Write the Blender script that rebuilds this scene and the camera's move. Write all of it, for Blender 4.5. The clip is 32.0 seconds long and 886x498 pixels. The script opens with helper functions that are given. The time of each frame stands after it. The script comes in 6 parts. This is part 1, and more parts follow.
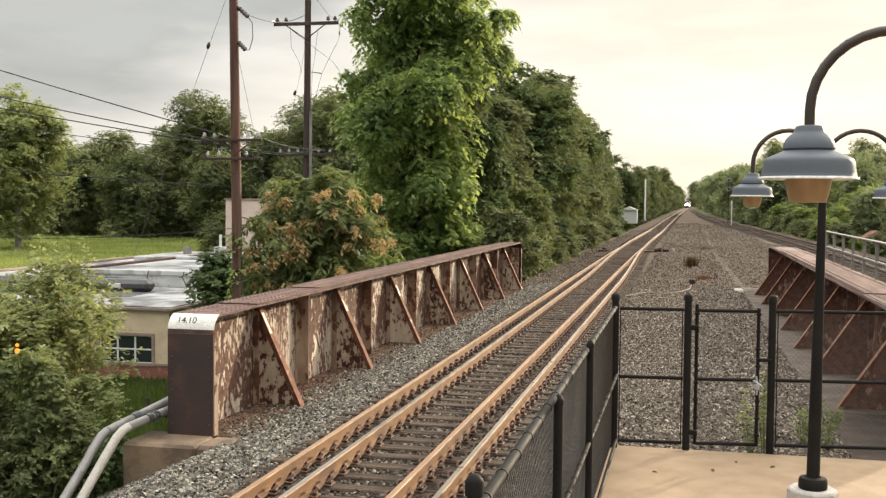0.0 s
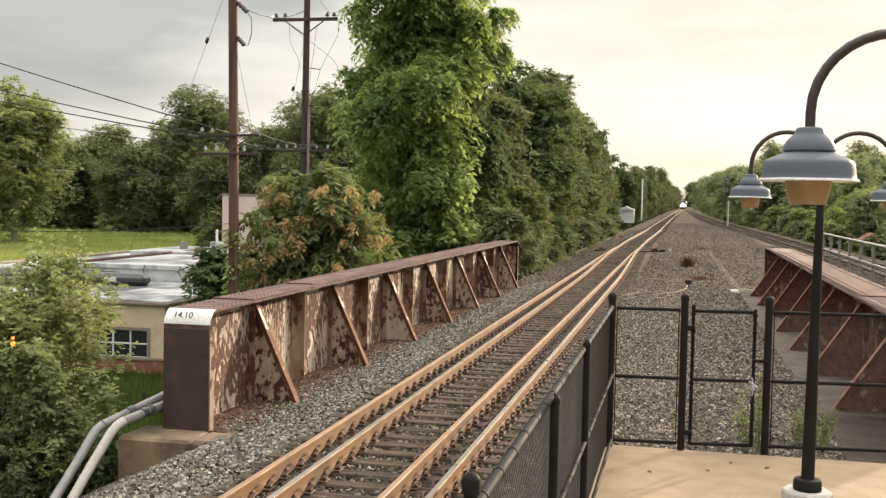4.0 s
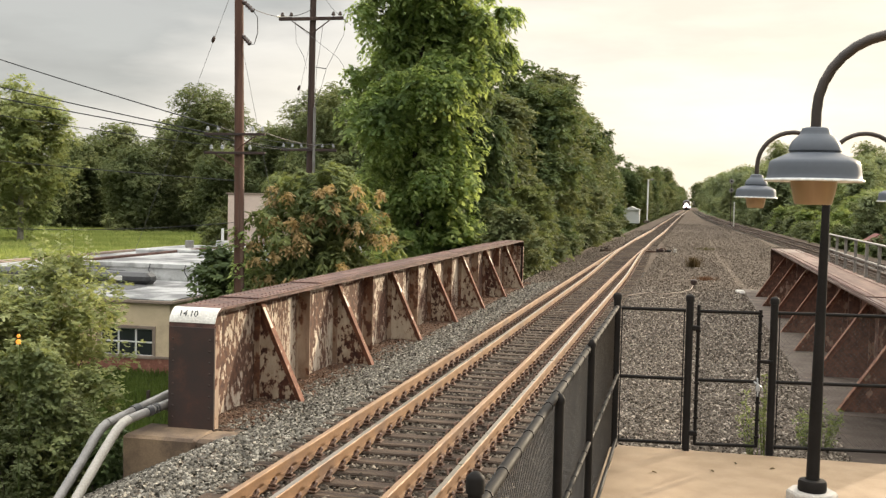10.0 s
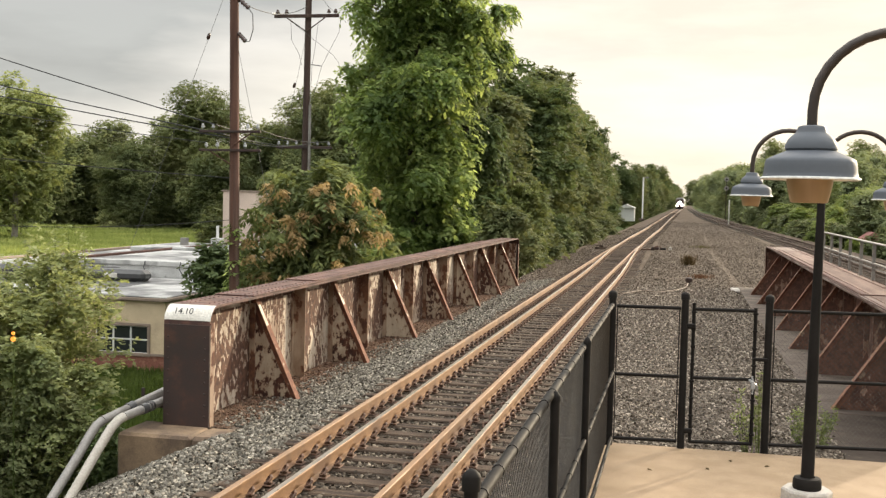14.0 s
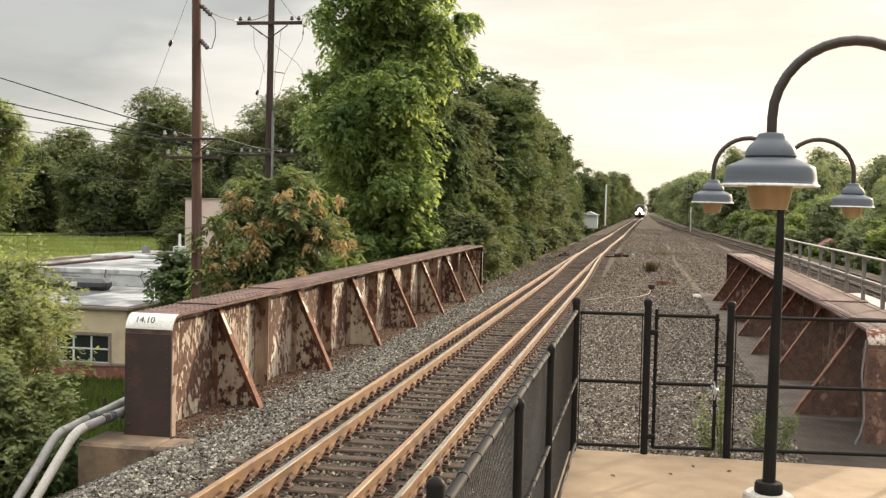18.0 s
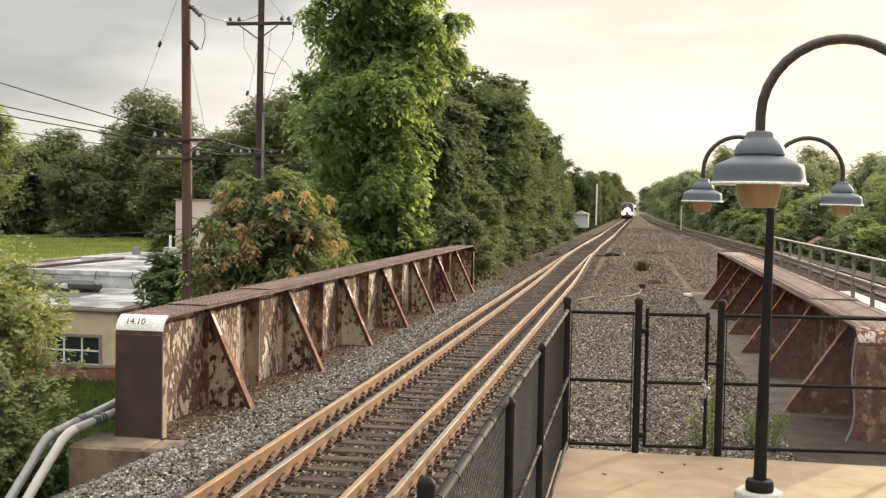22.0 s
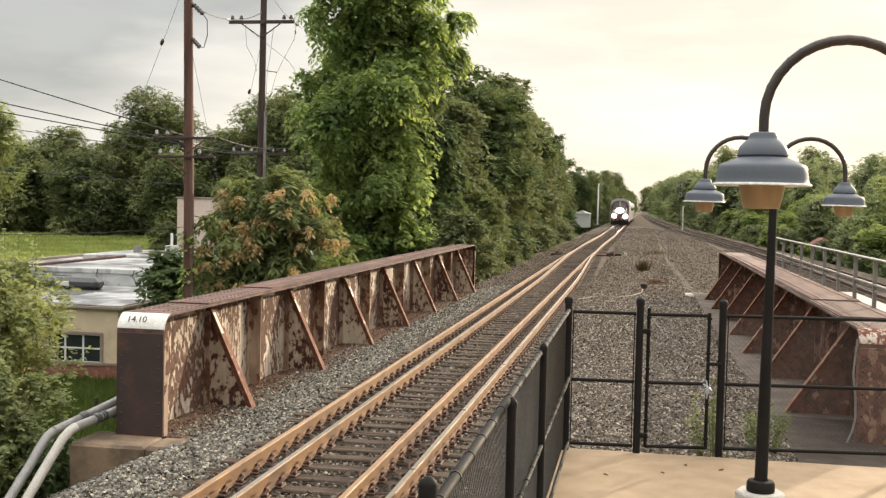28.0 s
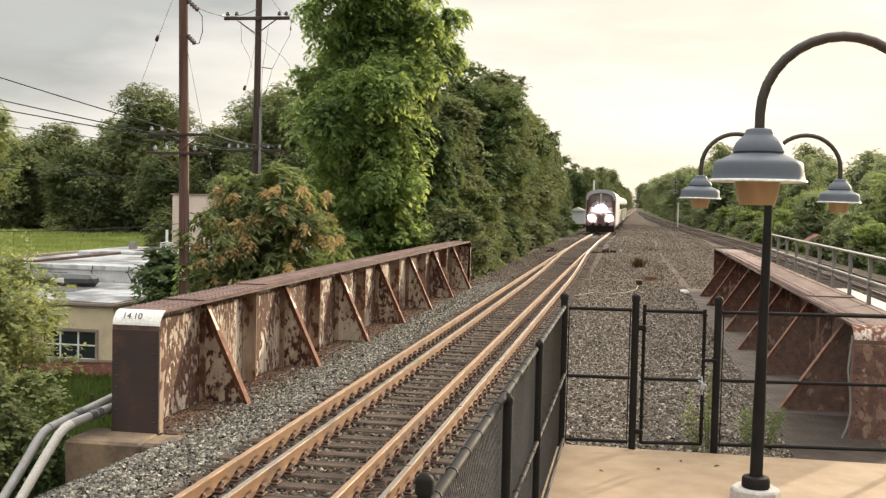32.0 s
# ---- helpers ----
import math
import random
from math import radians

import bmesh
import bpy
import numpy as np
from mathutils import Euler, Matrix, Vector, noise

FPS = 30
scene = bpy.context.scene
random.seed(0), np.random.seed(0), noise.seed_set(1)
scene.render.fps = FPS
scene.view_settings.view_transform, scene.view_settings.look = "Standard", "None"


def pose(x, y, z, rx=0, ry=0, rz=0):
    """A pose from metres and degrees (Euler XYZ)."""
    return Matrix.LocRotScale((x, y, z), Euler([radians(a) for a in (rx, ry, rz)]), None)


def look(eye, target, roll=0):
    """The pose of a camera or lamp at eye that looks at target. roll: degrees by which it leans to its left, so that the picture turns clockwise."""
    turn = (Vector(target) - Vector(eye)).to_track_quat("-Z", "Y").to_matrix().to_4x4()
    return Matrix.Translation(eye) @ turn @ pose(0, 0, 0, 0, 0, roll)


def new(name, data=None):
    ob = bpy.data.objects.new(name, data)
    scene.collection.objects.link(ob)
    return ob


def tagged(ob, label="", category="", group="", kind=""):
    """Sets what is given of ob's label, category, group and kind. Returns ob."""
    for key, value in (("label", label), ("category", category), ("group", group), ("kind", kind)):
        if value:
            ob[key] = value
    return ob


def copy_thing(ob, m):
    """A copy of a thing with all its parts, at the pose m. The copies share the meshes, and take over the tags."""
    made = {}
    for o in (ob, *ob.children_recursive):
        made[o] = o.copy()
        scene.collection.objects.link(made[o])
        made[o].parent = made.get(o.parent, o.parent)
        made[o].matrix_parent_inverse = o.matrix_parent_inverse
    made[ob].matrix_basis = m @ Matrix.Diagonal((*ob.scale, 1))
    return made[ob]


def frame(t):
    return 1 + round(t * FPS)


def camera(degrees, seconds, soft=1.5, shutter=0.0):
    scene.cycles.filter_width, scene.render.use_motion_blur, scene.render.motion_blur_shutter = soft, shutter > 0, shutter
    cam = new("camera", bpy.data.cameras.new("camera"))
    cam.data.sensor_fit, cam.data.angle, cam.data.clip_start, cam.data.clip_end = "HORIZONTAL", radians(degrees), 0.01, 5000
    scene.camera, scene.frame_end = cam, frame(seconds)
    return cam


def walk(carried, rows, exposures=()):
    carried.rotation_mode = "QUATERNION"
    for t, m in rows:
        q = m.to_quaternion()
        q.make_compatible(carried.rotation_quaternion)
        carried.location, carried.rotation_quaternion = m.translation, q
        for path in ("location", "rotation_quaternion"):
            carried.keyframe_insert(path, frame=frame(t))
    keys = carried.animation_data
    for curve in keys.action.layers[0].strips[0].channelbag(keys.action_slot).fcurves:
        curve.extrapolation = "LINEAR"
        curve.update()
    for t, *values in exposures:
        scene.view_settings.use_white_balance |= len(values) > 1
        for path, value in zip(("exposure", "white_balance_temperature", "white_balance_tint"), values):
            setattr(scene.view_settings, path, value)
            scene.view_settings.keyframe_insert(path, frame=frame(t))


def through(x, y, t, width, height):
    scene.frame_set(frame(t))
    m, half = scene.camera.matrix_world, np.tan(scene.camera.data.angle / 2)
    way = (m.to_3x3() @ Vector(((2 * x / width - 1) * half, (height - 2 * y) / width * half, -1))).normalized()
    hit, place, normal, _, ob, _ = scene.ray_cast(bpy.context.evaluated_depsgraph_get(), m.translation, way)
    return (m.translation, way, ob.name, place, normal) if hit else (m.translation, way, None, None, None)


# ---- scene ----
# The camera is held almost still and turns: seconds, yaw to the left, pitch, roll, and its sway in metres.
EYE = Vector((0.0, 0.0, 3.0))
TURNS = [
    (0, 12.759, -2.576, 0.512, 0.012, -0.006, 0.002), (0.5, 12.770, -2.756, 0.655, 0.008, -0.002, 0.000), (1, 12.779, -2.894, 0.503, 0.008, -0.002, 0.001),
    (1.5, 12.723, -2.992, 0.924, 0.006, -0.003, 0.001), (2, 12.587, -2.891, 0.896, 0.004, -0.001, 0.002), (2.5, 12.489, -2.772, 1.021, 0.001, -0.001, -0.000),
    (3, 12.454, -2.714, 1.043, -0.000, -0.003, 0.001), (3.5, 12.496, -2.709, 1.093, -0.001, -0.004, 0.003), (5.5, 12.683, -2.666, 1.285, -0.000, -0.007, -0.000),
    (6, 12.692, -2.687, 1.131, 0.002, -0.004, 0.001), (6.5, 12.672, -2.639, 1.222, -0.000, -0.006, 0.001), (7, 12.690, -2.630, 1.236, -0.000, -0.002, 0.001),
    (7.5, 12.664, -2.632, 1.267, 0.000, -0.006, 0.001), (8, 12.667, -2.645, 1.302, 0.002, -0.007, 0.002), (8.5, 12.698, -2.666, 1.306, 0.001, -0.015, 0.001),
    (9, 12.753, -2.751, 1.443, -0.001, -0.006, -0.001), (9.5, 12.784, -2.718, 1.339, -0.000, -0.006, 0.000), (10, 12.845, -2.731, 1.331, 0.001, -0.006, 0.001),
    (10.5, 12.830, -2.744, 1.370, -0.001, -0.005, 0.001), (11, 12.794, -2.710, 1.362, -0.001, -0.004, 0.001), (11.5, 12.699, -2.670, 1.398, -0.002, -0.004, 0.002),
    (12, 12.672, -2.757, 1.524, -0.005, -0.003, 0.001), (12.5, 12.618, -2.789, 1.644, -0.003, -0.006, 0.002), (13, 12.677, -2.857, 1.518, -0.002, -0.004, 0.001),
    (13.5, 12.753, -2.840, 1.463, -0.003, -0.002, 0.004), (14, 12.586, -2.849, 1.409, -0.004, -0.004, 0.001), (14.5, 12.295, -2.759, 1.577, -0.004, -0.004, 0.002),
    (16.5, 10.863, -2.450, 1.343, -0.003, 0.002, -0.001), (17, 10.810, -2.461, 1.314, -0.003, 0.003, -0.003), (17.5, 10.733, -2.379, 1.249, -0.005, 0.003, -0.001),
    (18, 10.678, -2.404, 1.335, -0.003, 0.002, -0.001), (18.5, 10.627, -2.520, 1.274, -0.002, 0.002, -0.000), (19, 10.605, -2.686, 1.214, -0.003, 0.001, -0.002),
    (19.5, 10.636, -2.864, 1.348, -0.003, 0.003, -0.000), (20, 10.673, -2.924, 1.253, -0.002, 0.005, -0.001), (20.5, 10.697, -3.016, 1.537, -0.005, 0.004, -0.001),
    (21, 10.459, -2.874, 1.642, -0.006, 0.006, 0.001), (21.5, 10.190, -2.566, 1.520, -0.004, 0.004, -0.002), (22, 10.209, -2.392, 1.100, 0.003, 0.004, -0.003),
    (22.5, 10.429, -2.312, 1.126, 0.009, 0.004, -0.006), (23, 10.831, -2.435, 0.866, 0.018, 0.002, -0.001), (23.5, 11.159, -2.497, 0.980, 0.014, 0.005, -0.003),
    (24, 11.217, -2.570, 0.564, 0.012, 0.003, -0.002), (24.5, 11.143, -2.680, 0.390, 0.012, 0.005, -0.000), (25, 11.102, -2.837, 0.343, 0.012, 0.005, 0.001),
    (25.5, 11.080, -2.914, 0.867, 0.006, 0.006, 0.001), (27.5, 10.344, -2.635, 1.066, -0.002, 0.006, 0.000), (28, 10.279, -2.443, 1.320, -0.003, 0.007, 0.000),
    (28.5, 10.260, -2.343, 1.216, -0.007, 0.005, 0.001), (29, 10.031, -2.366, 1.457, -0.009, 0.005, -0.002), (29.5, 9.822, -2.443, 1.159, -0.007, 0.006, -0.002),
    (30, 9.726, -2.609, 0.973, -0.005, 0.007, -0.001), (30.5, 9.842, -2.613, 1.247, -0.010, 0.007, 0.001), (31, 9.931, -2.503, 1.387, -0.008, 0.003, -0.001),
    (31.5, 10.020, -2.484, 1.280, -0.007, 0.006, -0.003), (32, 10.028, -2.613, 1.322, -0.007, 0.004, -0.002),
]


def facing(yaw, pitch, roll, *sway):
    a, b = radians(yaw), radians(pitch)
    eye = EYE + Vector(sway)
    way = Vector((-math.sin(a) * math.cos(b), math.cos(a) * math.cos(b), math.sin(b)))
    return look(eye, eye + way, roll)


cam = camera(44.85, 32.0, soft=1.35)
walk(cam, [(t, facing(*turn)) for t, *turn in TURNS], exposures=[(0, 1.15, 6780, 12), (32, 1.15, 6780, 12)])

# ---- world and sun ----
SUN_AZ, SUN_EL = 31.0, 13.8  # to the right of the track, above the horizon
sun_way = Vector((math.sin(radians(SUN_AZ)) * math.cos(radians(SUN_EL)),
                  math.cos(radians(SUN_AZ)) * math.cos(radians(SUN_EL)), math.sin(radians(SUN_EL))))


def build_world():
    w = bpy.data.worlds.new("overcast_sky")
    scene.world = w
    w.use_nodes = True
    nt = w.node_tree
    nt.nodes.clear()
    N, L = nt.nodes.new, nt.links.new
    sky = N("ShaderNodeTexSky")
    sky.sky_type, sky.sun_disc = "NISHITA", False
    sky.sun_elevation, sky.sun_rotation = radians(SUN_EL), radians(SUN_AZ)
    thin = N("ShaderNodeVectorMath")
    thin.operation = "SCALE"
    L(sky.outputs[0], thin.inputs[0])
    thin.inputs["Scale"].default_value = 0.07
    co = N("ShaderNodeTexCoord")
    dot = N("ShaderNodeVectorMath")
    dot.operation = "DOT_PRODUCT"
    L(co.outputs["Generated"], dot.inputs[0])
    dot.inputs[1].default_value = sun_way
    glow = N("ShaderNodeMapRange")
    glow.inputs["From Min"].default_value, glow.inputs["From Max"].default_value = 0.45, 0.97
    glow.interpolation_type = "SMOOTHSTEP"
    L(dot.outputs["Value"], glow.inputs["Value"])
    mp = N("ShaderNodeMapping")
    mp.inputs["Scale"].default_value = (1.0, 1.0, 4.2)
    L(co.outputs["Generated"], mp.inputs["Vector"])
    n1 = N("ShaderNodeTexNoise")
    n1.inputs["Scale"].default_value, n1.inputs["Detail"].default_value, n1.inputs["Roughness"].default_value = 2.1, 6.0, 0.5
    L(mp.outputs[0], n1.inputs["Vector"])
    n2 = N("ShaderNodeMapRange")
    n2.inputs["From Min"].default_value, n2.inputs["From Max"].default_value = 0.3, 0.7
    n2.inputs["To Min"].default_value, n2.inputs["To Max"].default_value = -0.40, 0.34
    L(n1.outputs[0], n2.inputs["Value"])
    add = N("ShaderNodeMath")
    add.operation = "ADD"
    L(glow.outputs[0], add.inputs[0])
    L(n2.outputs[0], add.inputs[1])
    sep = N("ShaderNodeSeparateXYZ")
    L(co.outputs["Generated"], sep.inputs[0])
    # thin grey streaks higher up
    mp2 = N("ShaderNodeMapping")
    mp2.inputs["Scale"].default_value, mp2.inputs["Rotation"].default_value = (1.3, 1.3, 5.5), (0.10, 0.06, 0.0)
    L(co.outputs["Generated"], mp2.inputs["Vector"])
    n3 = N("ShaderNodeTexNoise")
    n3.inputs["Scale"].default_value, n3.inputs["Detail"].default_value, n3.inputs["Roughness"].default_value = 2.3, 7.0, 0.55
    L(mp2.outputs[0], n3.inputs["Vector"])
    n4 = N("ShaderNodeMapRange")
    for k, v in (("From Min", 0.36), ("From Max", 0.62), ("To Min", 0.88), ("To Max", 1.12)):
        n4.inputs[k].default_value = v
    L(n3.outputs[0], n4.inputs["Value"])
    low = N("ShaderNodeMapRange")
    low.interpolation_type = "SMOOTHSTEP"
    for k, v in (("From Min", 0.02), ("From Max", 0.17), ("To Min", 0.34), ("To Max", 0.0)):
        low.inputs[k].default_value = v
    L(sep.outputs["Z"], low.inputs["Value"])
    add2 = N("ShaderNodeMath")
    add2.operation = "ADD"
    L(add.outputs[0], add2.inputs[0])
    L(low.outputs[0], add2.inputs[1])
    high = N("ShaderNodeMapRange")
    high.interpolation_type = "SMOOTHSTEP"
    for k, v in (("From Min", 0.22), ("From Max", 0.85), ("To Min", 1.0), ("To Max", 4.8)):
        high.inputs[k].default_value = v
    L(sep.outputs["Z"], high.inputs["Value"])
    # a heavier bank of cloud away from the sun, clear of the horizon
    west = N("ShaderNodeMapRange")
    west.interpolation_type = "SMOOTHSTEP"
    for k, v in (("From Min", -0.12), ("From Max", -0.46), ("To Min", 0.0), ("To Max", 1.0)):
        west.inputs[k].default_value = v
    L(sep.outputs["X"], west.inputs["Value"])
    bank = N("ShaderNodeMapRange")
    bank.interpolation_type = "SMOOTHSTEP"
    for k, v in (("From Min", 0.10), ("From Max", 0.20), ("To Min", 0.0), ("To Max", -0.08)):
        bank.inputs[k].default_value = v
    L(sep.outputs["Z"], bank.inputs["Value"])
    heavy = N("ShaderNodeMath")
    heavy.operation = "MULTIPLY_ADD"
    L(west.outputs[0], heavy.inputs[0])
    L(bank.outputs[0], heavy.inputs[1])
    L(add2.outputs[0], heavy.inputs[2])
    ramp = N("ShaderNodeValToRGB")
    ramp.color_ramp.elements[0].position, ramp.color_ramp.elements[0].color = 0.0, (0.235, 0.243, 0.238, 1)
    ramp.color_ramp.elements[1].position, ramp.color_ramp.elements[1].color = 1.0, (0.51, 0.482, 0.415, 1)
    e = ramp.color_ramp.elements.new(0.3)
    e.color = (0.40, 0.394, 0.373, 1)
    e = ramp.color_ramp.elements.new(0.6)
    e.color = (0.435, 0.423, 0.388, 1)
    L(heavy.outputs[0], ramp.inputs["Fac"])
    mix = N("ShaderNodeMix")
    mix.data_type = "RGBA"
    mix.inputs["Factor"].default_value = 0.92
    L(thin.outputs[0], mix.inputs["A"])
    L(ramp.outputs[0], mix.inputs["B"])
    bg = N("ShaderNodeBackground")
    streak = N("ShaderNodeMath")
    streak.operation = "MULTIPLY"
    L(high.outputs[0], streak.inputs[0])
    L(n4.outputs[0], streak.inputs[1])
    L(streak.outputs[0], bg.inputs["Strength"])
    L(mix.outputs["Result"], bg.inputs["Color"])
    out = N("ShaderNodeOutputWorld")
    L(bg.outputs[0], out.inputs["Surface"])


build_world()
sun = bpy.data.lights.new("sun", "SUN")
sun.energy, sun.angle, sun.color = 2.4, radians(1.2), (1.0, 0.86, 0.64)
sun_ob = new("sun", sun)
sun_ob.matrix_world = look(sun_way * 50, (0, 0, 0))

# ---- materials ----
def nodes_of(name):
    m = bpy.data.materials.new(name)
    m.use_nodes = True
    nt = m.node_tree
    return m, nt, nt.nodes["Principled BSDF"]


def noise_of(nt, scale, detail=5.0, rough=0.55, stretch=None, coord="Object"):
    co = nt.nodes.new("ShaderNodeTexCoord")
    n = nt.nodes.new("ShaderNodeTexNoise")
    n.inputs["Scale"].default_value, n.inputs["Detail"].default_value, n.inputs["Roughness"].default_value = scale, detail, rough
    info = nt.nodes.new("ShaderNodeObjectInfo")
    shift = nt.nodes.new("ShaderNodeVectorMath")
    shift.operation = "MULTIPLY_ADD"
    nt.links.new(info.outputs["Random"], shift.inputs[0])
    shift.inputs[1].default_value = (37.0, 19.0, 53.0)
    nt.links.new(co.outputs[coord], shift.inputs[2])
    if stretch:
        mp = nt.nodes.new("ShaderNodeMapping")
        mp.inputs["Scale"].default_value = stretch
        nt.links.new(shift.outputs[0], mp.inputs["Vector"])
        nt.links.new(mp.outputs[0], n.inputs["Vector"])
    else:
        nt.links.new(shift.outputs[0], n.inputs["Vector"])
    return n.outputs[0]


def steps(nt, value, a, b, lo=0.0, hi=1.0):
    r = nt.nodes.new("ShaderNodeMapRange")
    r.interpolation_type = "SMOOTHSTEP"
    for k, v in (("From Min", a), ("From Max", b), ("To Min", lo), ("To Max", hi)):
        r.inputs[k].default_value = v
    nt.links.new(value, r.inputs["Value"])
    return r.outputs[0]


def mixed(nt, fac, a, b, mode="MIX"):
    x = nt.nodes.new("ShaderNodeMix")
    x.data_type, x.blend_type = "RGBA", mode
    for k, v in (("Factor", fac), ("A", a), ("B", b)):
        if isinstance(v, tuple):
            x.inputs[k].default_value = (*v, 1.0)
        elif isinstance(v, float):
            x.inputs[k].default_value = v
        else:
            nt.links.new(v, x.inputs[k])
    return x.outputs["Result"]


def bumped(nt, bsdf, height, strength, distance):
    b = nt.nodes.new("ShaderNodeBump")
    b.inputs["Strength"].default_value, b.inputs["Distance"].default_value = strength, distance
    nt.links.new(height, b.inputs["Height"])
    nt.links.new(b.outputs[0], bsdf.inputs["Normal"])


def surface(name, c1, c2, scale=3.0, rough=0.7, metal=0.0, bump=0.3, depth=0.01, c3=None, wide=0.4, fine=40.0, cut=(0.5, 0.62), stretch=None, spec=0.5, grain=0.25):
    """Two colours mixed by a noise, patches of a third by a wider one, and a fine relief."""
    m, nt, s = nodes_of(name)
    n1 = noise_of(nt, scale, stretch=stretch)
    col = mixed(nt, steps(nt, n1, 0.32, 0.68), c1, c2)
    if c3:
        col = mixed(nt, steps(nt, noise_of(nt, wide, 7.0, 0.62, stretch), *cut), col, c3)
    f = noise_of(nt, fine, 3.0)
    col = mixed(nt, steps(nt, f, 0.3, 0.7, 0.0, grain), col, (0.02, 0.02, 0.02), "MIX")
    nt.links.new(col, s.inputs["Base Color"])
    s.inputs["Metallic"].default_value = metal
    s.inputs["Specular IOR Level"].default_value = spec
    nt.links.new(steps(nt, n1, 0.2, 0.8, max(rough - 0.1, 0.03), min(rough + 0.1, 1.0)), s.inputs["Roughness"])
    bumped(nt, s, f, bump, depth)
    return m


def peeling(name, paint, paint2, rust, rust2, cut, patch=0.5, grime=0.35, spot=6.0, runs=0.22):
    """Old paint that flakes off rusty steel in blotches, with brown run-down grime; patch: how unevenly the rust is spread."""
    m, nt, s = nodes_of(name)

    def plus(a, b, k):
        x = nt.nodes.new("ShaderNodeMath")
        x.operation = "MULTIPLY_ADD"
        nt.links.new(a, x.inputs[0])
        x.inputs[1].default_value = k
        nt.links.new(b, x.inputs[2])
        return x.outputs[0]
    big = noise_of(nt, 0.7, 3.0, 0.55)
    mid = noise_of(nt, spot, 8.0, 0.62, (1.0, 1.0, 0.6))
    run = noise_of(nt, 5.0, 5.0, 0.62, (1.0, 1.0, 0.10))
    bare0 = plus(run, plus(big, mid, patch), runs)
    bare = steps(nt, bare0, cut, cut + 0.035)
    edge = steps(nt, bare0, cut - 0.05, cut + 0.01, 0.0, 0.45)
    pc = mixed(nt, steps(nt, run, 0.35, 0.65), paint, paint2)
    wash = steps(nt, noise_of(nt, 1.6, 6.0, 0.65, (1.0, 1.0, 0.5)), 0.42, 0.66, 0.0, grime)
    pc = mixed(nt, wash, pc, (0.17, 0.095, 0.055))
    pc = mixed(nt, edge, pc, (0.24, 0.11, 0.05))
    rc = mixed(nt, steps(nt, noise_of(nt, 9.0, 6.0, 0.65), 0.35, 0.65), rust, rust2)
    nt.links.new(mixed(nt, bare, pc, rc), s.inputs["Base Color"])
    nt.links.new(steps(nt, bare0, cut, cut + 0.04, 0.6, 0.9), s.inputs["Roughness"])
    inv = nt.nodes.new("ShaderNodeMath")
    inv.operation = "SUBTRACT"
    inv.inputs[0].default_value = 1.0
    nt.links.new(bare, inv.inputs[1])
    bumped(nt, s, inv.outputs[0], 0.5, 0.006)
    return m


def foliage(name, dark, mid, light, through=0.35, rough=0.68, scale=0.5, vary=0.5):
    """Leaves: each leaf its own green, with wider patches, and light that passes through."""
    m, nt, s = nodes_of(name)
    geo = nt.nodes.new("ShaderNodeNewGeometry")
    ramp = nt.nodes.new("ShaderNodeValToRGB")
    ramp.color_ramp.elements[0].position, ramp.color_ramp.elements[0].color = 0.1, (*dark, 1)
    ramp.color_ramp.elements[1].position, ramp.color_ramp.elements[1].color = 1.0, (*light, 1)
    e = ramp.color_ramp.elements.new(0.55)
    e.color = (*mid, 1)
    a = nt.nodes.new("ShaderNodeMath")
    a.operation = "MULTIPLY_ADD"
    nt.links.new(geo.outputs["Random Per Island"], a.inputs[0])
    a.inputs[1].default_value = vary
    nt.links.new(steps(nt, noise_of(nt, scale, 2.0), 0.3, 0.7, 0.0, 1.0 - vary), a.inputs[2])
    nt.links.new(a.outputs[0], ramp.inputs["Fac"])
    nt.links.new(ramp.outputs[0], s.inputs["Base Color"])
    s.inputs["Roughness"].default_value = rough
    s.inputs["Specular IOR Level"].default_value = 0.13
    tr = nt.nodes.new("ShaderNodeBsdfTranslucent")
    nt.links.new(mixed(nt, 0.5, ramp.outputs[0], (light[0] * 1.2, light[1] * 1.2, light[2] * 0.7)), tr.inputs["Color"])
    mx = nt.nodes.new("ShaderNodeMixShader")
    mx.inputs[0].default_value = through
    nt.links.new(s.outputs[0], mx.inputs[1])
    nt.links.new(tr.outputs[0], mx.inputs[2])
    nt.links.new(mx.outputs[0], nt.nodes["Material Output"].inputs["Surface"])
    return m


def stones(name, c1, c2, c3, scale, rough=0.9):
    """Crushed stone: each cell of a Voronoi its own grey, with relief."""
    m, nt, s = nodes_of(name)
    co = nt.nodes.new("ShaderNodeTexCoord")
    v = nt.nodes.new("ShaderNodeTexVoronoi")
    v.inputs["Scale"].default_value = scale
    nt.links.new(co.outputs["Object"], v.inputs["Vector"])
    sep = nt.nodes.new("ShaderNodeSeparateColor")
    nt.links.new(v.outputs["Color"], sep.inputs[0])
    col = mixed(nt, steps(nt, sep.outputs[0], 0.1, 0.9), c1, c2)
    col = mixed(nt, steps(nt, noise_of(nt, 0.35, 5.0, 0.6), 0.45, 0.7, 0.0, 0.8), col, c3)
    gap = steps(nt, v.outputs["Distance"], 0.45, 0.85, 0.0, 0.6)
    nt.links.new(mixed(nt, gap, col, (0.03, 0.027, 0.024)), s.inputs["Base Color"])
    s.inputs["Roughness"].default_value = rough
    s.inputs["Specular IOR Level"].default_value = 0.1
    inv = nt.nodes.new("ShaderNodeMath")
    inv.operation = "SUBTRACT"
    inv.inputs[0].default_value = 1.0
    nt.links.new(v.outputs["Distance"], inv.inputs[1])
    bumped(nt, s, inv.outputs[0], 0.9, 0.03)
    return m


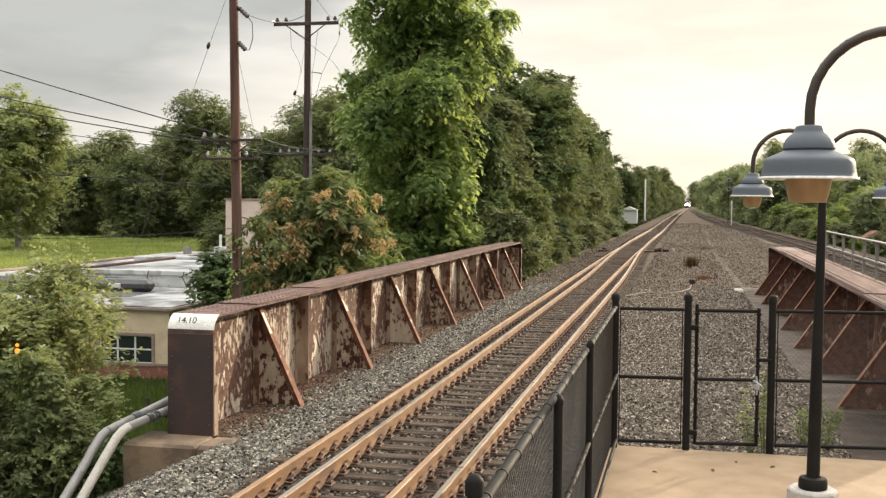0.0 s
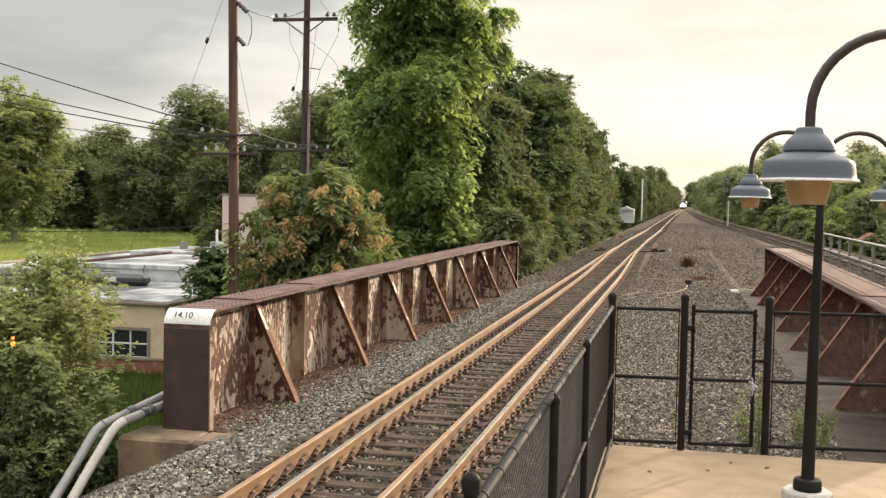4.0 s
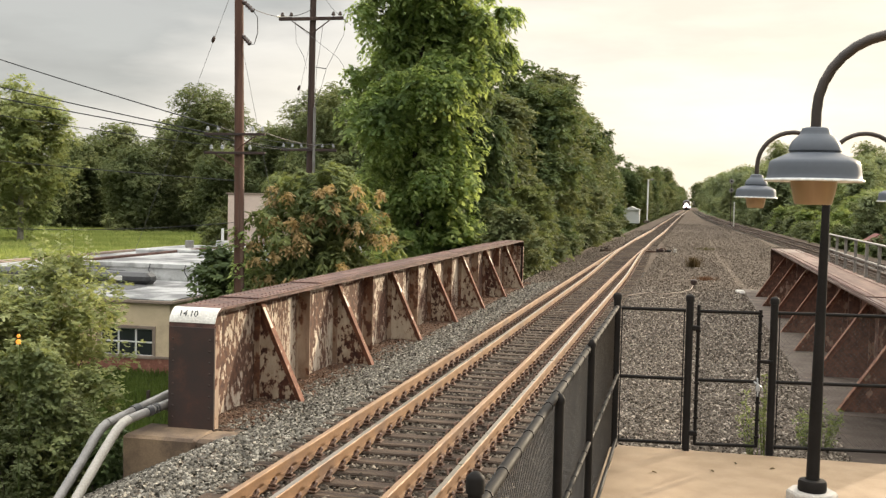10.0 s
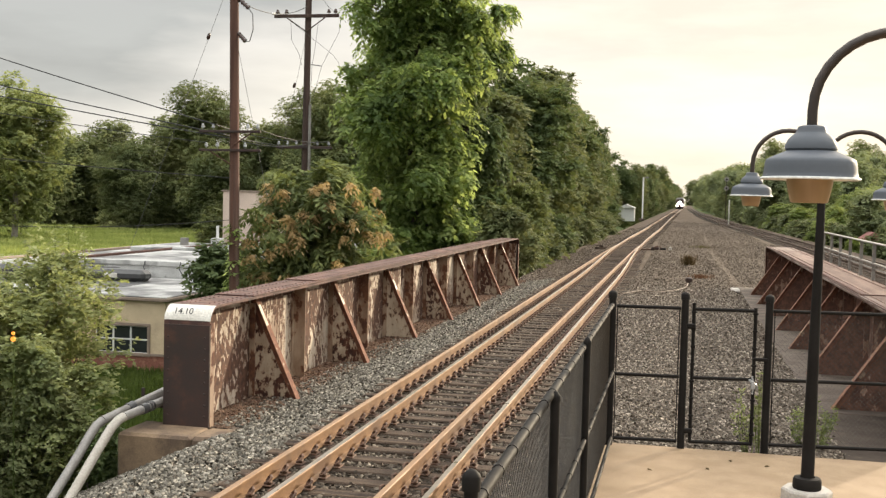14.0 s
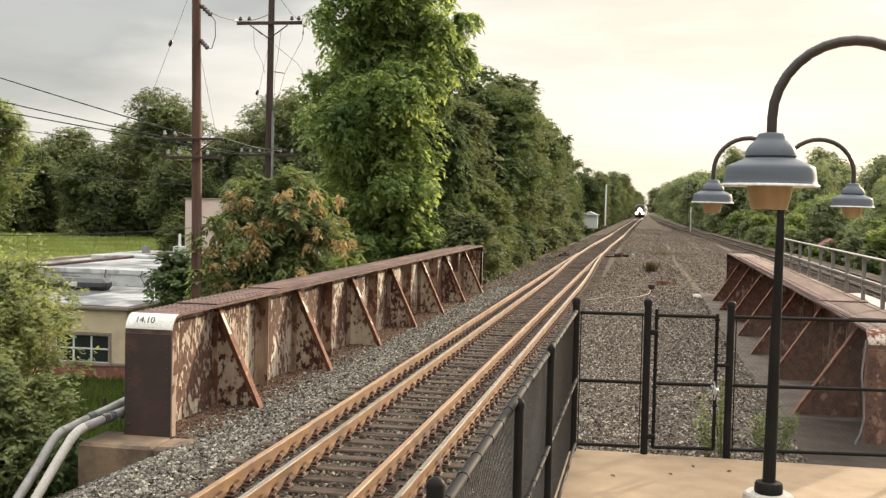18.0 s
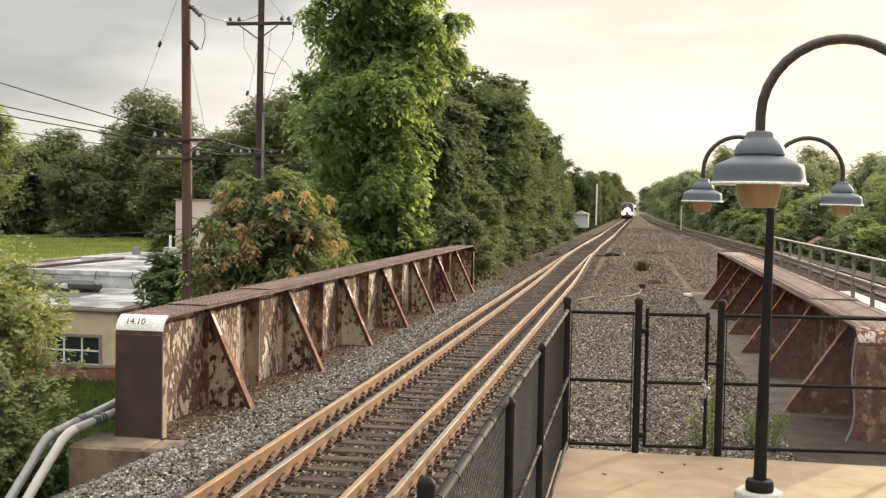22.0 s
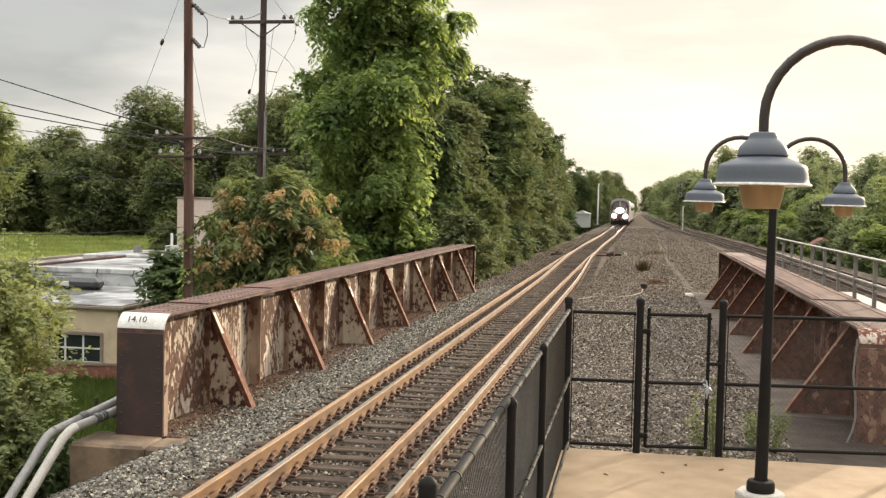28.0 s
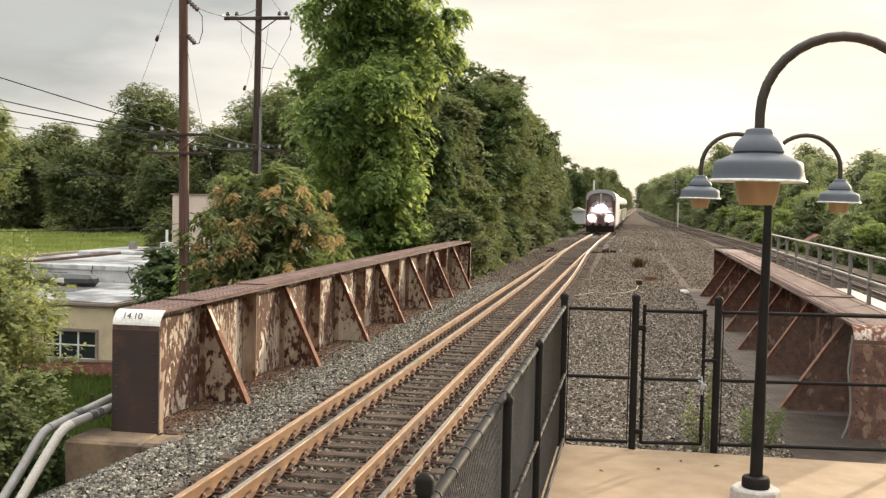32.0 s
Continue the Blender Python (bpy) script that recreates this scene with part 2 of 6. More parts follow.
def pieces(name, c1, c2, c3, rough=0.85, island=True, fine=60.0):
    """Loose pieces of many shades, each of one colour."""
    m, nt, s = nodes_of(name)
    geo = nt.nodes.new("ShaderNodeNewGeometry")
    info = nt.nodes.new("ShaderNodeObjectInfo")
    ramp = nt.nodes.new("ShaderNodeValToRGB")
    ramp.color_ramp.elements[0].color, ramp.color_ramp.elements[1].color = (*c1, 1), (*c3, 1)
    e = ramp.color_ramp.elements.new(0.66)
    e.color = (*c2, 1)
    nt.links.new(geo.outputs["Random Per Island"] if island else info.outputs["Random"], ramp.inputs["Fac"])
    f = noise_of(nt, fine, 4.0)
    nt.links.new(mixed(nt, steps(nt, f, 0.35, 0.65, 0.0, 0.45), ramp.outputs[0], (0.03, 0.028, 0.025)), s.inputs["Base Color"])
    s.inputs["Roughness"].default_value = rough
    s.inputs["Specular IOR Level"].default_value = 0.2
    bumped(nt, s, f, 0.4, 0.008)
    return m


def glowing(name, colour, strength):
    m, nt, s = nodes_of(name)
    s.inputs["Base Color"].default_value = (*colour, 1)
    s.inputs["Emission Color"].default_value = (*colour, 1)
    s.inputs["Emission Strength"].default_value = strength
    return m


M_PAINTED = peeling("peeling_cream_paint", (0.60, 0.52, 0.42), (0.43, 0.36, 0.285), (0.060, 0.028, 0.019), (0.135, 0.064, 0.038), 1.16, 1.0, 0.85, 12.0, 0.35)
M_CREAMFLAKE = peeling("cream_paint_flake", (0.66, 0.58, 0.47), (0.52, 0.44, 0.34), (0.10, 0.045, 0.026), (0.17, 0.074, 0.040), 0.93, 0.5, 0.4, 10.0)
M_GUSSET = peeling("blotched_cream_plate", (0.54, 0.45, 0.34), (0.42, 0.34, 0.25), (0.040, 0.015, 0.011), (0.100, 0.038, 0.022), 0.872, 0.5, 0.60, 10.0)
M_STIFF = peeling("rust_washed_stiffener", (0.42, 0.32, 0.23), (0.30, 0.21, 0.15), (0.08, 0.032, 0.02), (0.17, 0.075, 0.04), 0.86, 0.5, 0.9, 5.0)
M_RUSTY = peeling("rusted_dark_steel", (0.30, 0.205, 0.155), (0.17, 0.10, 0.072), (0.074, 0.036, 0.026), (0.150, 0.070, 0.046), 0.775, 0.55, 0.6, 6.0)
M_FLANGE = surface("rusty_top_plate", (0.105, 0.042, 0.030), (0.052, 0.023, 0.018), 5.0, 0.75, 0.0, 0.4, 0.006, (0.150, 0.072, 0.052), 1.2)
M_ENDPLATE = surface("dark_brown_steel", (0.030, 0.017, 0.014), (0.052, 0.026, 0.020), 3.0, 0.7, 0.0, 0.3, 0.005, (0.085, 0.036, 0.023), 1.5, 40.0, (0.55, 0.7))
M_BRACE = peeling("red_rust_angle_bar", (0.50, 0.40, 0.30), (0.34, 0.22, 0.15), (0.125, 0.050, 0.032), (0.215, 0.095, 0.055), 0.70, 0.5, 0.6, 10.0)
M_WHITE = surface("white_painted_plate", (0.78, 0.76, 0.70), (0.66, 0.63, 0.57), 5.0, 0.5, 0.0, 0.1, 0.003)
M_BLACK = surface("black_lettering", (0.02, 0.02, 0.02), (0.03, 0.03, 0.03), 5.0, 0.6)
M_CONCRETE = surface("weathered_concrete", (0.30, 0.24, 0.18), (0.21, 0.17, 0.13), 2.0, 0.85, 0.0, 0.4, 0.008, (0.13, 0.10, 0.075), 0.7)
M_DECK = surface("tan_concrete_deck", (0.335, 0.232, 0.138), (0.285, 0.195, 0.115), 2.5, 0.8, 0.0, 0.3, 0.004, (0.214, 0.141, 0.080), 0.55, 70.0, (0.58, 0.74))
M_RAILSIDE = surface("rusty_rail_side", (0.245, 0.126, 0.048), (0.190, 0.092, 0.034), 2.0, 0.6, 0.15, 0.2, 0.003, (0.142, 0.070, 0.032), 0.9)
M_RAILTOP = surface("polished_rail_head", (0.43, 0.385, 0.33), (0.31, 0.265, 0.215), 3.0, 0.34, 0.85, 0.05, 0.001)
M_OLDRAIL = surface("dark_rusted_rail", (0.085, 0.050, 0.032), (0.125, 0.080, 0.055), 3.0, 0.7, 0.1, 0.2, 0.003)
M_RAILRUST = surface("dull_rail_head", (0.262, 0.153, 0.080), (0.305, 0.191, 0.111), 3.0, 0.5, 0.3, 0.1, 0.002)
M_TIE = surface("weathered_tie_wood", (0.050, 0.034, 0.024), (0.098, 0.069, 0.050), 2.2, 0.85, 0.0, 0.9, 0.015, (0.022, 0.014, 0.010), 1.4, 30.0, (0.5, 0.62), (0.294, 4.000, 1.560), spec=0.15)
M_CLIP = surface("rusty_rail_clip", (0.060, 0.029, 0.018), (0.165, 0.085, 0.050), 20.0, 0.6, 0.2, 0.3, 0.003)
M_BALLAST = stones("ballast_bed", (0.087, 0.068, 0.053), (0.189, 0.147, 0.114), (0.087, 0.064, 0.044), 17.0)
M_STONE = pieces("ballast_stone", (0.072, 0.057, 0.044), (0.152, 0.121, 0.094), (0.42, 0.36, 0.295))
M_SHOULDERSTONE = pieces("pale_shoulder_stone", (0.080, 0.073, 0.060), (0.190, 0.173, 0.144), (0.42, 0.39, 0.33))
M_DIRTYSTONE = pieces("oily_ballast_stone", (0.032, 0.025, 0.018), (0.102, 0.080, 0.060), (0.323, 0.272, 0.212))
M_DIRTYBED = stones("oily_ballast_bed", (0.017, 0.013, 0.009), (0.042, 0.031, 0.023), (0.017, 0.012, 0.009), 17.0)
M_FARBED = surface("far_ballast_bed", (0.074, 0.055, 0.040), (0.140, 0.106, 0.080), 7.0, 0.95, 0.0, 0.8, 0.03, (0.075, 0.053, 0.037), 0.22, 16.0, (0.46, 0.66), spec=0.1)
M_RUSTDIRT = stones("rust_stained_grit", (0.085, 0.052, 0.036), (0.150, 0.100, 0.070), (0.064, 0.036, 0.024), 25.0)
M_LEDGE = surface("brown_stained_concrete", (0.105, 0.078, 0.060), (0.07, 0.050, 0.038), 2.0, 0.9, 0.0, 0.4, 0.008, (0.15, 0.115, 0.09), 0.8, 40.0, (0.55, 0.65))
M_MUDSHADE = surface("mud_and_shade_concrete", (0.058, 0.044, 0.035), (0.038, 0.028, 0.022), 2.0, 0.95, 0.0, 0.4, 0.008, (0.085, 0.066, 0.052), 0.9, 40.0, (0.52, 0.65), spec=0.15)
M_SEAT = surface("tan_chipped_concrete", (0.150, 0.103, 0.068), (0.092, 0.062, 0.044), 2.0, 0.9, 0.0, 0.4, 0.008, (0.239, 0.164, 0.102), 0.8, 40.0, (0.52, 0.65))
M_WORNBOARD = peeling("worn_white_board", (0.66, 0.59, 0.51), (0.50, 0.42, 0.35), (0.15, 0.05, 0.032), (0.25, 0.10, 0.06), 0.775, 0.4, 0.4, 14.0)
M_FLANGEPALE = surface("worn_pale_top_plate", (0.215, 0.160, 0.132), (0.120, 0.070, 0.052), 4.0, 0.7, 0.0, 0.4, 0.006, (0.085, 0.036, 0.024), 0.5, 40.0, (0.44, 0.58), (0.740, 0.175, 0.680))
M_FLANGEMIX = surface("red_streaked_top_plate", (0.150, 0.072, 0.050), (0.085, 0.038, 0.027), 4.0, 0.7, 0.0, 0.4, 0.006, (0.235, 0.165, 0.130), 0.8, 40.0, (0.50, 0.60), (1.6, 0.12, 1.0))
M_SCALE = pieces("rust_scale_gravel", (0.080, 0.040, 0.024), (0.176, 0.096, 0.060), (0.256, 0.168, 0.120))
M_FARSTONE = pieces("dull_far_stone", (0.088, 0.068, 0.051), (0.150, 0.118, 0.090), (0.29, 0.24, 0.19))
M_BLACKSTEEL = surface("black_coated_steel", (0.012, 0.0105, 0.0095), (0.018, 0.016, 0.0145), 4.0, 0.62, 0.0, 0.1, 0.002, spec=0.09)
M_WIRE = surface("dark_coated_wire", (0.085, 0.082, 0.078), (0.11, 0.106, 0.10), 6.0, 0.65, spec=0.2)
M_LAMPBLUE = surface("slate_blue_enamel", (0.090, 0.102, 0.122), (0.102, 0.114, 0.134), 3.0, 0.55, 0.0, 0.06, 0.002, (0.11, 0.122, 0.14), 6.0, 50.0, (0.6, 0.75), spec=0.3, grain=0.05)
M_LAMPWHITE = surface("white_enamel_rim", (0.80, 0.80, 0.78), (0.72, 0.72, 0.70), 5.0, 0.35)
M_ARM = surface("dark_bronze_tube", (0.055, 0.038, 0.03), (0.035, 0.026, 0.022), 5.0, 0.42, 0.2, 0.1, 0.002)
M_PEDESTAL = surface("pale_concrete", (0.52, 0.49, 0.45), (0.42, 0.39, 0.35), 6.0, 0.85, 0.0, 0.3, 0.004)
M_POLEWOOD = surface("reddish_pole_wood", (0.135, 0.062, 0.040), (0.080, 0.036, 0.025), 2.0, 0.85, 0.0, 0.6, 0.01, (0.17, 0.11, 0.085), 0.8, 25.0, (0.5, 0.65), (3.0, 3.0, 0.15))
M_POLEDARK = surface("dark_pole_wood", (0.070, 0.040, 0.030), (0.040, 0.023, 0.019), 2.0, 0.85, 0.0, 0.6, 0.01, (0.10, 0.065, 0.05), 0.8, 25.0, (0.5, 0.65), (3.0, 3.0, 0.15))
M_INSUL = surface("glazed_brown_insulator", (0.045, 0.025, 0.02), (0.06, 0.03, 0.022), 5.0, 0.25)
M_GLASSINS = surface("grey_glazed_insulator", (0.42, 0.43, 0.43), (0.34, 0.35, 0.36), 5.0, 0.3)
M_THINWIRE = surface("thin_grey_wire", (0.10, 0.10, 0.098), (0.13, 0.13, 0.128), 3.0, 0.6)
M_CABLE = surface("dark_cable", (0.03, 0.03, 0.03), (0.045, 0.045, 0.045), 3.0, 0.7)
M_PIPE = surface("grey_conduit", (0.27, 0.258, 0.243), (0.215, 0.205, 0.193), 3.0, 0.45, 0.1, 0.1, 0.002, (0.185, 0.172, 0.158), 1.5)
M_PIPEWHITE = surface("pale_conduit", (0.441, 0.415, 0.369), (0.376, 0.344, 0.298), 3.0, 0.5, 0.0, 0.1, 0.002)
M_STUCCO = surface("cream_stucco", (0.68, 0.55, 0.37), (0.60, 0.48, 0.32), 1.5, 0.85, 0.0, 0.2, 0.004, (0.55, 0.43, 0.29), 0.5)
M_PINKWALL = surface("pale_pink_stucco", (0.66, 0.53, 0.45), (0.60, 0.48, 0.41), 0.8, 0.85, 0.0, 0.2, 0.004, (0.55, 0.43, 0.36), 0.3)
M_TRIM = surface("taupe_trim", (0.30, 0.23, 0.18), (0.25, 0.19, 0.15), 4.0, 0.7)
M_BRICK = surface("red_brick_base", (0.26, 0.10, 0.065), (0.20, 0.08, 0.055), 9.0, 0.85, 0.0, 0.5, 0.01, (0.32, 0.15, 0.10), 3.0)
M_ROOF = surface("silver_coated_roof", (0.52, 0.52, 0.51), (0.38, 0.38, 0.375), 0.9, 0.45, 0.0, 0.3, 0.01, (0.11, 0.11, 0.11), 0.35, 20.0, (0.44, 0.62))
M_PARAPET = surface("silver_parapet", (0.62, 0.62, 0.61), (0.50, 0.50, 0.49), 1.5, 0.5, 0.0, 0.3, 0.01, (0.34, 0.34, 0.33), 0.8)
M_ROOFDARK = surface("dark_wet_roofing", (0.05, 0.05, 0.052), (0.075, 0.075, 0.078), 2.0, 0.4)
M_GLASS = surface("dark_window_glass", (0.02, 0.024, 0.026), (0.03, 0.034, 0.036), 1.0, 0.06, 0.0, 0.02, 0.001)
M_BARK = surface("grey_brown_bark", (0.10, 0.08, 0.06), (0.16, 0.13, 0.10), 4.0, 0.9, 0.0, 0.8, 0.02)
M_PALEBARK = surface("pale_bark", (0.36, 0.33, 0.28), (0.22, 0.20, 0.16), 3.0, 0.9, 0.0, 0.6, 0.02)
M_GROUND = surface("mixed_earth_and_grass", (0.035, 0.058, 0.013), (0.050, 0.077, 0.018), 0.5, 0.95, 0.0, 0.8, 0.05, (0.041, 0.040, 0.023), 0.08, 8.0, (0.55, 0.7), spec=0.1)
M_SHADEGRASS = foliage("grass_with_painted_shade", (0.043, 0.064, 0.015), (0.072, 0.106, 0.025), (0.111, 0.145, 0.038), 0.3, 0.7, 0.5)
M_GRASS = foliage("meadow_grass", (0.180, 0.228, 0.066), (0.276, 0.330, 0.102), (0.408, 0.432, 0.162), 0.35, 0.8, 0.12, 0.35)
M_ASPHALT = surface("grey_asphalt", (0.055, 0.055, 0.055), (0.07, 0.068, 0.066), 3.0, 0.9, 0.0, 0.4, 0.006)
M_WALKWAY = surface("pale_walkway_slab", (0.47, 0.395, 0.34), (0.40, 0.34, 0.295), 1.0, 0.8)
M_RAILING = surface("grey_galvanised_rail", (0.30, 0.28, 0.255), (0.235, 0.22, 0.20), 4.0, 0.55, 0.2, 0.1, 0.002)
M_LEAF_VINE = foliage("broad_bright_leaves", (0.046, 0.080, 0.038), (0.165, 0.235, 0.096), (0.50, 0.58, 0.235), 0.58, 0.5, 0.6, 0.6)
M_LEAF_OLIVE = foliage("olive_leaflets", (0.055, 0.074, 0.033), (0.127, 0.154, 0.062), (0.275, 0.306, 0.116), 0.35)
M_LEAF_DARK = foliage("deep_green_leaves", (0.049, 0.071, 0.032), (0.103, 0.142, 0.059), (0.205, 0.249, 0.099), 0.3)
M_LEAF_GREY = foliage("grey_green_leaves", (0.070, 0.085, 0.041), (0.134, 0.158, 0.074), (0.247, 0.259, 0.121), 0.3)
M_LEAF_YELLOW = foliage("yellow_green_leaves", (0.080, 0.115, 0.036), (0.170, 0.222, 0.070), (0.34, 0.38, 0.135), 0.4)
M_LEAF_NEAR = foliage("pale_olive_shrub_leaves", (0.081, 0.104, 0.047), (0.202, 0.234, 0.104), (0.481, 0.494, 0.240), 0.4, 0.5, 0.8, 0.55)
M_LEAF_MUTED = foliage("muted_green_leaves", (0.064, 0.082, 0.036), (0.131, 0.152, 0.062), (0.247, 0.261, 0.105), 0.3)
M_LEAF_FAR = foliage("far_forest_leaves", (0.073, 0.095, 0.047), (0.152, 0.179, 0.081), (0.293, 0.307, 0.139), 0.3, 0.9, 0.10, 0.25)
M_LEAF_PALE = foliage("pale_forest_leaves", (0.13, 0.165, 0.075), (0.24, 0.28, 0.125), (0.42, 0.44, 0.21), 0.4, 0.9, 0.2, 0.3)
M_LEAF_HAZE = foliage("hazed_grey_green_leaves", (0.105, 0.128, 0.075), (0.205, 0.240, 0.135), (0.37, 0.40, 0.22), 0.4, 0.8, 0.3, 0.4)
M_LEAF_HAZE_BRIGHT = foliage("hazed_bright_leaves", (0.100, 0.130, 0.060), (0.205, 0.245, 0.108), (0.38, 0.41, 0.18), 0.4, 0.8, 0.3, 0.4)
M_SEED = foliage("orange_seed_clusters", (0.26, 0.18, 0.085), (0.42, 0.30, 0.15), (0.54, 0.40, 0.22), 0.4)
M_DRYWEED = foliage("dry_brown_weeds", (0.05, 0.034, 0.016), (0.095, 0.065, 0.032), (0.14, 0.095, 0.048), 0.2)
M_REDWEED = foliage("reddish_dry_weeds", (0.10, 0.048, 0.03), (0.16, 0.08, 0.05), (0.22, 0.12, 0.08), 0.2)
M_DRYGRASS = foliage("dull_olive_grass", (0.07, 0.065, 0.028), (0.11, 0.10, 0.045), (0.16, 0.145, 0.07), 0.2)

# ---- mesh helpers ----
ORIGIN = {}
rng = np.random.default_rng(7)


class Shape:
    """Gathers vertices and faces in world metres, and becomes one mesh object."""

    def __init__(self):
        self.v, self.f, self.m = [], [], []

    def add(self, verts, faces, slot=0):
        k = len(self.v)
        self.v.extend(tuple(p) for p in verts)
        self.f.extend(tuple(i + k for i in f) for f in faces)
        self.m.extend([slot] * len(faces))
        return self

    def box(self, x0, x1, y0, y1, z0, z1, bevel=0.0, slot=0, turn=None):
        """A box with chamfered edges; turn: a matrix about the box's centre."""
        c = Vector(((x0 + x1) / 2, (y0 + y1) / 2, (z0 + z1) / 2))
        h = (abs(x1 - x0) / 2, abs(y1 - y0) / 2, abs(z1 - z0) / 2)
        b = min(bevel, 0.45 * min(h) * 2)
        vs, fs = [], []
        if b <= 0:
            for sx in (-1, 1):
                for sy in (-1, 1):
                    for sz in (-1, 1):
                        vs.append((sx * h[0], sy * h[1], sz * h[2]))
            fs = [(0, 1, 3, 2), (4, 6, 7, 5), (0, 4, 5, 1), (2, 3, 7, 6), (0, 2, 6, 4), (1, 5, 7, 3)]
        else:
            idx = {}
            for sx in (-1, 1):
                for sy in (-1, 1):
                    for sz in (-1, 1):
                        for ax in range(3):
                            p = [sx * (h[0] - b), sy * (h[1] - b), sz * (h[2] - b)]
                            p[ax] = (sx, sy, sz)[ax] * h[ax]
                            idx[sx, sy, sz, ax] = len(vs)
                            vs.append(tuple(p))
            for ax in range(3):
                o1, o2 = [(1, 2), (2, 0), (0, 1)][ax]
                for s in (-1, 1):
                    def key(a, c2):
                        k = [0, 0, 0]
                        k[ax], k[o1], k[o2] = s, a, c2
                        return (*k, ax)
                    q = [idx[key(*d)] for d in ((-1, -1), (1, -1), (1, 1), (-1, 1))]
                    fs.append(tuple(q) if s > 0 else tuple(reversed(q)))
                for a in (-1, 1):
                    for c2 in (-1, 1):
                        def e(s, which):
                            k = [0, 0, 0]
                            k[ax], k[o1], k[o2] = s, a, c2
                            return idx[(*k, which)]
                        q = [e(-1, o1), e(1, o1), e(1, o2), e(-1, o2)]
                        fs.append(tuple(q) if a * c2 > 0 else tuple(reversed(q)))
            for sx in (-1, 1):
                for sy in (-1, 1):
                    for sz in (-1, 1):
                        q = [idx[sx, sy, sz, k] for k in range(3)]
                        fs.append(tuple(q) if sx * sy * sz > 0 else tuple(reversed(q)))
        if turn is not None:
            vs = [turn @ Vector(p) for p in vs]
        return self.add([(p[0] + c.x, p[1] + c.y, p[2] + c.z) for p in vs], fs, slot)

    def tube(self, pts, r, n=8, slot=0, caps=True, up=None):
        """A round bar along points; r: one radius or one for each point."""
        pts = [Vector(p) for p in pts]
        rs = [r] * len(pts) if isinstance(r, (int, float)) else list(r)
        vs, fs = [], []
        prev = None
        for i, p in enumerate(pts):
            d = (pts[min(i + 1, len(pts) - 1)] - pts[max(i - 1, 0)]).normalized()
            if prev is None:
                a = d.orthogonal().normalized()
            else:
                a = (prev - d * prev.dot(d)).normalized()
            prev = a
            b = d.cross(a)
            for k in range(n):
                w = 2 * math.pi * k / n
                vs.append(p + (a * math.cos(w) + b * math.sin(w)) * rs[i])
        for i in range(len(pts) - 1):
            for k in range(n):
                k2 = (k + 1) % n
                fs.append((i * n + k, i * n + k2, (i + 1) * n + k2, (i + 1) * n + k))
        if caps:
            fs.append(tuple(reversed(range(n))))
            fs.append(tuple((len(pts) - 1) * n + k for k in range(n)))
        return self.add(vs, fs, slot)

    def lathe(self, profile, at, n=32, slot=0):
        """A body turned about the upright axis through at: rows of radius and height."""
        vs, fs = [], []
        for r, z in profile:
            for k in range(n):
                w = 2 * math.pi * k / n
                vs.append((at[0] + r * math.cos(w), at[1] + r * math.sin(w), at[2] + z))
        for i in range(len(profile) - 1):
            for k in range(n):
                k2 = (k + 1) % n
                fs.append((i * n + k, i * n + k2, (i + 1) * n + k2, (i + 1) * n + k))
        return self.add(vs, fs, slot)

    def sweep(self, outline, path, slots=None):
        """A closed outline of (across, up) carried along points of the plan, always level."""
        n = len(outline)
        vs, fs = [], []
        for i, p in enumerate(path):
            a, b = path[max(i - 1, 0)], path[min(i + 1, len(path) - 1)]
            d = Vector((b[0] - a[0], b[1] - a[1], 0)).normalized()
            s = Vector((d.y, -d.x, 0))
            for u, w in outline:
                vs.append((p[0] + s.x * u, p[1] + s.y * u, p[2] + w))
        for i in range(len(path) - 1):
            for k in range(n):
                k2 = (k + 1) % n
                self.f.append((len(self.v) + i * n + k, len(self.v) + (i + 1) * n + k, len(self.v) + (i + 1) * n + k2, len(self.v) + i * n + k2))
                self.m.append(slots[k] if slots else 0)
        e = len(self.v)
        self.f.append(tuple(e + k for k in range(n)))
        self.f.append(tuple(e + (len(path) - 1) * n + k for k in reversed(range(n))))
        self.m += [0, 0]
        self.v.extend(vs)
        return self

    def prism(self, outline, y0, y1, axis="y", slot=0):
        """A flat outline of (a, z) drawn out along y (a is x) or along x (a is y)."""
        n = len(outline)
        at = (lambda a, z, d: (a, d, z)) if axis == "y" else (lambda a, z, d: (d, a, z))
        vs = [at(a, z, y0) for a, z in outline] + [at(a, z, y1) for a, z in outline]
        fs = [tuple(range(n)), tuple(reversed(range(n, 2 * n)))]
        fs += [(k, n + k, n + (k + 1) % n, (k + 1) % n) for k in range(n)]
        return self.add(vs, fs, slot)

    def make(self, name, materials, parent=None, label="", smooth=False):
        ox, oy, oz = ORIGIN.get(parent, (0, 0, 0)) if parent else (0, 0, 0)
        me = bpy.data.meshes.new(name)
        me.from_pydata([(x - ox, y - oy, z - oz) for x, y, z in self.v], [], self.f)
        for m in materials if isinstance(materials, (list, tuple)) else [materials]:
            me.materials.append(m)
        me.polygons.foreach_set("material_index", self.m)
        bm = bmesh.new()
        bm.from_mesh(me)
        bmesh.ops.recalc_face_normals(bm, faces=bm.faces)
        bm.to_mesh(me)
        bm.free()
        if smooth:
            me.polygons.foreach_set("use_smooth", [True] * len(me.polygons))
            me.set_sharp_from_angle(angle=radians(38))
        ob = new(name, me)
        if parent:
            ob.parent = parent
            ORIGIN[ob] = ORIGIN.get(parent, (0, 0, 0))
        if label:
            tagged(ob, label=label)
        return ob


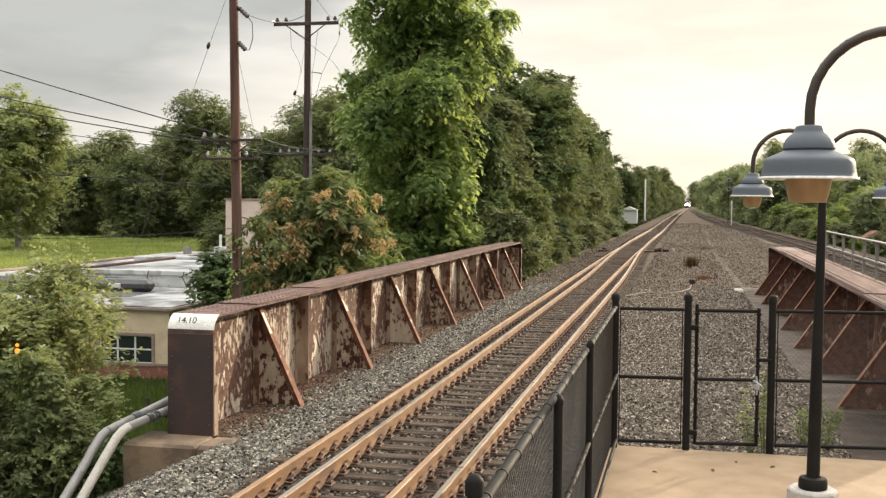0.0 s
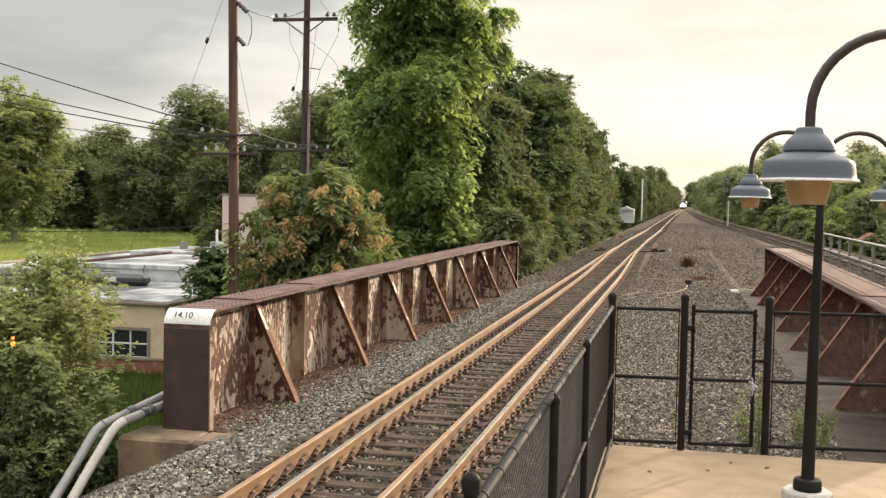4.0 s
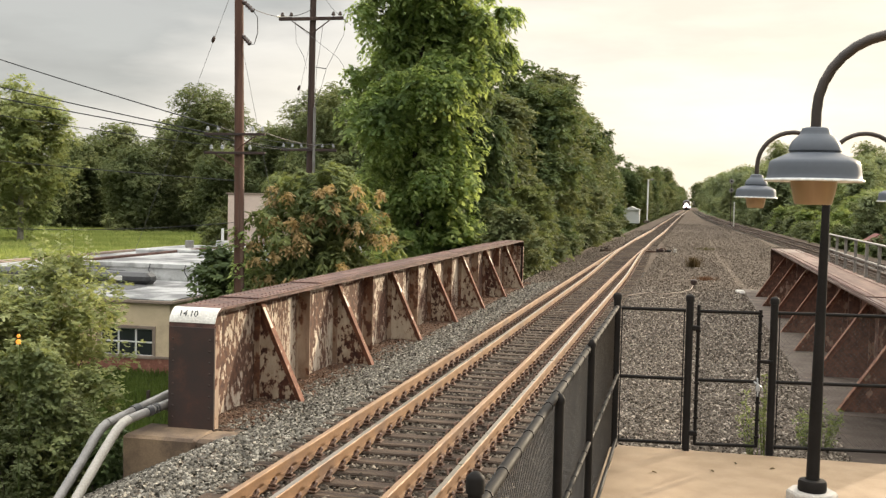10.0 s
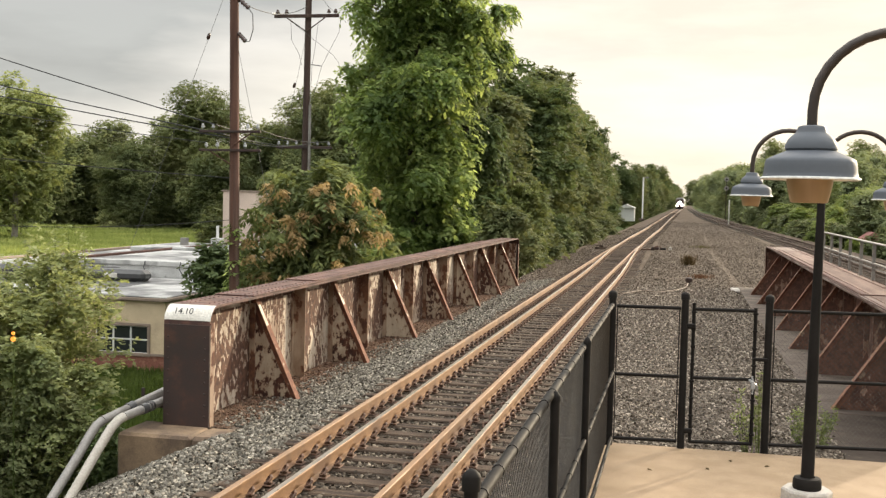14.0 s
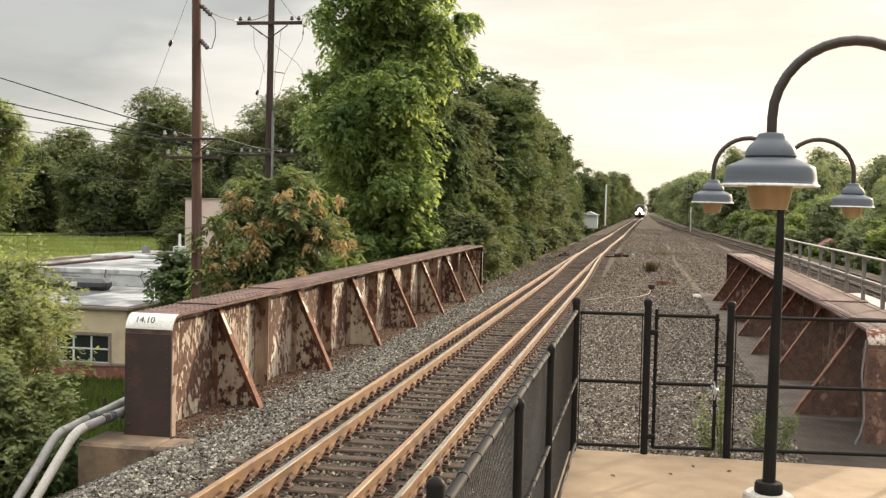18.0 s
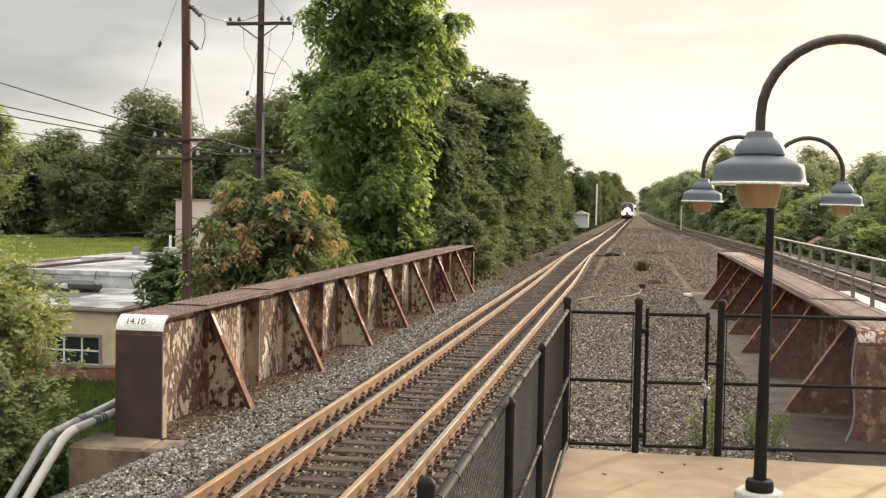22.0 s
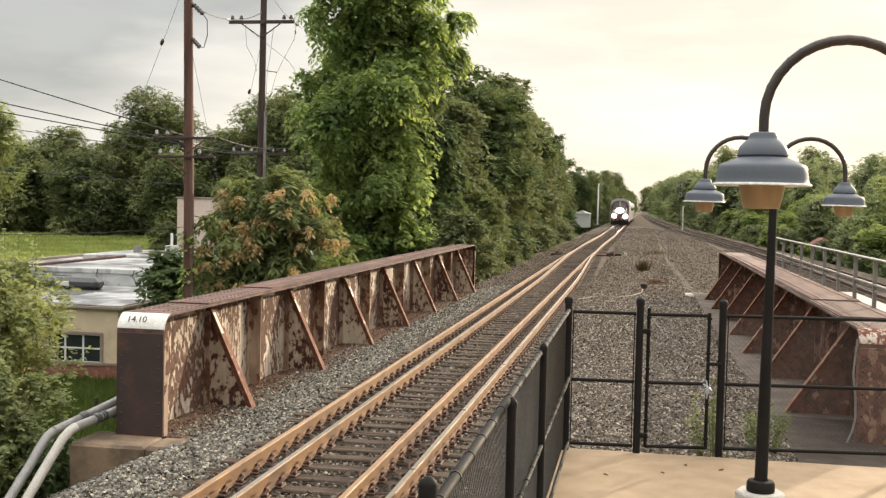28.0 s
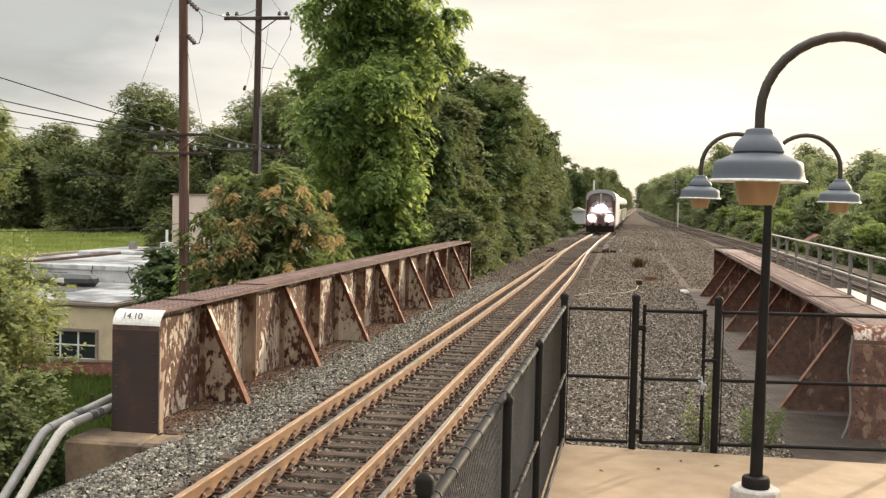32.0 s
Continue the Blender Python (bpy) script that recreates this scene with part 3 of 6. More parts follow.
def thing(name, at, label, category, group="", kind=""):
    ob = new(name)
    ob.empty_display_size = 0.2
    ob.location = at
    ORIGIN[ob] = tuple(at)
    return tagged(ob, label=label, category=category, group=group, kind=kind)


def arrays(name, verts, quads, material, parent=None, label="", smooth=False):
    """One mesh from arrays of vertices and of faces with equal counts of corners."""
    verts = np.asarray(verts, np.float32)
    if parent:
        verts = verts - np.array(ORIGIN[parent], np.float32)
    quads = np.asarray(quads, np.int32)
    k = quads.shape[1]
    me = bpy.data.meshes.new(name)
    me.vertices.add(len(verts))
    me.vertices.foreach_set("co", verts.ravel())
    me.loops.add(quads.size)
    me.loops.foreach_set("vertex_index", quads.ravel())
    me.polygons.add(len(quads))
    me.polygons.foreach_set("loop_start", np.arange(0, quads.size, k, dtype=np.int32))
    if smooth:
        me.polygons.foreach_set("use_smooth", np.ones(len(quads), bool))
    me.materials.append(material)
    me.update(calc_edges=True)
    ob = new(name, me)
    if parent:
        ob.parent = parent
        ORIGIN[ob] = ORIGIN[parent]
    if label:
        tagged(ob, label=label)
    return ob


def shared(name, me, at, parent, turn=0.0, size=None):
    """A piece on a mesh that others share."""
    ob = new(name, me)
    o = ORIGIN.get(parent, (0, 0, 0))
    ob.location = (at[0] - o[0], at[1] - o[1], at[2] - o[2])
    ob.rotation_euler = (0, 0, turn)
    if size:
        ob.scale = size
    ob.parent = parent
    return ob


# ---- the plan: lines of the tracks ----
def ease(y, a, b):
    u = min(max((y - a) / (b - a), 0.0), 1.0)
    return u * u * (3 - 2 * u)


def lane(y):
    """Across-position of the main track's middle: it swings to the left at the switch, and bends gently to the right far off."""
    swing = -0.33 * ease(y, 40, 70) * (1 - ease(y, 82, 128))
    return -3.17 + swing + (3.35 * ((y - 130) / 520) ** 1.3 if y > 130 else 0.0)


def side_lane(y):
    """The other track, which closes in on the main one far off."""
    pts = [(-50, 9.65), (60, 9.6), (100, 8.4), (150, 6.9), (230, 4.9), (330, 3.4), (480, 2.6), (700, 2.8), (1500, 6)]
    for (a, p), (b, q) in zip(pts, pts[1:]):
        if y <= b:
            u = (y - a) / (b - a)
            return p + (q - p) * u
    return pts[-1][1]


def bed(x, y):
    """Height of the stone bed."""
    left = np.where(y < 13.3, np.clip((-x - 4.95) / 0.9, 0, 1) * -0.05, np.clip((-x - 4.95) / 0.9, 0, 1) * -0.15)
    middle = np.clip((x + 2.0) / 0.7, 0, 1) * 0.09 - np.clip((x - 7.5) / 0.3, 0, 1) * np.where(y < 43.0, 0.12, 0.0)
    ledge = np.clip((x - 1.5) / 0.7, 0, 1) * np.clip(1 - (x - 4.5) / 1.0, 0, 1) * -0.17
    slope = np.where(y < 13.3, np.clip(-x - 5.9, 0, None) * -0.46, 0)
    return -0.21 + left + middle + ledge + slope


def build_ground():
    xs = np.unique(np.concatenate([np.linspace(-700, -60, 17), np.linspace(-60, -10, 26), np.linspace(-10, 20, 31), np.linspace(20, 60, 9), np.linspace(60, 700, 17)]))
    ys = np.unique(np.concatenate([np.linspace(-80, 10, 10), np.linspace(10, 14.2, 5), np.linspace(14.5, 42.4, 12), np.linspace(42.7, 60, 10), np.linspace(60, 300, 40), np.linspace(300, 1800, 20)]))
    X, Y = np.meshgrid(xs, ys)
    left = np.clip((-6.9 - X), 0, None) / 1.5
    right = np.clip((X - 13.5), 0, None) / 2.5
    floor = 4.63 - 0.55 * np.clip((Y - 46) / 16, 0, 1)
    Z = -0.62 - np.minimum(left, floor) - np.minimum(right, 2.0)
    near = (Y < 13.3)
    Z = np.where(near, -0.62 - np.minimum(np.clip(-5.4 - X, 0, None) * 0.5, 4.63) - np.minimum(right, 2.0), Z)
    Z = np.where((Y > 14.3) & (Y < 42.6), -5.25, Z)
    Z = Z + np.where((X < -25) & (Y > 95), np.clip((Y - 95) / 200, 0, 1) * 0.6, 0)
    idx = np.arange(X.size).reshape(X.shape)
    q = np.stack([idx[:-1, :-1], idx[:-1, 1:], idx[1:, 1:], idx[1:, :-1]], -1).reshape(-1, 4)
    g = arrays("ground", np.stack([X, Y, Z], -1).reshape(-1, 3), q, M_GROUND, smooth=False)
    tagged(g, label="grassy earth that falls away beside the embankment", category="ground", kind="structure")
    # stone bed over the embankment and the bridge
    def sheet(name, x0, x1, y0, y1, nx, ny, mat, label):
        xs, ys = np.linspace(x0, x1, nx), np.linspace(y0, y1, ny)
        X, Y = np.meshgrid(xs, ys)
        Z = bed(X, Y) + rng.normal(0, 0.006, X.shape)
        idx = np.arange(X.size).reshape(X.shape)
        q = np.stack([idx[:-1, :-1], idx[:-1, 1:], idx[1:, 1:], idx[1:, :-1]], -1).reshape(-1, 4)
        ob = arrays(name, np.stack([X, Y, Z], -1).reshape(-1, 3), q, mat, smooth=True)
        return tagged(ob, label=label, category="ballast", kind="structure")
    sheet("ballast_near", -7.75, -0.86, -42.0, 13.265, 60, 200, M_BALLAST, "bed of crushed grey stone that slopes off beside the track")
    sheet("ballast_bridge", -6.40, 12.4, 13.27, 43.0, 140, 150, M_BALLAST, "bed of crushed grey stone across the bridge deck")
    ys = np.concatenate([np.linspace(43.0, 130, 60), np.linspace(140, 900, 60)])
    U = np.linspace(0, 1, 44)
    left, right = np.array([lane(y) - 3.4 for y in ys]), np.array([max(side_lane(y) + 2.1, lane(y) + 2.4) for y in ys])
    X = left[:, None] + (right - left)[:, None] * U[None]
    Y = np.repeat(ys[:, None], 44, 1)
    shift = np.array([lane(y) + 3.17 for y in ys])[:, None]
    near_side = np.abs(X - np.array([side_lane(y) for y in ys])[:, None])
    Z = np.maximum(bed(X - shift, Y), -0.34) + rng.normal(0, 0.008, X.shape) * np.clip(1.4 - Y / 60, 0, 1) - 0.12 * np.clip((2.1 - near_side) / 0.4, 0, 1)
    idx = np.arange(X.size).reshape(X.shape)
    q = np.stack([idx[:-1, :-1], idx[:-1, 1:], idx[1:, 1:], idx[1:, :-1]], -1).reshape(-1, 4)
    tagged(arrays("ballast_far", np.stack([X, Y, Z], -1).reshape(-1, 3), q, M_FARBED, smooth=True), label="bed of crushed stone under both tracks, running to the distance", category="ballast", kind="structure")
    for nm, x0, x1, y0, y1, mat, label, lift in (("track_bed", -4.9, -1.72, -42.0, 130.0, M_DIRTYBED, "oil-darkened ballast between the ties", 0.008),
                                                 ("rust_strip", -6.84, -6.15, 13.95, 43.0, M_RUSTDIRT, "rust-stained grit along the girder's foot", 0.010)):
        X, Y = np.meshgrid(np.linspace(x0, x1, 30), np.linspace(y0, y1, 320))
        Z = bed(X, Y) + lift + rng.normal(0, 0.008, X.shape)
        Z[:, 0] -= 0.03
        Z[:, -1] -= 0.03
        idx = np.arange(X.size).reshape(X.shape)
        q = np.stack([idx[:-1, :-1], idx[:-1, 1:], idx[1:, 1:], idx[1:, :-1]], -1).reshape(-1, 4)
        tagged(arrays(nm, np.stack([X, Y, Z], -1).reshape(-1, 3), q, mat, smooth=True), label=label, category="ballast", kind="structure")
    ys = np.concatenate([np.linspace(14.0, 120, 60), np.linspace(130, 500, 40)])
    mid = np.array([side_lane(y) for y in ys])
    U = np.linspace(-1.75, 1.75, 12)
    X, Y = mid[:, None] + U[None], np.repeat(ys[:, None], 12, 1)
    Z = np.full(X.shape, -0.185) - (np.abs(U)[None] > 1.6) * 0.16 + rng.normal(0, 0.006, X.shape)
    idx = np.arange(X.size).reshape(X.shape)
    q = np.stack([idx[:-1, :-1], idx[:-1, 1:], idx[1:, 1:], idx[1:, :-1]], -1).reshape(-1, 4)
    tagged(arrays("side_track_bed", np.stack([X, Y, Z], -1).reshape(-1, 3), q, M_DIRTYBED, smooth=True), label="oil-darkened ballast under the second track", category="ballast", kind="structure")
    deck = Shape().box(-7.0, 12.4, 13.95, 42.9, -1.35, -0.62, 0.03).make("bridge_deck", M_CONCRETE)
    tagged(deck, label="weathered concrete deck slab under the stone bed", category="bridge deck", kind="structure")
    for nm, y0, y1 in (("abutment_near", 13.3, 14.25), ("abutment_far", 42.6, 43.4)):
        s = Shape().box(-7.5, 12.6, y0, y1, -5.4, -0.5, 0.04)
        tagged(s.make(nm, M_CONCRETE), label="weathered tan concrete abutment of the bridge", category="abutment", kind="structure")
    s = Shape().box(-7.50, -6.42, 13.28, 14.1, -1.6, -0.35, 0.04)
    s.box(-6.40, -6.0, 13.26, 13.9, -1.0, -0.335, 0.05)
    tagged(s.make("bearing_seat", M_SEAT), label="chipped tan concrete seat under the girder's end", category="bridge seat", kind="structure")
    road = Shape().box(-120, 60, 19.0, 29.0, -5.3, -5.23)
    tagged(road.make("road", M_ASPHALT), label="grey asphalt road that passes under the bridge", category="road", kind="structure")
    slab = Shape().box(-0.86, 6.5, -42.0, 13.32, -0.75, 0.0, 0.02)
    tagged(slab.make("platform_deck", M_DECK), label="smooth tan concrete platform inside the fence", category="platform", kind="structure")
    shelf = Shape().box(2.12, 3.5, 14.27, 17.6, -0.60, -0.250, 0.03)
    tagged(shelf.make("bearing_shelf", M_MUDSHADE), label="muddy concrete shelf at the girder's end, with shade in its colour", category="ledge", kind="structure")
    ledge = Shape().box(2.12, 3.5, 17.61, 43.0, -0.60, -0.252, 0.03)
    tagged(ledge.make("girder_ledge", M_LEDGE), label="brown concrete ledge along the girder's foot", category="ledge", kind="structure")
    walk_slab = Shape().box(6.2, 8.3, 15.0, 43.5, -0.5, -0.06, 0.02)
    tagged(walk_slab.make("walkway_slab", M_WALKWAY), label="pale concrete walkway beside the second track", category="walkway", kind="structure")


# ---- tracks ----
RAIL = [(-0.07, -0.172), (0.07, -0.172), (0.07, -0.160), (0.014, -0.142), (0.010, -0.05), (0.036, -0.040), (0.036, -0.010), (0.028, 0.0),
        (-0.028, 0.0), (-0.036, -0.010), (-0.036, -0.040), (-0.010, -0.05), (-0.014, -0.142), (-0.07, -0.160)]


def build_track():
    G = 0.7525  # half the distance between the rails' middles
    main = thing("railway_track", (-3.4, 10.0, -0.172), "rusty interlaced railway track on wooden ties in stone ballast", "railway track")
    ys = list(np.linspace(-42.0, 38, 16)) + list(np.linspace(41, 130, 50)) + list(np.linspace(140, 720, 40))
    slots = [0] * len(RAIL)
    slots[7] = 1
    for s in (-1, 1):
        Shape().sweep(RAIL, [(lane(y) + s * G, y, 0) for y in ys], slots).make("running_rail", [M_RAILSIDE, M_RAILTOP], main, "worn rail with a bright polished head")
        p = [(-3.63 + s * G, y, 0) for y in np.linspace(-42.0, 55, 20)]
        p += [(-3.63 + (lane(72.0) - 0.075 + 3.63) * u * u + s * G, 55 + 17 * u, -0.002) for u in np.linspace(0.1, 1.0, 10)]
        Shape().sweep(RAIL, p, slots).make("second_rail", [M_RAILSIDE, M_RAILRUST], main, "rust-brown rail that joins the running rail at a switch")
    # ties
    tie = Shape().box(-1.52, 1.52, -0.115, 0.115, -0.17, 0.0, 0.018)
    src = tie.make("tie", M_TIE)
    me = src.data
    bpy.data.objects.remove(src)
    far = Shape()
    k = 0
    y = 6.301
    r = random.Random(3)
    tie_ys = []
    while y < 300:
        x = lane(y) - (0.2 if y < 73 else 0.0)
        if k < 150:
            ob = shared("tie", me, (x + r.uniform(-0.06, 0.06), y, -0.172 + r.uniform(-0.012, 0.004)), main, r.uniform(-0.012, 0.012))
        else:
            far.box(x - 1.35, x + 1.35, y - 0.115, y + 0.115, -0.3, -0.165)
        tie_ys.append(y)
        k += 1
        y = 6.301 + 0.4963 * k + r.uniform(-0.012, 0.012)
    for j in range(1, 97):
        far.box(-4.89, -1.85, 6.186 - 0.4963 * j, 6.416 - 0.4963 * j, -0.34, -0.172)
    o = far.make("tie_bed", M_TIE, main)
    tagged(o, kind="stuff")
    # rail fastenings: a plate and a curled clip on either side of a rail
    c = Shape().box(-0.155, 0.155, -0.085, 0.085, 0.0, 0.014, 0.004)
    for s in (-1, 1):
        pts = [(s * 0.085, -0.07, 0.035), (s * 0.135, -0.065, 0.05), (s * 0.15, -0.02, 0.085), (s * 0.125, 0.03, 0.095), (s * 0.085, 0.06, 0.065), (s * 0.075, 0.03, 0.035), (s * 0.11, 0.0, 0.035)]
        c.tube([(p[0] * 0.97, p[1], p[2] * 1.08) for p in pts], 0.0165, 6)
        c.box(s * 0.115 - 0.025, s * 0.115 + 0.025, -0.035, 0.035, 0.01, 0.05, 0.008)
    src = c.make("rail_clip", M_CLIP)
    cm = src.data
    bpy.data.objects.remove(src)
    n = 0
    v0 = np.array([v.co[:] for v in cm.vertices])
    cm.calc_loop_triangles()
    t0 = np.array([t.vertices[:] for t in cm.loop_triangles])
    vs, ts = [], []
    for y in tie_ys:
        if y > 90:
            break
        xs = [lane(y) + s * G for s in (-1, 1)]
        if y < 52:
            xs += [-3.63 + s * G for s in (-1, 1)]
        for x in xs:
            if n < 300 and y > 8.5:
                shared("rail_clip", cm, (x, y, -0.170), main)
                n += 1
            else:
                ts.append(t0 + sum(len(q) for q in vs))
                vs.append(v0 + (x, y, -0.170))
    tagged(arrays("rail_clip_rest", np.concatenate(vs), np.concatenate(ts), M_CLIP, main), kind="stuff")
    # the second track
    other = thing("railway_track", (9.6, 40.0, -0.172), "rusty second railway track on wooden ties", "railway track")
    ys = list(np.linspace(14, 110, 30)) + list(np.linspace(120, 700, 60))
    for s in (-1, 1):
        Shape().sweep(RAIL, [(side_lane(y) + s * G, y, 0) for y in ys], slots).make("running_rail", [M_OLDRAIL, M_OLDRAIL], other, "dull rust-brown rail")
    far, y, k = Shape(), 20.0, 0
    while y < 260:
        x = side_lane(y)
        if k < 60:
            shared("tie", me, (x, y, -0.172), other)
        else:
            far.box(x - 1.35, x + 1.35, y - 0.115, y + 0.115, -0.3, -0.165)
        y += 0.51
        k += 1
    tagged(far.make("tie_bed", M_TIE, other), kind="stuff")


def rounded(x0, x1, z0, z1, r, n=6):
    """Outline of a plate whose upper corners are rounded."""
    pts = [(x0, z0), (x1, z0)]
    for cx, a0 in ((x1 - r, 0), (x0 + r, 90)):
        for k in range(n + 1):
            a = radians(a0 + 90 * k / n)
            pts.append((cx + r * math.cos(a), z1 - r + r * math.sin(a)))
    return pts


def rivets(rows, parent, material, up=(0, 0, 1)):
    """Domed rivet heads at the given points, on a face that looks up or along x."""
    base, faces = [], []
    for h, r in ((0.0, 0.019), (0.010, 0.013)):
        for k in range(6):
            a = 2 * math.pi * k / 6
            base.append((r * math.cos(a), r * math.sin(a), h))
    base.append((0, 0, 0.014))
    for k in range(6):
        k2 = (k + 1) % 6
        faces += [(k, k2, 6 + k2), (k, 6 + k2, 6 + k), (6 + k, 6 + k2, 12)]
    base = np.array(base)
    if up == (1, 0, 0):
        base = base[:, [2, 0, 1]]
    elif up == (-1, 0, 0):
        base = base[:, [2, 1, 0]] * (-1, 1, 1)
    elif up == (0, -1, 0):
        base = base[:, [0, 2, 1]] * (1, -1, 1)
    rows = np.asarray(rows)
    v = (base[None] + rows[:, None]).reshape(-1, 3)
    f = (np.array(faces)[None] + (np.arange(len(rows)) * len(base))[:, None, None]).reshape(-1, 3)
    return tagged(arrays("rivet_head", v, f, material, parent), kind="stuff")


def build_girder(side, web, y0, y1, feet, top, inner, outer, label, group):
    """A plate girder along the track. side: +1 when the track lies to its right. Knee braces stand on the track's side."""
    t = thing("plate_girder", (web, (y0 + y1) / 2, -0.4), label, "bridge girder", group)
    paint = M_PAINTED if side > 0 else M_RUSTY
    flange = M_FLANGE if side > 0 else M_FLANGEPALE
    r = 0.26
    # web with a rounded upper end
    Shape().prism([(a, z) for a, z in rounded(y0 + 0.02, y1 - 0.02, -0.42, top - 0.03, r)], web - 0.008, web + 0.008, "x").make("web", paint, t, "web plate with flaking paint over rust")
    lo, hi = min(inner, outer), max(inner, outer)
    # top plate bends down round both ends
    path = [(y0 - 0.02, -0.40)] + [(y0 - 0.02 + r - r * math.cos(radians(a)), top - r + r * math.sin(radians(a))) for a in range(0, 91, 15)]
    far_end = [(2 * ((y0 + y1) / 2) - a, z) for a, z in reversed(path)]
    s = Shape()
    body = path[1:] + far_end[:-1]
    s.prism([(a, z) for a, z in body] + [(a + (0.0 if 0 < i < len(body) - 1 else 0), z - 0.035) for i, (a, z) in reversed(list(enumerate(body)))], lo, hi, "x")
    s.make("top_flange", flange, t, "rusty riveted top plate")
    Shape().box(lo + 0.02, hi - 0.02, y0 + 1.6, y1 - 1.6, top + 0.004, top + 0.022, 0.004).make("cover_plate", flange, t)
    Shape().box(lo + 0.04, hi - 0.04, y0 + 4.6, y1 - 4.6, top + 0.026, top + 0.044, 0.004).make("cover_plate", flange if side > 0 else M_FLANGEMIX, t)
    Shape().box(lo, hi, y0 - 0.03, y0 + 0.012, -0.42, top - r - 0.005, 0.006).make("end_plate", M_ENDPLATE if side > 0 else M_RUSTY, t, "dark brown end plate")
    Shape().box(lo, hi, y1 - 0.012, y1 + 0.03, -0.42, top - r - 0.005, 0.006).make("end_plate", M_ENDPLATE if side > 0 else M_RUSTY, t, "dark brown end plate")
    # angles under the top plate and at the foot
    inn = web + side * 0.008
    Shape().box(inn, inn + side * 0.13, y0 + 0.3, y1 - 0.3, top - 0.06, top - 0.04).box(inn, inn + side * 0.014, y0 + 0.3, y1 - 0.3, top - 0.19, top - 0.06).make("flange_angle", paint, t)
    for yy, d in ((y0 + 0.014, 1), (y1 - 0.014, -1)):
        edge = hi if side > 0 else lo
        Shape().box(edge - side * 0.014, edge, min(yy, yy + d * 0.13), max(yy, yy + d * 0.13), -0.42, top - 0.24, 0.003).make("corner_angle", M_STIFF if side > 0 else paint, t, "narrow corner angle with traces of pale paint")
    # end posts
    for yy in (y0 + 0.02, y1 - 0.15):
        s = Shape().box(inn, inn + side * 0.30, yy, yy + 0.02, -0.42, top - 0.22)
        s.box(inn + side * 0.29, inn + side * 0.31, yy, yy + 0.12, -0.42, top - 0.22, 0.004)
        s.make("end_post", paint, t)
    foot = feet[1]
    knees = sorted(feet[0])
    for y in feet[0]:
        # knee brace: a three-cornered plate and a pair of angle bars down its slope
        a, b = inn + side * 0.10, foot
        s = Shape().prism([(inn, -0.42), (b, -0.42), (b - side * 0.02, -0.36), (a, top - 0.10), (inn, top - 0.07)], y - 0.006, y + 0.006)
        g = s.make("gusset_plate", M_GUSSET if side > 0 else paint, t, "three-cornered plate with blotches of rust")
        d = Vector((b - a, 0, -0.40 - (top - 0.09)))
        ln = d.length
        ang = math.atan2(d.x, d.z)
        m = Matrix.Rotation(ang, 3, "Y")
        c = Vector(((a + b) / 2, y, (top - 0.09 - 0.40) / 2))
        s = Shape().box(c.x - 0.008, c.x + 0.008, c.y - 0.085, c.y + 0.085, c.z - ln / 2, c.z + ln / 2, 0.003, turn=m)
        n = Vector((-d.z, 0, d.x)).normalized() * (-0.045 if side > 0 else 0.045)
        for o in (-0.012, 0.012):
            s.box(c.x + n.x - 0.045, c.x + n.x + 0.045, c.y + o - 0.005, c.y + o + 0.005, c.z + n.z - ln / 2, c.z + n.z + ln / 2, turn=m)
        s.make("knee_brace", M_BRACE, t, "red-brown angle bar down the slope")
        if side > 0:
            # a flake of old paint left high on the bar
            k = knees.index(y) if y in knees else 0
            f, hl = 0.17 + 0.03 * (k % 3), ln * (0.10 - 0.015 * (k % 4))
            e = c + d * (f - 0.5) - n.normalized() * 0.010
            Shape().box(e.x - 0.002, e.x + 0.002, e.y - 0.075, e.y + 0.02 + 0.02 * (k % 3), e.z - hl, e.z + hl, turn=m).make("paint_flake", M_CREAMFLAKE, t, "pale flake of old paint on the bar")
        Shape().box(inn, inn + side * 0.10, y - 0.03, y + 0.03, -0.42, top - 0.19, 0.004).make("stiffener", M_STIFF if side > 0 else paint, t)
    gaps = list(zip([y0 + 0.1] + knees, knees + [y1 - 0.1]))
    for a, b in gaps:
        if b - a < 2.5:
            continue
        y = (a + b) / 2
        s = Shape().box(inn, inn + side * 0.014, y - 0.10, y + 0.10, -0.42, top - 0.19)
        s.box(inn, inn + side * 0.23, y - 0.008, y + 0.008, -0.42, top - 0.06)
        s.make("stiffener", M_STIFF if side > 0 else paint, t)
    rows = []
    for x in (lo + 0.06, lo + 0.2, hi - 0.2, hi - 0.06):
        for y in np.arange(y0 + 0.4, y1 - 0.4, 0.16):
            rows.append((x, y, top + (0.044 if y0 + 4.6 < y < y1 - 4.6 else 0.022 if y0 + 1.6 < y < y1 - 1.6 else 0.0)))
    rivets(rows, t, M_FLANGE)
    rows = [(inn + side * 0.014, y, top - 0.12) for y in np.arange(y0 + 0.4, y1 - 0.4, 0.13)]
    rivets(rows, t, paint, (side, 0, 0))
    rows = [(x, y0 - 0.03, z) for x in (lo + 0.07,) for z in np.arange(-0.2, top - 0.4, 0.16)] + [(hi - 0.07, y0 - 0.03, z) for z in np.arange(-0.2, top - 0.4, 0.16)]
    rivets(rows, t, M_ENDPLATE, (0, -1, 0))
    # painted board bent over the end
    s = Shape()
    p = [(y0 - 0.024 + (r + 0.004) - (r + 0.004) * math.cos(radians(a)), top - r + (r + 0.006) * math.sin(radians(a))) for a in range(12, 80, 8)]
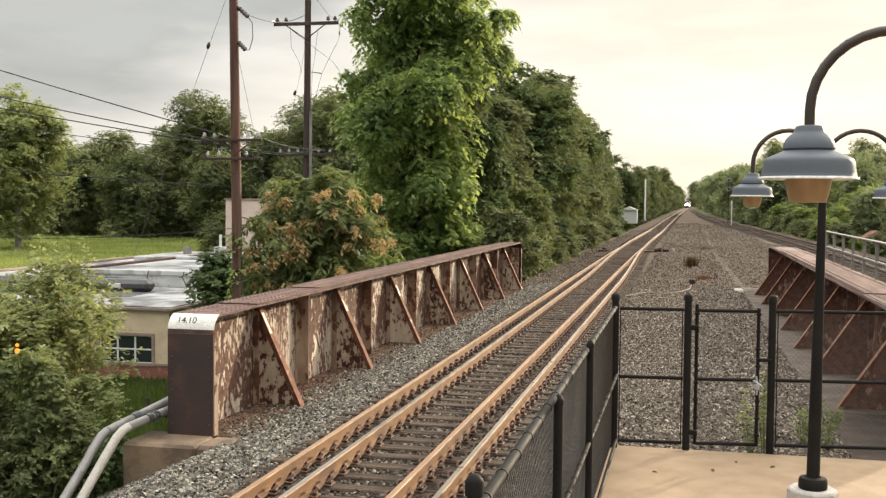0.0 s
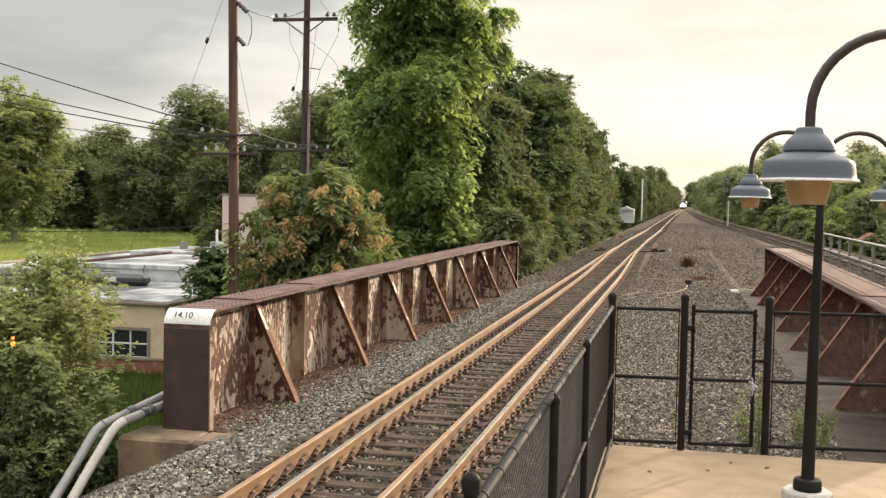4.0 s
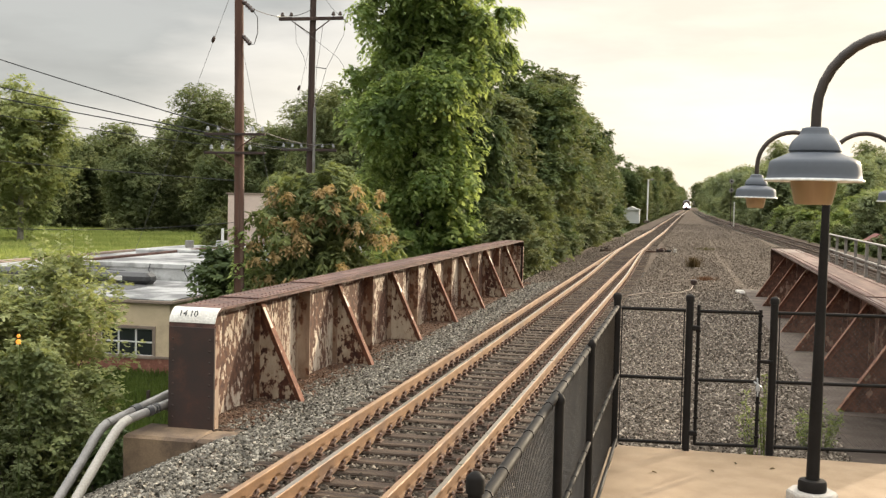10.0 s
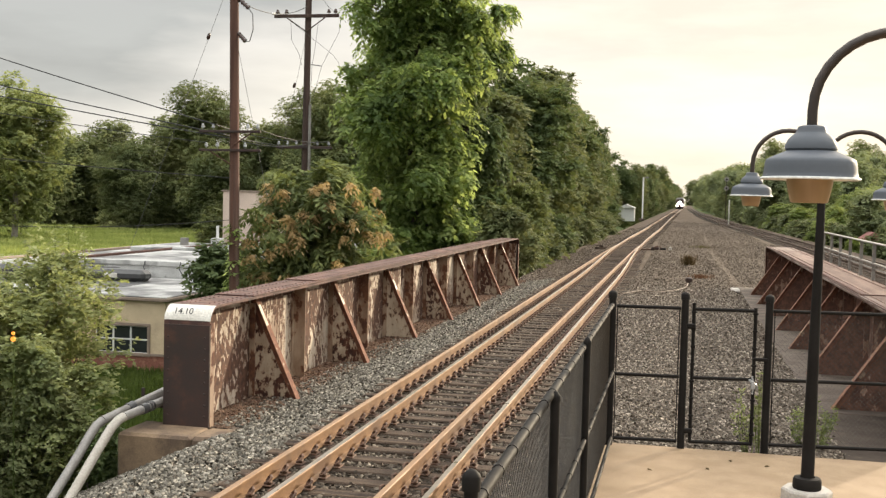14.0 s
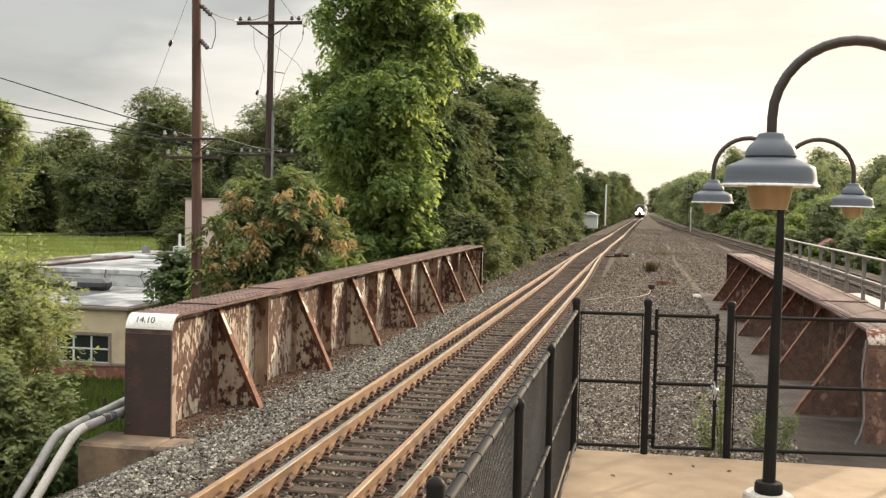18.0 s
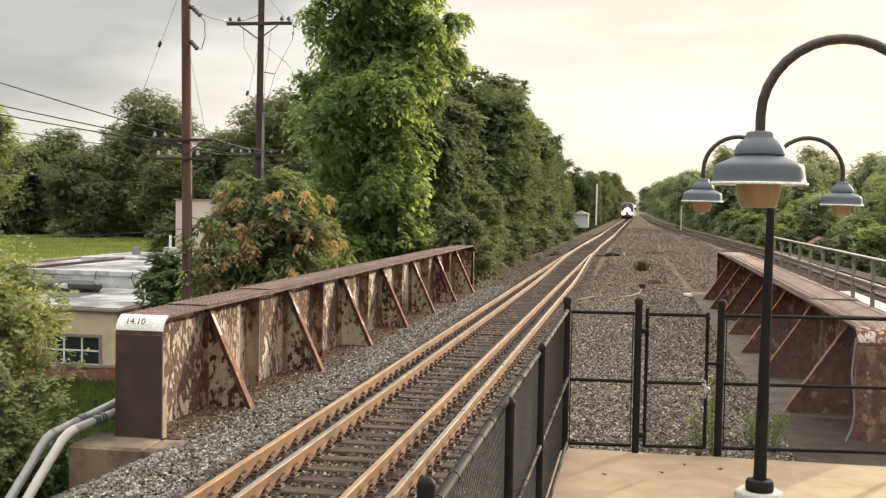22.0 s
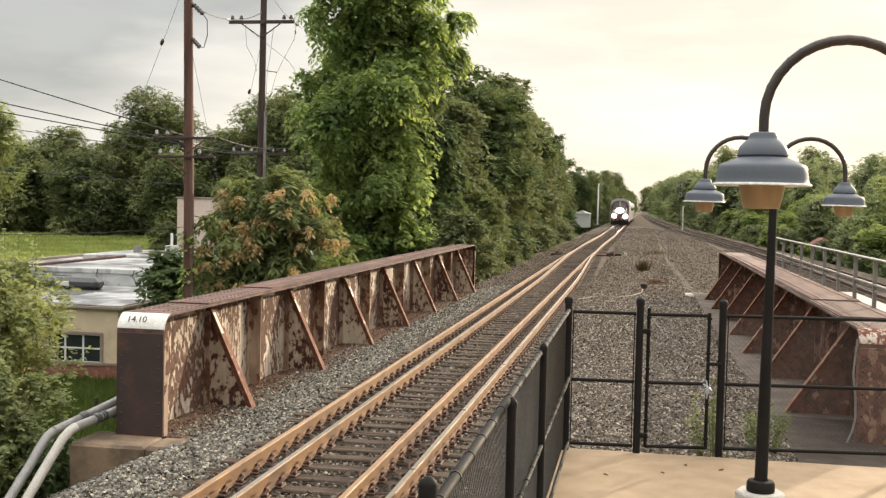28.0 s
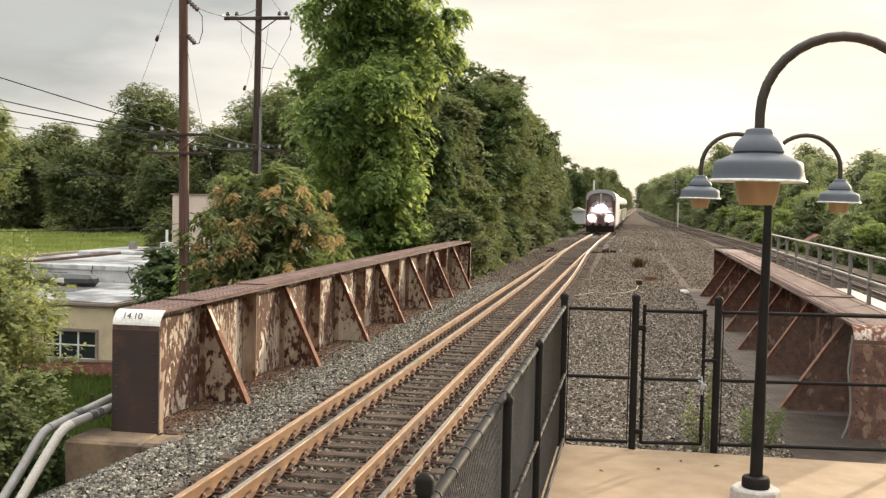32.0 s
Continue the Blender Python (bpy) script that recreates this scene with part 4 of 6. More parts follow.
    s.prism(p + [(a + 0.003, z - 0.003) for a, z in reversed(p)], lo - 0.004, hi + 0.004, "x")
    board = s.make("number_board", M_WHITE if side > 0 else M_WORNBOARD, t, "white painted bridge number board" if side > 0 else "worn white painted board")
    return t, board


def lettering(text, size, at, parent, material, name="lettering"):
    cu = bpy.data.curves.new(name, "FONT")
    cu.body, cu.size, cu.extrude, cu.align_x, cu.align_y = text, size, 0.002, "CENTER", "CENTER"
    tmp = new(name, cu)
    me = bpy.data.meshes.new_from_object(tmp.evaluated_get(bpy.context.evaluated_depsgraph_get()))
    bpy.data.objects.remove(tmp)
    me.materials.clear()
    me.materials.append(material)
    ob = new(name, me)
    o = ORIGIN[parent]
    ob.parent = parent
    ob.matrix_basis = Matrix.Translation((at[0] - o[0], at[1] - o[1], at[2] - o[2])) @ pose(0, 0, 0, 58, 0, 0)
    return ob


def build_girders():
    feet = ([16.35 + 3.98 * k for k in range(7)], -5.98)
    t, board = build_girder(1, -6.86, 13.95, 42.9, feet, 1.36, -6.44, -7.14, "rusty riveted plate girder with peeling cream paint and knee braces", "bridge girders")
    lettering("14.10", 0.135, (-6.87, 13.985, 1.275), board, M_BLACK)
    feet = ([18.0 + 3.6 * k for k in range(7)], 2.32)
    build_girder(-1, 3.52, 15.95, 43.0, feet, 1.36, 3.12, 4.06, "dark rusted plate girder with knee braces beside the stone bed", "bridge girders")
    strap = thing("ground_strap", (3.06, 15.9, 1.2), "pale weathered ground strap hanging down the girder's end", "cable")
    Shape().tube([(3.09, 15.90, 1.22), (3.07, 15.88, 1.05), (3.04, 15.86, 0.72), (3.08, 15.85, 0.40), (3.09, 15.84, 0.12), (3.05, 15.82, -0.08), (2.98, 15.80, -0.24)], 0.014, 6).make("strand", M_PIPE, strap, smooth=True)
    # railing on the outer edge of the second girder
    t = thing("railing", (4.0, 30.0, 1.36), "grey galvanised steel railing along the girder's outer edge", "railing")
    for k in range(11):
        y = 15.95 + 1.69 * k
        s = Shape().box(3.97, 4.03, y - 0.006, y + 0.006, 1.33, 2.2).box(3.966, 3.974, y - 0.026, y + 0.026, 1.33, 2.2, 0.002).box(4.026, 4.034, y - 0.026, y + 0.026, 1.33, 2.2, 0.002)
        s.make("post", M_RAILING, t)
    Shape().box(3.95, 4.06, 15.3, 33.2, 2.192, 2.222, 0.006).make("handrail", M_RAILING, t)
    Shape().box(3.965, 4.035, 15.3, 33.2, 1.752, 1.790, 0.006).make("middle_rail", M_RAILING, t)
    Shape().tube([(4.0, 15.3, 1.665), (4.0, 33.2, 1.665)], 0.016, 8).make("lower_rail", M_RAILING, t)


# ---- fence, gate and lamps on the platform ----
def chainlink(path0, path1, z0, z1, r=0.0021, pitch=0.06):
    """Woven wire between two upright edges: slanting wires both ways."""
    a, b = Vector(path0), Vector(path1)
    d = (b - a)
    ln = d.length
    d.normalize()
    s = Shape()
    h = z1 - z0
    off = Vector((-d.y, d.x, 0)) * 0.003
    for way in (-1, 1):
        u = -h
        while u < ln:
            u0, u1 = max(u, 0.0), min(u + h, ln)
            if u1 - u0 > 0.01:
                za, zb = (z0 + (u0 - u), z0 + (u1 - u)) if way > 0 else (z1 - (u0 - u), z1 - (u1 - u))
                p, q = a + d * u0 + off * way, a + d * u1 + off * way
                s.tube([(p.x, p.y, za), (q.x, q.y, zb)], r, 4, caps=False)
            u += pitch
    return s


def post_with_cap(s, x, y, z1, r=0.042, z0=-0.02):
    s.tube([(x, y, z0), (x, y, z1)], r, 14)
    s.lathe([(r, -0.002), (r + 0.008, 0.0), (r + 0.009, 0.055), (r + 0.003, 0.068), (r * 0.7, 0.080), (r * 0.35, 0.086), (0.001, 0.088)], (x, y, z1 - 0.03), 18)


def build_fence():
    f = thing("chain_link_fence", (-0.81, 8.7, 0.0), "black coated chain-link fence along the platform's edge", "fence", "platform fences")
    x = -0.81
    ys = [4.15, 6.95, 9.33, 13.2]
    for i, y in enumerate(ys):
        s = Shape()
        if i in (0, 3):
            post_with_cap(s, x + (0.018 if i == 0 else 0.0), y, 1.86 if i == 0 else 1.84, 0.030 if i == 0 else 0.045)
        else:
            z = 1.698 if y < 8 else 1.757
            s.tube([(x + 0.03, y, -0.02), (x + 0.03, y, z)], 0.032, 12)
            s.lathe([(0.036, 0.0), (0.038, 0.03), (0.02, 0.06), (0.001, 0.07)], (x + 0.03, y, z - 0.02), 12)
        s.make("post", M_BLACKSTEEL, f, smooth=True)
    for z, r in ((1.72, 0.027), (0.90, 0.02), (0.09, 0.02)):
        Shape().tube([(x + (0.0 if z > 1 else 0.03), 4.15, z), (x + (0.0 if z > 1 else 0.03), 13.2, z)], r, 10).make("rail", M_BLACKSTEEL, f, smooth=True)
    for y in np.arange(4.5, 13.1, 0.42):
        Shape().tube([(x, y - 0.010, 1.72), (x, y + 0.010, 1.72)], 0.031, 10).make("wire_tie", M_BLACKSTEEL, f)
        Shape().tube([(x + 0.03, y + 0.2, 0.90), (x + 0.03, y + 0.22, 0.90)], 0.025, 10).make("wire_tie", M_BLACKSTEEL, f)
    chainlink((x - 0.028, 4.15, 0), (x - 0.028, 13.2, 0), 0.05, 1.73, 0.0026, 0.052).make("wire_mesh", M_WIRE, f, "dark woven chain-link mesh")
    # the run across the platform's end, with its gate
    g = thing("chain_link_fence", (0.1, 13.3, 0.0), "black chain-link fence across the platform's end, beside its gate", "fence", "platform fences")
    for px, py in ((0.055, 13.28), (1.045, 13.42), (3.55, 13.75)):
        s = Shape()
        post_with_cap(s, px, py, 1.85, 0.045)
        s.make("post", M_BLACKSTEEL, g, smooth=True)
    runs = [((-0.76, 13.21), (0.005, 13.275)), ((1.09, 13.425), (3.55, 13.75))]
    for a, b in runs:
        for z in (1.71, 0.875, 0.085):
            Shape().tube([(*a, z), (*b, z)], 0.021, 10).make("rail", M_BLACKSTEEL, g, smooth=True)
        chainlink((a[0], a[1] + 0.03, 0), (b[0], b[1] + 0.03, 0), 0.05, 1.72, 0.0015).make("wire_mesh", M_WIRE, g)
    for xx, yy in ((-0.75, 13.215), (-0.01, 13.275), (1.11, 13.43)):
        Shape().box(xx - 0.006, xx + 0.006, yy - 0.004, yy + 0.004, 0.05, 1.72).make("tension_bar", M_BLACKSTEEL, g)
    gate = thing("chain_link_gate", (0.55, 13.34, 0.0), "closed black chain-link gate held by a chain and padlock", "gate")
    a, b = (0.16, 13.295), (0.885, 13.40)
    s = Shape()
    s.tube([(*a, 0.075), (*a, 1.78)], 0.022, 10).tube([(*b, 0.075), (*b, 1.74)], 0.022, 10)
    for z in (1.705, 0.87, 0.085):
        s.tube([(*a, z), (*b, z)], 0.021, 10)
    s.make("gate_frame", M_BLACKSTEEL, gate, smooth=True)
    chainlink((a[0], a[1] + 0.02, 0), (b[0], b[1] + 0.02, 0), 0.08, 1.70, 0.0015).make("wire_mesh", M_WIRE, gate)
    for z in (0.22, 1.50):
        Shape().box(0.04, 0.185, 13.245, 13.315, z - 0.03, z + 0.03, 0.012).make("hinge", M_BLACKSTEEL, gate)
    for z in np.arange(0.2, 1.7, 0.21):
        for q in (a, b):
            Shape().box(q[0] - 0.03, q[0] + 0.03, q[1] - 0.03, q[1] - 0.02, z - 0.012, z + 0.012, 0.003).make("mesh_clamp", M_BLACKSTEEL, gate)
    Shape().box(0.87, 1.05, 13.36, 13.40, 1.10, 1.14, 0.008).make("latch", M_BLACKSTEEL, gate)
    s = Shape()
    pts = [(0.885 + 0.05 * math.cos(w), 13.40 + 0.06 * math.sin(w), 0.86 + 0.10 * math.sin(w * 0.5) - 0.09) for w in np.linspace(0, 2 * math.pi, 15)]
    s.tube(pts, 0.012, 6)
    s.tube([(0.87, 13.36, 0.92), (0.885, 13.35, 0.78), (0.875, 13.35, 0.70)], 0.01, 6)
    s.make("chain", M_GLASSINS, gate, "pale steel chain", smooth=True)
    Shape().box(0.855, 0.905, 13.33, 13.355, 0.76, 0.84, 0.01).make("padlock", M_GLASSINS, gate, "steel padlock")


SHADE = [(0.028, 0.232), (0.042, 0.231), (0.055, 0.226), (0.061, 0.213), (0.063, 0.203), (0.069, 0.196), (0.083, 0.184), (0.096, 0.169), (0.103, 0.154), (0.107, 0.140), (0.108, 0.129),
         (0.104, 0.124), (0.100, 0.121), (0.105, 0.119), (0.140, 0.103), (0.175, 0.087), (0.182, 0.080), (0.186, 0.070), (0.189, 0.050), (0.192, 0.025), (0.195, 0.008), (0.199, 0.003)]


def build_lamp(x, y, turn, group, label, lift=0.0, lean=0.0, drop=0.0):
    t = thing("platform_lamp", (x, y, 0.0), label, "lamp post", group)
    s = Shape().lathe([(0.001, 0.0), (0.25, 0.0), (0.25, 0.115), (0.235, 0.135), (0.001, 0.135)], (x, y, 0), 8)
    s.make("pedestal", M_PEDESTAL, t, "chipped pale concrete footing")
    s = Shape().lathe([(0.10, 0.13), (0.135, 0.135), (0.142, 0.155), (0.140, 0.22), (0.128, 0.245), (0.075, 0.255)], (x, y, 0), 28)
    s.make("base_collar", M_BLACKSTEEL, t, "black cast base collar", smooth=True)
    s = Shape().tube([(x, y, 0.2), (x, y, 0.9), (x, y, 2.2), (x, y, 3.46)], [0.066, 0.062, 0.047, 0.034], 18)
    s.lathe([(0.045, 3.40), (0.048, 3.45), (0.036, 3.50), (0.012, 3.54), (0.02, 3.57), (0.001, 3.60)], (x, y, 0), 14)
    s.make("pole", M_BLACKSTEEL, t, "black tapered steel pole", smooth=True)
    d = Vector((math.cos(turn), math.sin(turn), 0))
    c, R = 3.382 + lift + 0.4 * drop, 0.339
    for way in (-1, 1):
        pts = []
        for a in np.linspace(0, 180, 17):
            u = R - R * math.cos(radians(a))
            pts.append((x + d.x * way * u, y + d.y * way * u, c + R * math.sin(radians(a))))
        e = (x + d.x * way * 2 * R, y + d.y * way * 2 * R)
        pts.append((*e, 3.31 - drop + lift * 0.5))
        Shape().tube([(x, y, c - 0.12)] + pts, 0.0225, 12).make("arm", M_ARM, t, "dark bronze curved arm", smooth=True)
        z = 3.10 - drop + lift * 0.5
        sh = Shape().lathe([(q * 1.03, h) for q, h in SHADE], (*e, z), 40).make("shade", M_LAMPBLUE, t, "slate-blue enamelled bell shade", smooth=True)
        Shape().lathe([(0.202, 0.006), (0.210, 0.003), (0.212, -0.003), (0.207, -0.007), (0.190, 0.0), (0.17, 0.05), (0.09, 0.1), (0.001, 0.11)], (*e, z), 40).make("rim", M_LAMPWHITE, sh, "white enamelled rim and inside", smooth=True)
        Shape().lathe([(0.099, 0.03), (0.098, -0.02), (0.090, -0.06), (0.079, -0.104), (0.074, -0.107), (0.068, -0.105), (0.080, -0.05), (0.088, 0.03)], (*e, z), 32).make("diffuser", M_AMBER, t, "amber ribbed diffuser under the shade", smooth=True)
        Shape().lathe([(0.001, -0.092), (0.072, -0.092), (0.072, -0.088), (0.001, -0.085)], (*e, z), 24).make("diffuser_bottom", M_AMBER, t)
    t.rotation_euler = (0.0, radians(lean), 0.0)
    return t


def amber():
    m, nt, s = nodes_of("amber_diffuser")
    n = noise_of(nt, 9.0, 3.0, 0.5, (1, 1, 0.15))
    nt.links.new(mixed(nt, steps(nt, n, 0.35, 0.65), (0.40, 0.25, 0.135), (0.52, 0.35, 0.21)), s.inputs["Base Color"])
    s.inputs["Roughness"].default_value = 0.3
    s.inputs["Transmission Weight"].default_value = 0.15
    return m


M_AMBER = amber()


def build_lamps():
    build_lamp(1.305, 11.28, 0.0, "platform lamps", "two-armed lamp post with slate-blue bell shades on a concrete footing", 0.0, 0.5, 0.028)
    build_lamp(1.208, 4.95, 0.0, "platform lamps", "two-armed lamp post with slate-blue bell shades further along the platform", 0.03)


# ---- trees ----
def leaves(blobs, n, size, r, droop=0.25, shell=0.55, long=1.9, per=9):
    """Leafy sprays over rounded masses (centre, radii, share): each a drooping stem with leaf blades on both sides, folded diamonds of two faces."""
    k = max(1, n // per)
    w = np.array([b[2] for b in blobs], float)
    pick = r.choice(len(blobs), k, p=w / w.sum())
    c = np.array([b[0] for b in blobs], float)[pick]
    rad = np.array([b[1] for b in blobs], float)[pick]
    d = r.normal(size=(k, 3))
    d /= np.linalg.norm(d, axis=1, keepdims=True)
    p = c + d * rad * (shell + (1 - shell) * r.random(k) ** 0.6)[:, None]
    way = d * (1, 1, 0.4) + r.normal(size=(k, 3)) * 0.35 + (0, 0, 0.15)
    way /= np.linalg.norm(way, axis=1, keepdims=True)
    across = np.cross(way, (0, 0, 1.0)) + 1e-6
    across /= np.linalg.norm(across, axis=1, keepdims=True)
    ln = (size * 0.5 * per * r.uniform(0.6, 1.4, k))[:, None]
    V = []
    for j in range(per):
        u = (j + 0.5) / per
        q = p + way * ln * (u - 0.35) - np.array((0, 0, 1.0)) * droop * ln * u * u * 1.6
        q = q + r.normal(size=(k, 3)) * size * 0.25
        hand = 1.0 if j % 2 else -1.0
        axis = way * 0.55 + across * hand * 0.85 + r.normal(size=(k, 3)) * 0.25
        axis[:, 2] -= droop * (0.5 + 1.2 * u)
        axis /= np.linalg.norm(axis, axis=1, keepdims=True)
        nrm = d * 0.5 + r.normal(size=(k, 3)) * 0.35 + (0, 0, 0.9)
        nrm -= axis * (nrm * axis).sum(1, keepdims=True)
        nrm /= np.linalg.norm(nrm, axis=1, keepdims=True) + 1e-9
        side = np.cross(nrm, axis)
        s = (size * r.uniform(0.6, 1.3, k))[:, None]
        a, b, bend = axis * s * long / 2, side * s / 2, nrm * s * 0.16
        q = q + a * 0.8
        V.append(np.stack([q - a, q + b - bend, q + a * 1.05 - bend * 0.8, q - b - bend], 1))
    v = np.concatenate(V).reshape(-1, 3)
    i = np.arange(len(v) // 4)[:, None] * 4
    return v, np.concatenate([i + (0, 1, 2), i + (0, 2, 3)], 1).reshape(-1, 3)


def mass(r, height, width, low=0.15, count=26, top=1.0, lean=(0, 0), taper=0.5, rag=0.45):
    """Rounded leaf masses that make up an uneven crown standing at the origin."""
    out = []
    for i in range(count):
        u = (i + r.random()) / count
        z = height * (low + (1 - low) * u)
        w = width / 2 * (1 - taper * max(0, (u - 0.45) / 0.55) ** 1.6) * (0.65 + 0.35 * min(1, u / 0.25))
        a = r.random() * 2 * math.pi
        d = w * (0.25 + 0.6 * r.random())
        s = width * (0.15 + 0.10 * r.random()) * top
        c = np.array((math.cos(a) * d + lean[0] * u, math.sin(a) * d + lean[1] * u, z))
        out.append((tuple(c), (s, s, s * 0.85), 0.5 * s * s))
        for _ in range(7):
            v = r.normal(size=3) + (0, 0, 0.25)
            v /= np.linalg.norm(v)
            q = s * (0.22 + 0.3 * r.random())
            out.append((tuple(c + v * s * (0.75 + rag * r.random())), (q, q, q * 0.7), 1.5 * q * q))
    return out


def tree_parts(t, blobs, n, size, leaf, bark, r, height, trunk=0.2, droop=0.25, limbs=9):
    o = Vector(ORIGIN[t])
    v, q = leaves(blobs, n, size, r, droop, 0.55, 3.2 if t.name.startswith("seeding") else 1.9, 13 if t.name.startswith("seeding") else 9)
    arrays("crown", v + np.array(o), q, leaf, t)
    s = Shape()
    h = height * 0.8
    s.tube([o + Vector((0, 0, -0.4)), o + Vector((0.1, 0.05, h * 0.3)), o + Vector((-0.1, 0.1, h * 0.65)), o + Vector((0.1, 0, h))], [trunk * 1.15, trunk, trunk * 0.6, trunk * 0.2], 9)
    for i in range(min(limbs, len(blobs))):
        c = Vector(blobs[(i * 40) % len(blobs)][0])
        z0 = max(0.1 * h, min(c.z - 0.8, h) * 0.75)
        mid = Vector((c.x * 0.5, c.y * 0.5, (z0 + c.z) / 2 + 0.2))
        s.tube([o + Vector((0, 0, z0)), o + mid, o + c], [trunk * 0.45, trunk * 0.3, trunk * 0.1], 6)
    s.make("trunk", bark, t, smooth=True)
    return t


def tree(name, at, label, height, width, n, size, leaf, bark=None, seed=1, group="", count=26, low=0.12, taper=0.5, droop=0.25, trunk=0.2, category="tree", lean=(0, 0), rag=0.45):
    r = np.random.default_rng(seed)
    t = thing(name, at, label, category, group)
    return tree_parts(t, mass(r, height, width, low, count, 1.0, lean, taper, rag), n, size, leaf, bark or M_BARK, r, height, trunk, droop)


def set_tree(src, x, y, z, turn, size):
    t = copy_thing(src, pose(x, y, z, 0, 0, turn))
    t.scale = (size, size, size * 1.0)
    return t


def build_trees():
    # tall tree wrapped in vine at the bridge's far end
    tree("vine_covered_tree", (-12.6, 49.5, -2.6), "tall tree wrapped in bright green vine at the bridge's end", 17.8, 6.1, 140000, 0.152, M_LEAF_VINE, seed=11, count=74, low=0.02, taper=0.2, trunk=0.35, droop=0.5)
    t = thing("leaning_tree", (-10.9, 53.0, -2.6), "leaning dark tree whose top hangs over the track's side", "tree")
    r = np.random.default_rng(12)
    blobs = mass(r, 13.6, 3.8, 0.02, 32, 1.0, (0.2, 0), 0.2)
    tree_parts(t, blobs, 36000, 0.16, M_LEAF_DARK, M_BARK, r, 16.0, 0.28, 0.6)
    blobs = []
    for k in range(26):
        a = r.random() * 6.28
        q = 0.22 + 0.25 * r.random()
        u = r.random() ** 0.6
        blobs.append(((0.9 + 1.5 * math.cos(a) * u, 1.4 * math.sin(a) * u, 12.6 + 3.4 * r.random()), (q, q, q * 0.6), 2.0 * q * q))
    v, q = leaves(blobs, 5200, 0.14, r, 0.7, 0.3, 2.4)
    arrays("upper_crown", v + np.array(ORIGIN[t]), q, M_LEAF_VINE, t, "bright drooping upper leaves")
    # seeding tree with orange clusters
    t = tree("seeding_tree", (-12.6, 36.5, -5.2), "spreading tree with orange seed clusters among dark leaves", 8.7, 4.8, 32000, 0.105, M_LEAF_OLIVE, seed=13, count=34, low=0.2, taper=0.35, trunk=0.16, droop=0.5)
    r = np.random.default_rng(31)
    for k in range(64):
        a, u = r.uniform(math.pi * 0.85, math.pi * 2.15), r.random()
        z = 4.2 + 4.4 * r.random()
        w = 2.9 * (1 - 0.45 * max(0, (z - 6) / 3))
        c = ((w * math.cos(a) * (0.75 + 0.3 * u), w * math.sin(a) * (0.75 + 0.3 * u), z), (0.2, 0.2, 0.16), 1)
        v, q = leaves([c], 70, 0.085, r, 0.7, 0.2, 2.2, 5)
        arrays("seed_head", v + np.array(ORIGIN[t]), q, M_SEED, t)
    tree("shrub", (-17.0, 38.0, -5.2), "dark leafy shrub that hangs before the flat roof", 5.7, 3.2, 16000, 0.14, M_LEAF_DARK, seed=14, count=22, low=0.25, trunk=0.1, category="shrub")
    tree("shrub", (-39.6, 86.0, -4.9), "green leafy shrub at the meadow's edge behind the flat roofs", 6.2, 2.8, 9000, 0.12, M_LEAF_MUTED, seed=38, count=24, low=0.1, taper=0.4, trunk=0.08, category="shrub")
    # near shrubs beside the abutment
    tree("shrub", (-10.5, 15.2, -3.4), "leafy olive-green shrub beside the abutment", 4.75, 3.2, 70000, 0.050, M_LEAF_NEAR, seed=15, count=44, low=0.03, taper=0.35, trunk=0.06, category="shrub", droop=0.1)
    tree("shrub", (-9.55, 13.7, -3.2), "dark leafy shrub at the slope's foot", 3.0, 2.1, 30000, 0.042, M_LEAF_GREY, seed=16, count=26, low=0.03, taper=0.3, trunk=0.05, category="shrub")
    tree("shrub", (-8.95, 14.2, -3.0), "leafy green shrub behind the conduits", 3.7, 1.6, 26000, 0.050, M_LEAF_NEAR, seed=18, count=18, low=0.03, taper=0.3, trunk=0.03, category="shrub")
    tree("shrub", (-8.25, 13.95, -2.9), "dark leafy shrub under the conduits", 2.3, 1.0, 10000, 0.042, M_LEAF_DARK, seed=33, count=18, low=0.03, taper=0.3, trunk=0.03, category="shrub")
    tree("shrub", (-19.6, 42.6, -5.25), "dark leafy shrub at the building's corner", 3.0, 2.0, 5000, 0.11, M_LEAF_DARK, seed=19, count=14, low=0.03, trunk=0.05, category="shrub")
    tree("shrub", (-11.3, 14.2, -3.4), "leafy olive-green shrub on the slope", 4.9, 2.6, 46000, 0.050, M_LEAF_NEAR, seed=17, count=40, low=0.03, taper=0.3, trunk=0.06, category="shrub", droop=0.1)
    tree("shrub", (-10.3, 16.2, -3.4), "tall thin sapling with pale green leaves beside the abutment", 5.0, 2.3, 4200, 0.05, M_LEAF_NEAR, seed=20, count=26, low=0.25, taper=0.25, trunk=0.03, category="shrub", droop=0.15)
    for x, z, sd in ((-10.5, 2.4, 1), (-10.2, 2.42, 2), (-9.95, 2.4, 3), (-9.66, 2.34, 4)):
        w = thing("tall_weed", (x, 16.0, -3.0), "tall thin weed stalk with pale leaf sprays", "weed", "tall weed stalks")
        Shape().tube([(x + 0.15, 16.0, -3.2), (x + 0.05, 16.0, 0.5), (x, 16.0, z)], [0.016, 0.011, 0.006], 6).make("stem", M_LEAF_YELLOW, w)
        blobs = [((x + dx, 16.0, z + dz), (0.10, 0.06, 0.08), 1) for dx, dz in ((0.0, -0.05), (-0.06, -0.2), (0.05, -0.35))]
        v, f = leaves(blobs, 42, 0.042, np.random.default_rng(80 + sd * 5), 0.1, 0.3, 1.7, 4)
        tagged(arrays("leaf_spray", v, f, M_LEAF_PALE, w), kind="stuff")
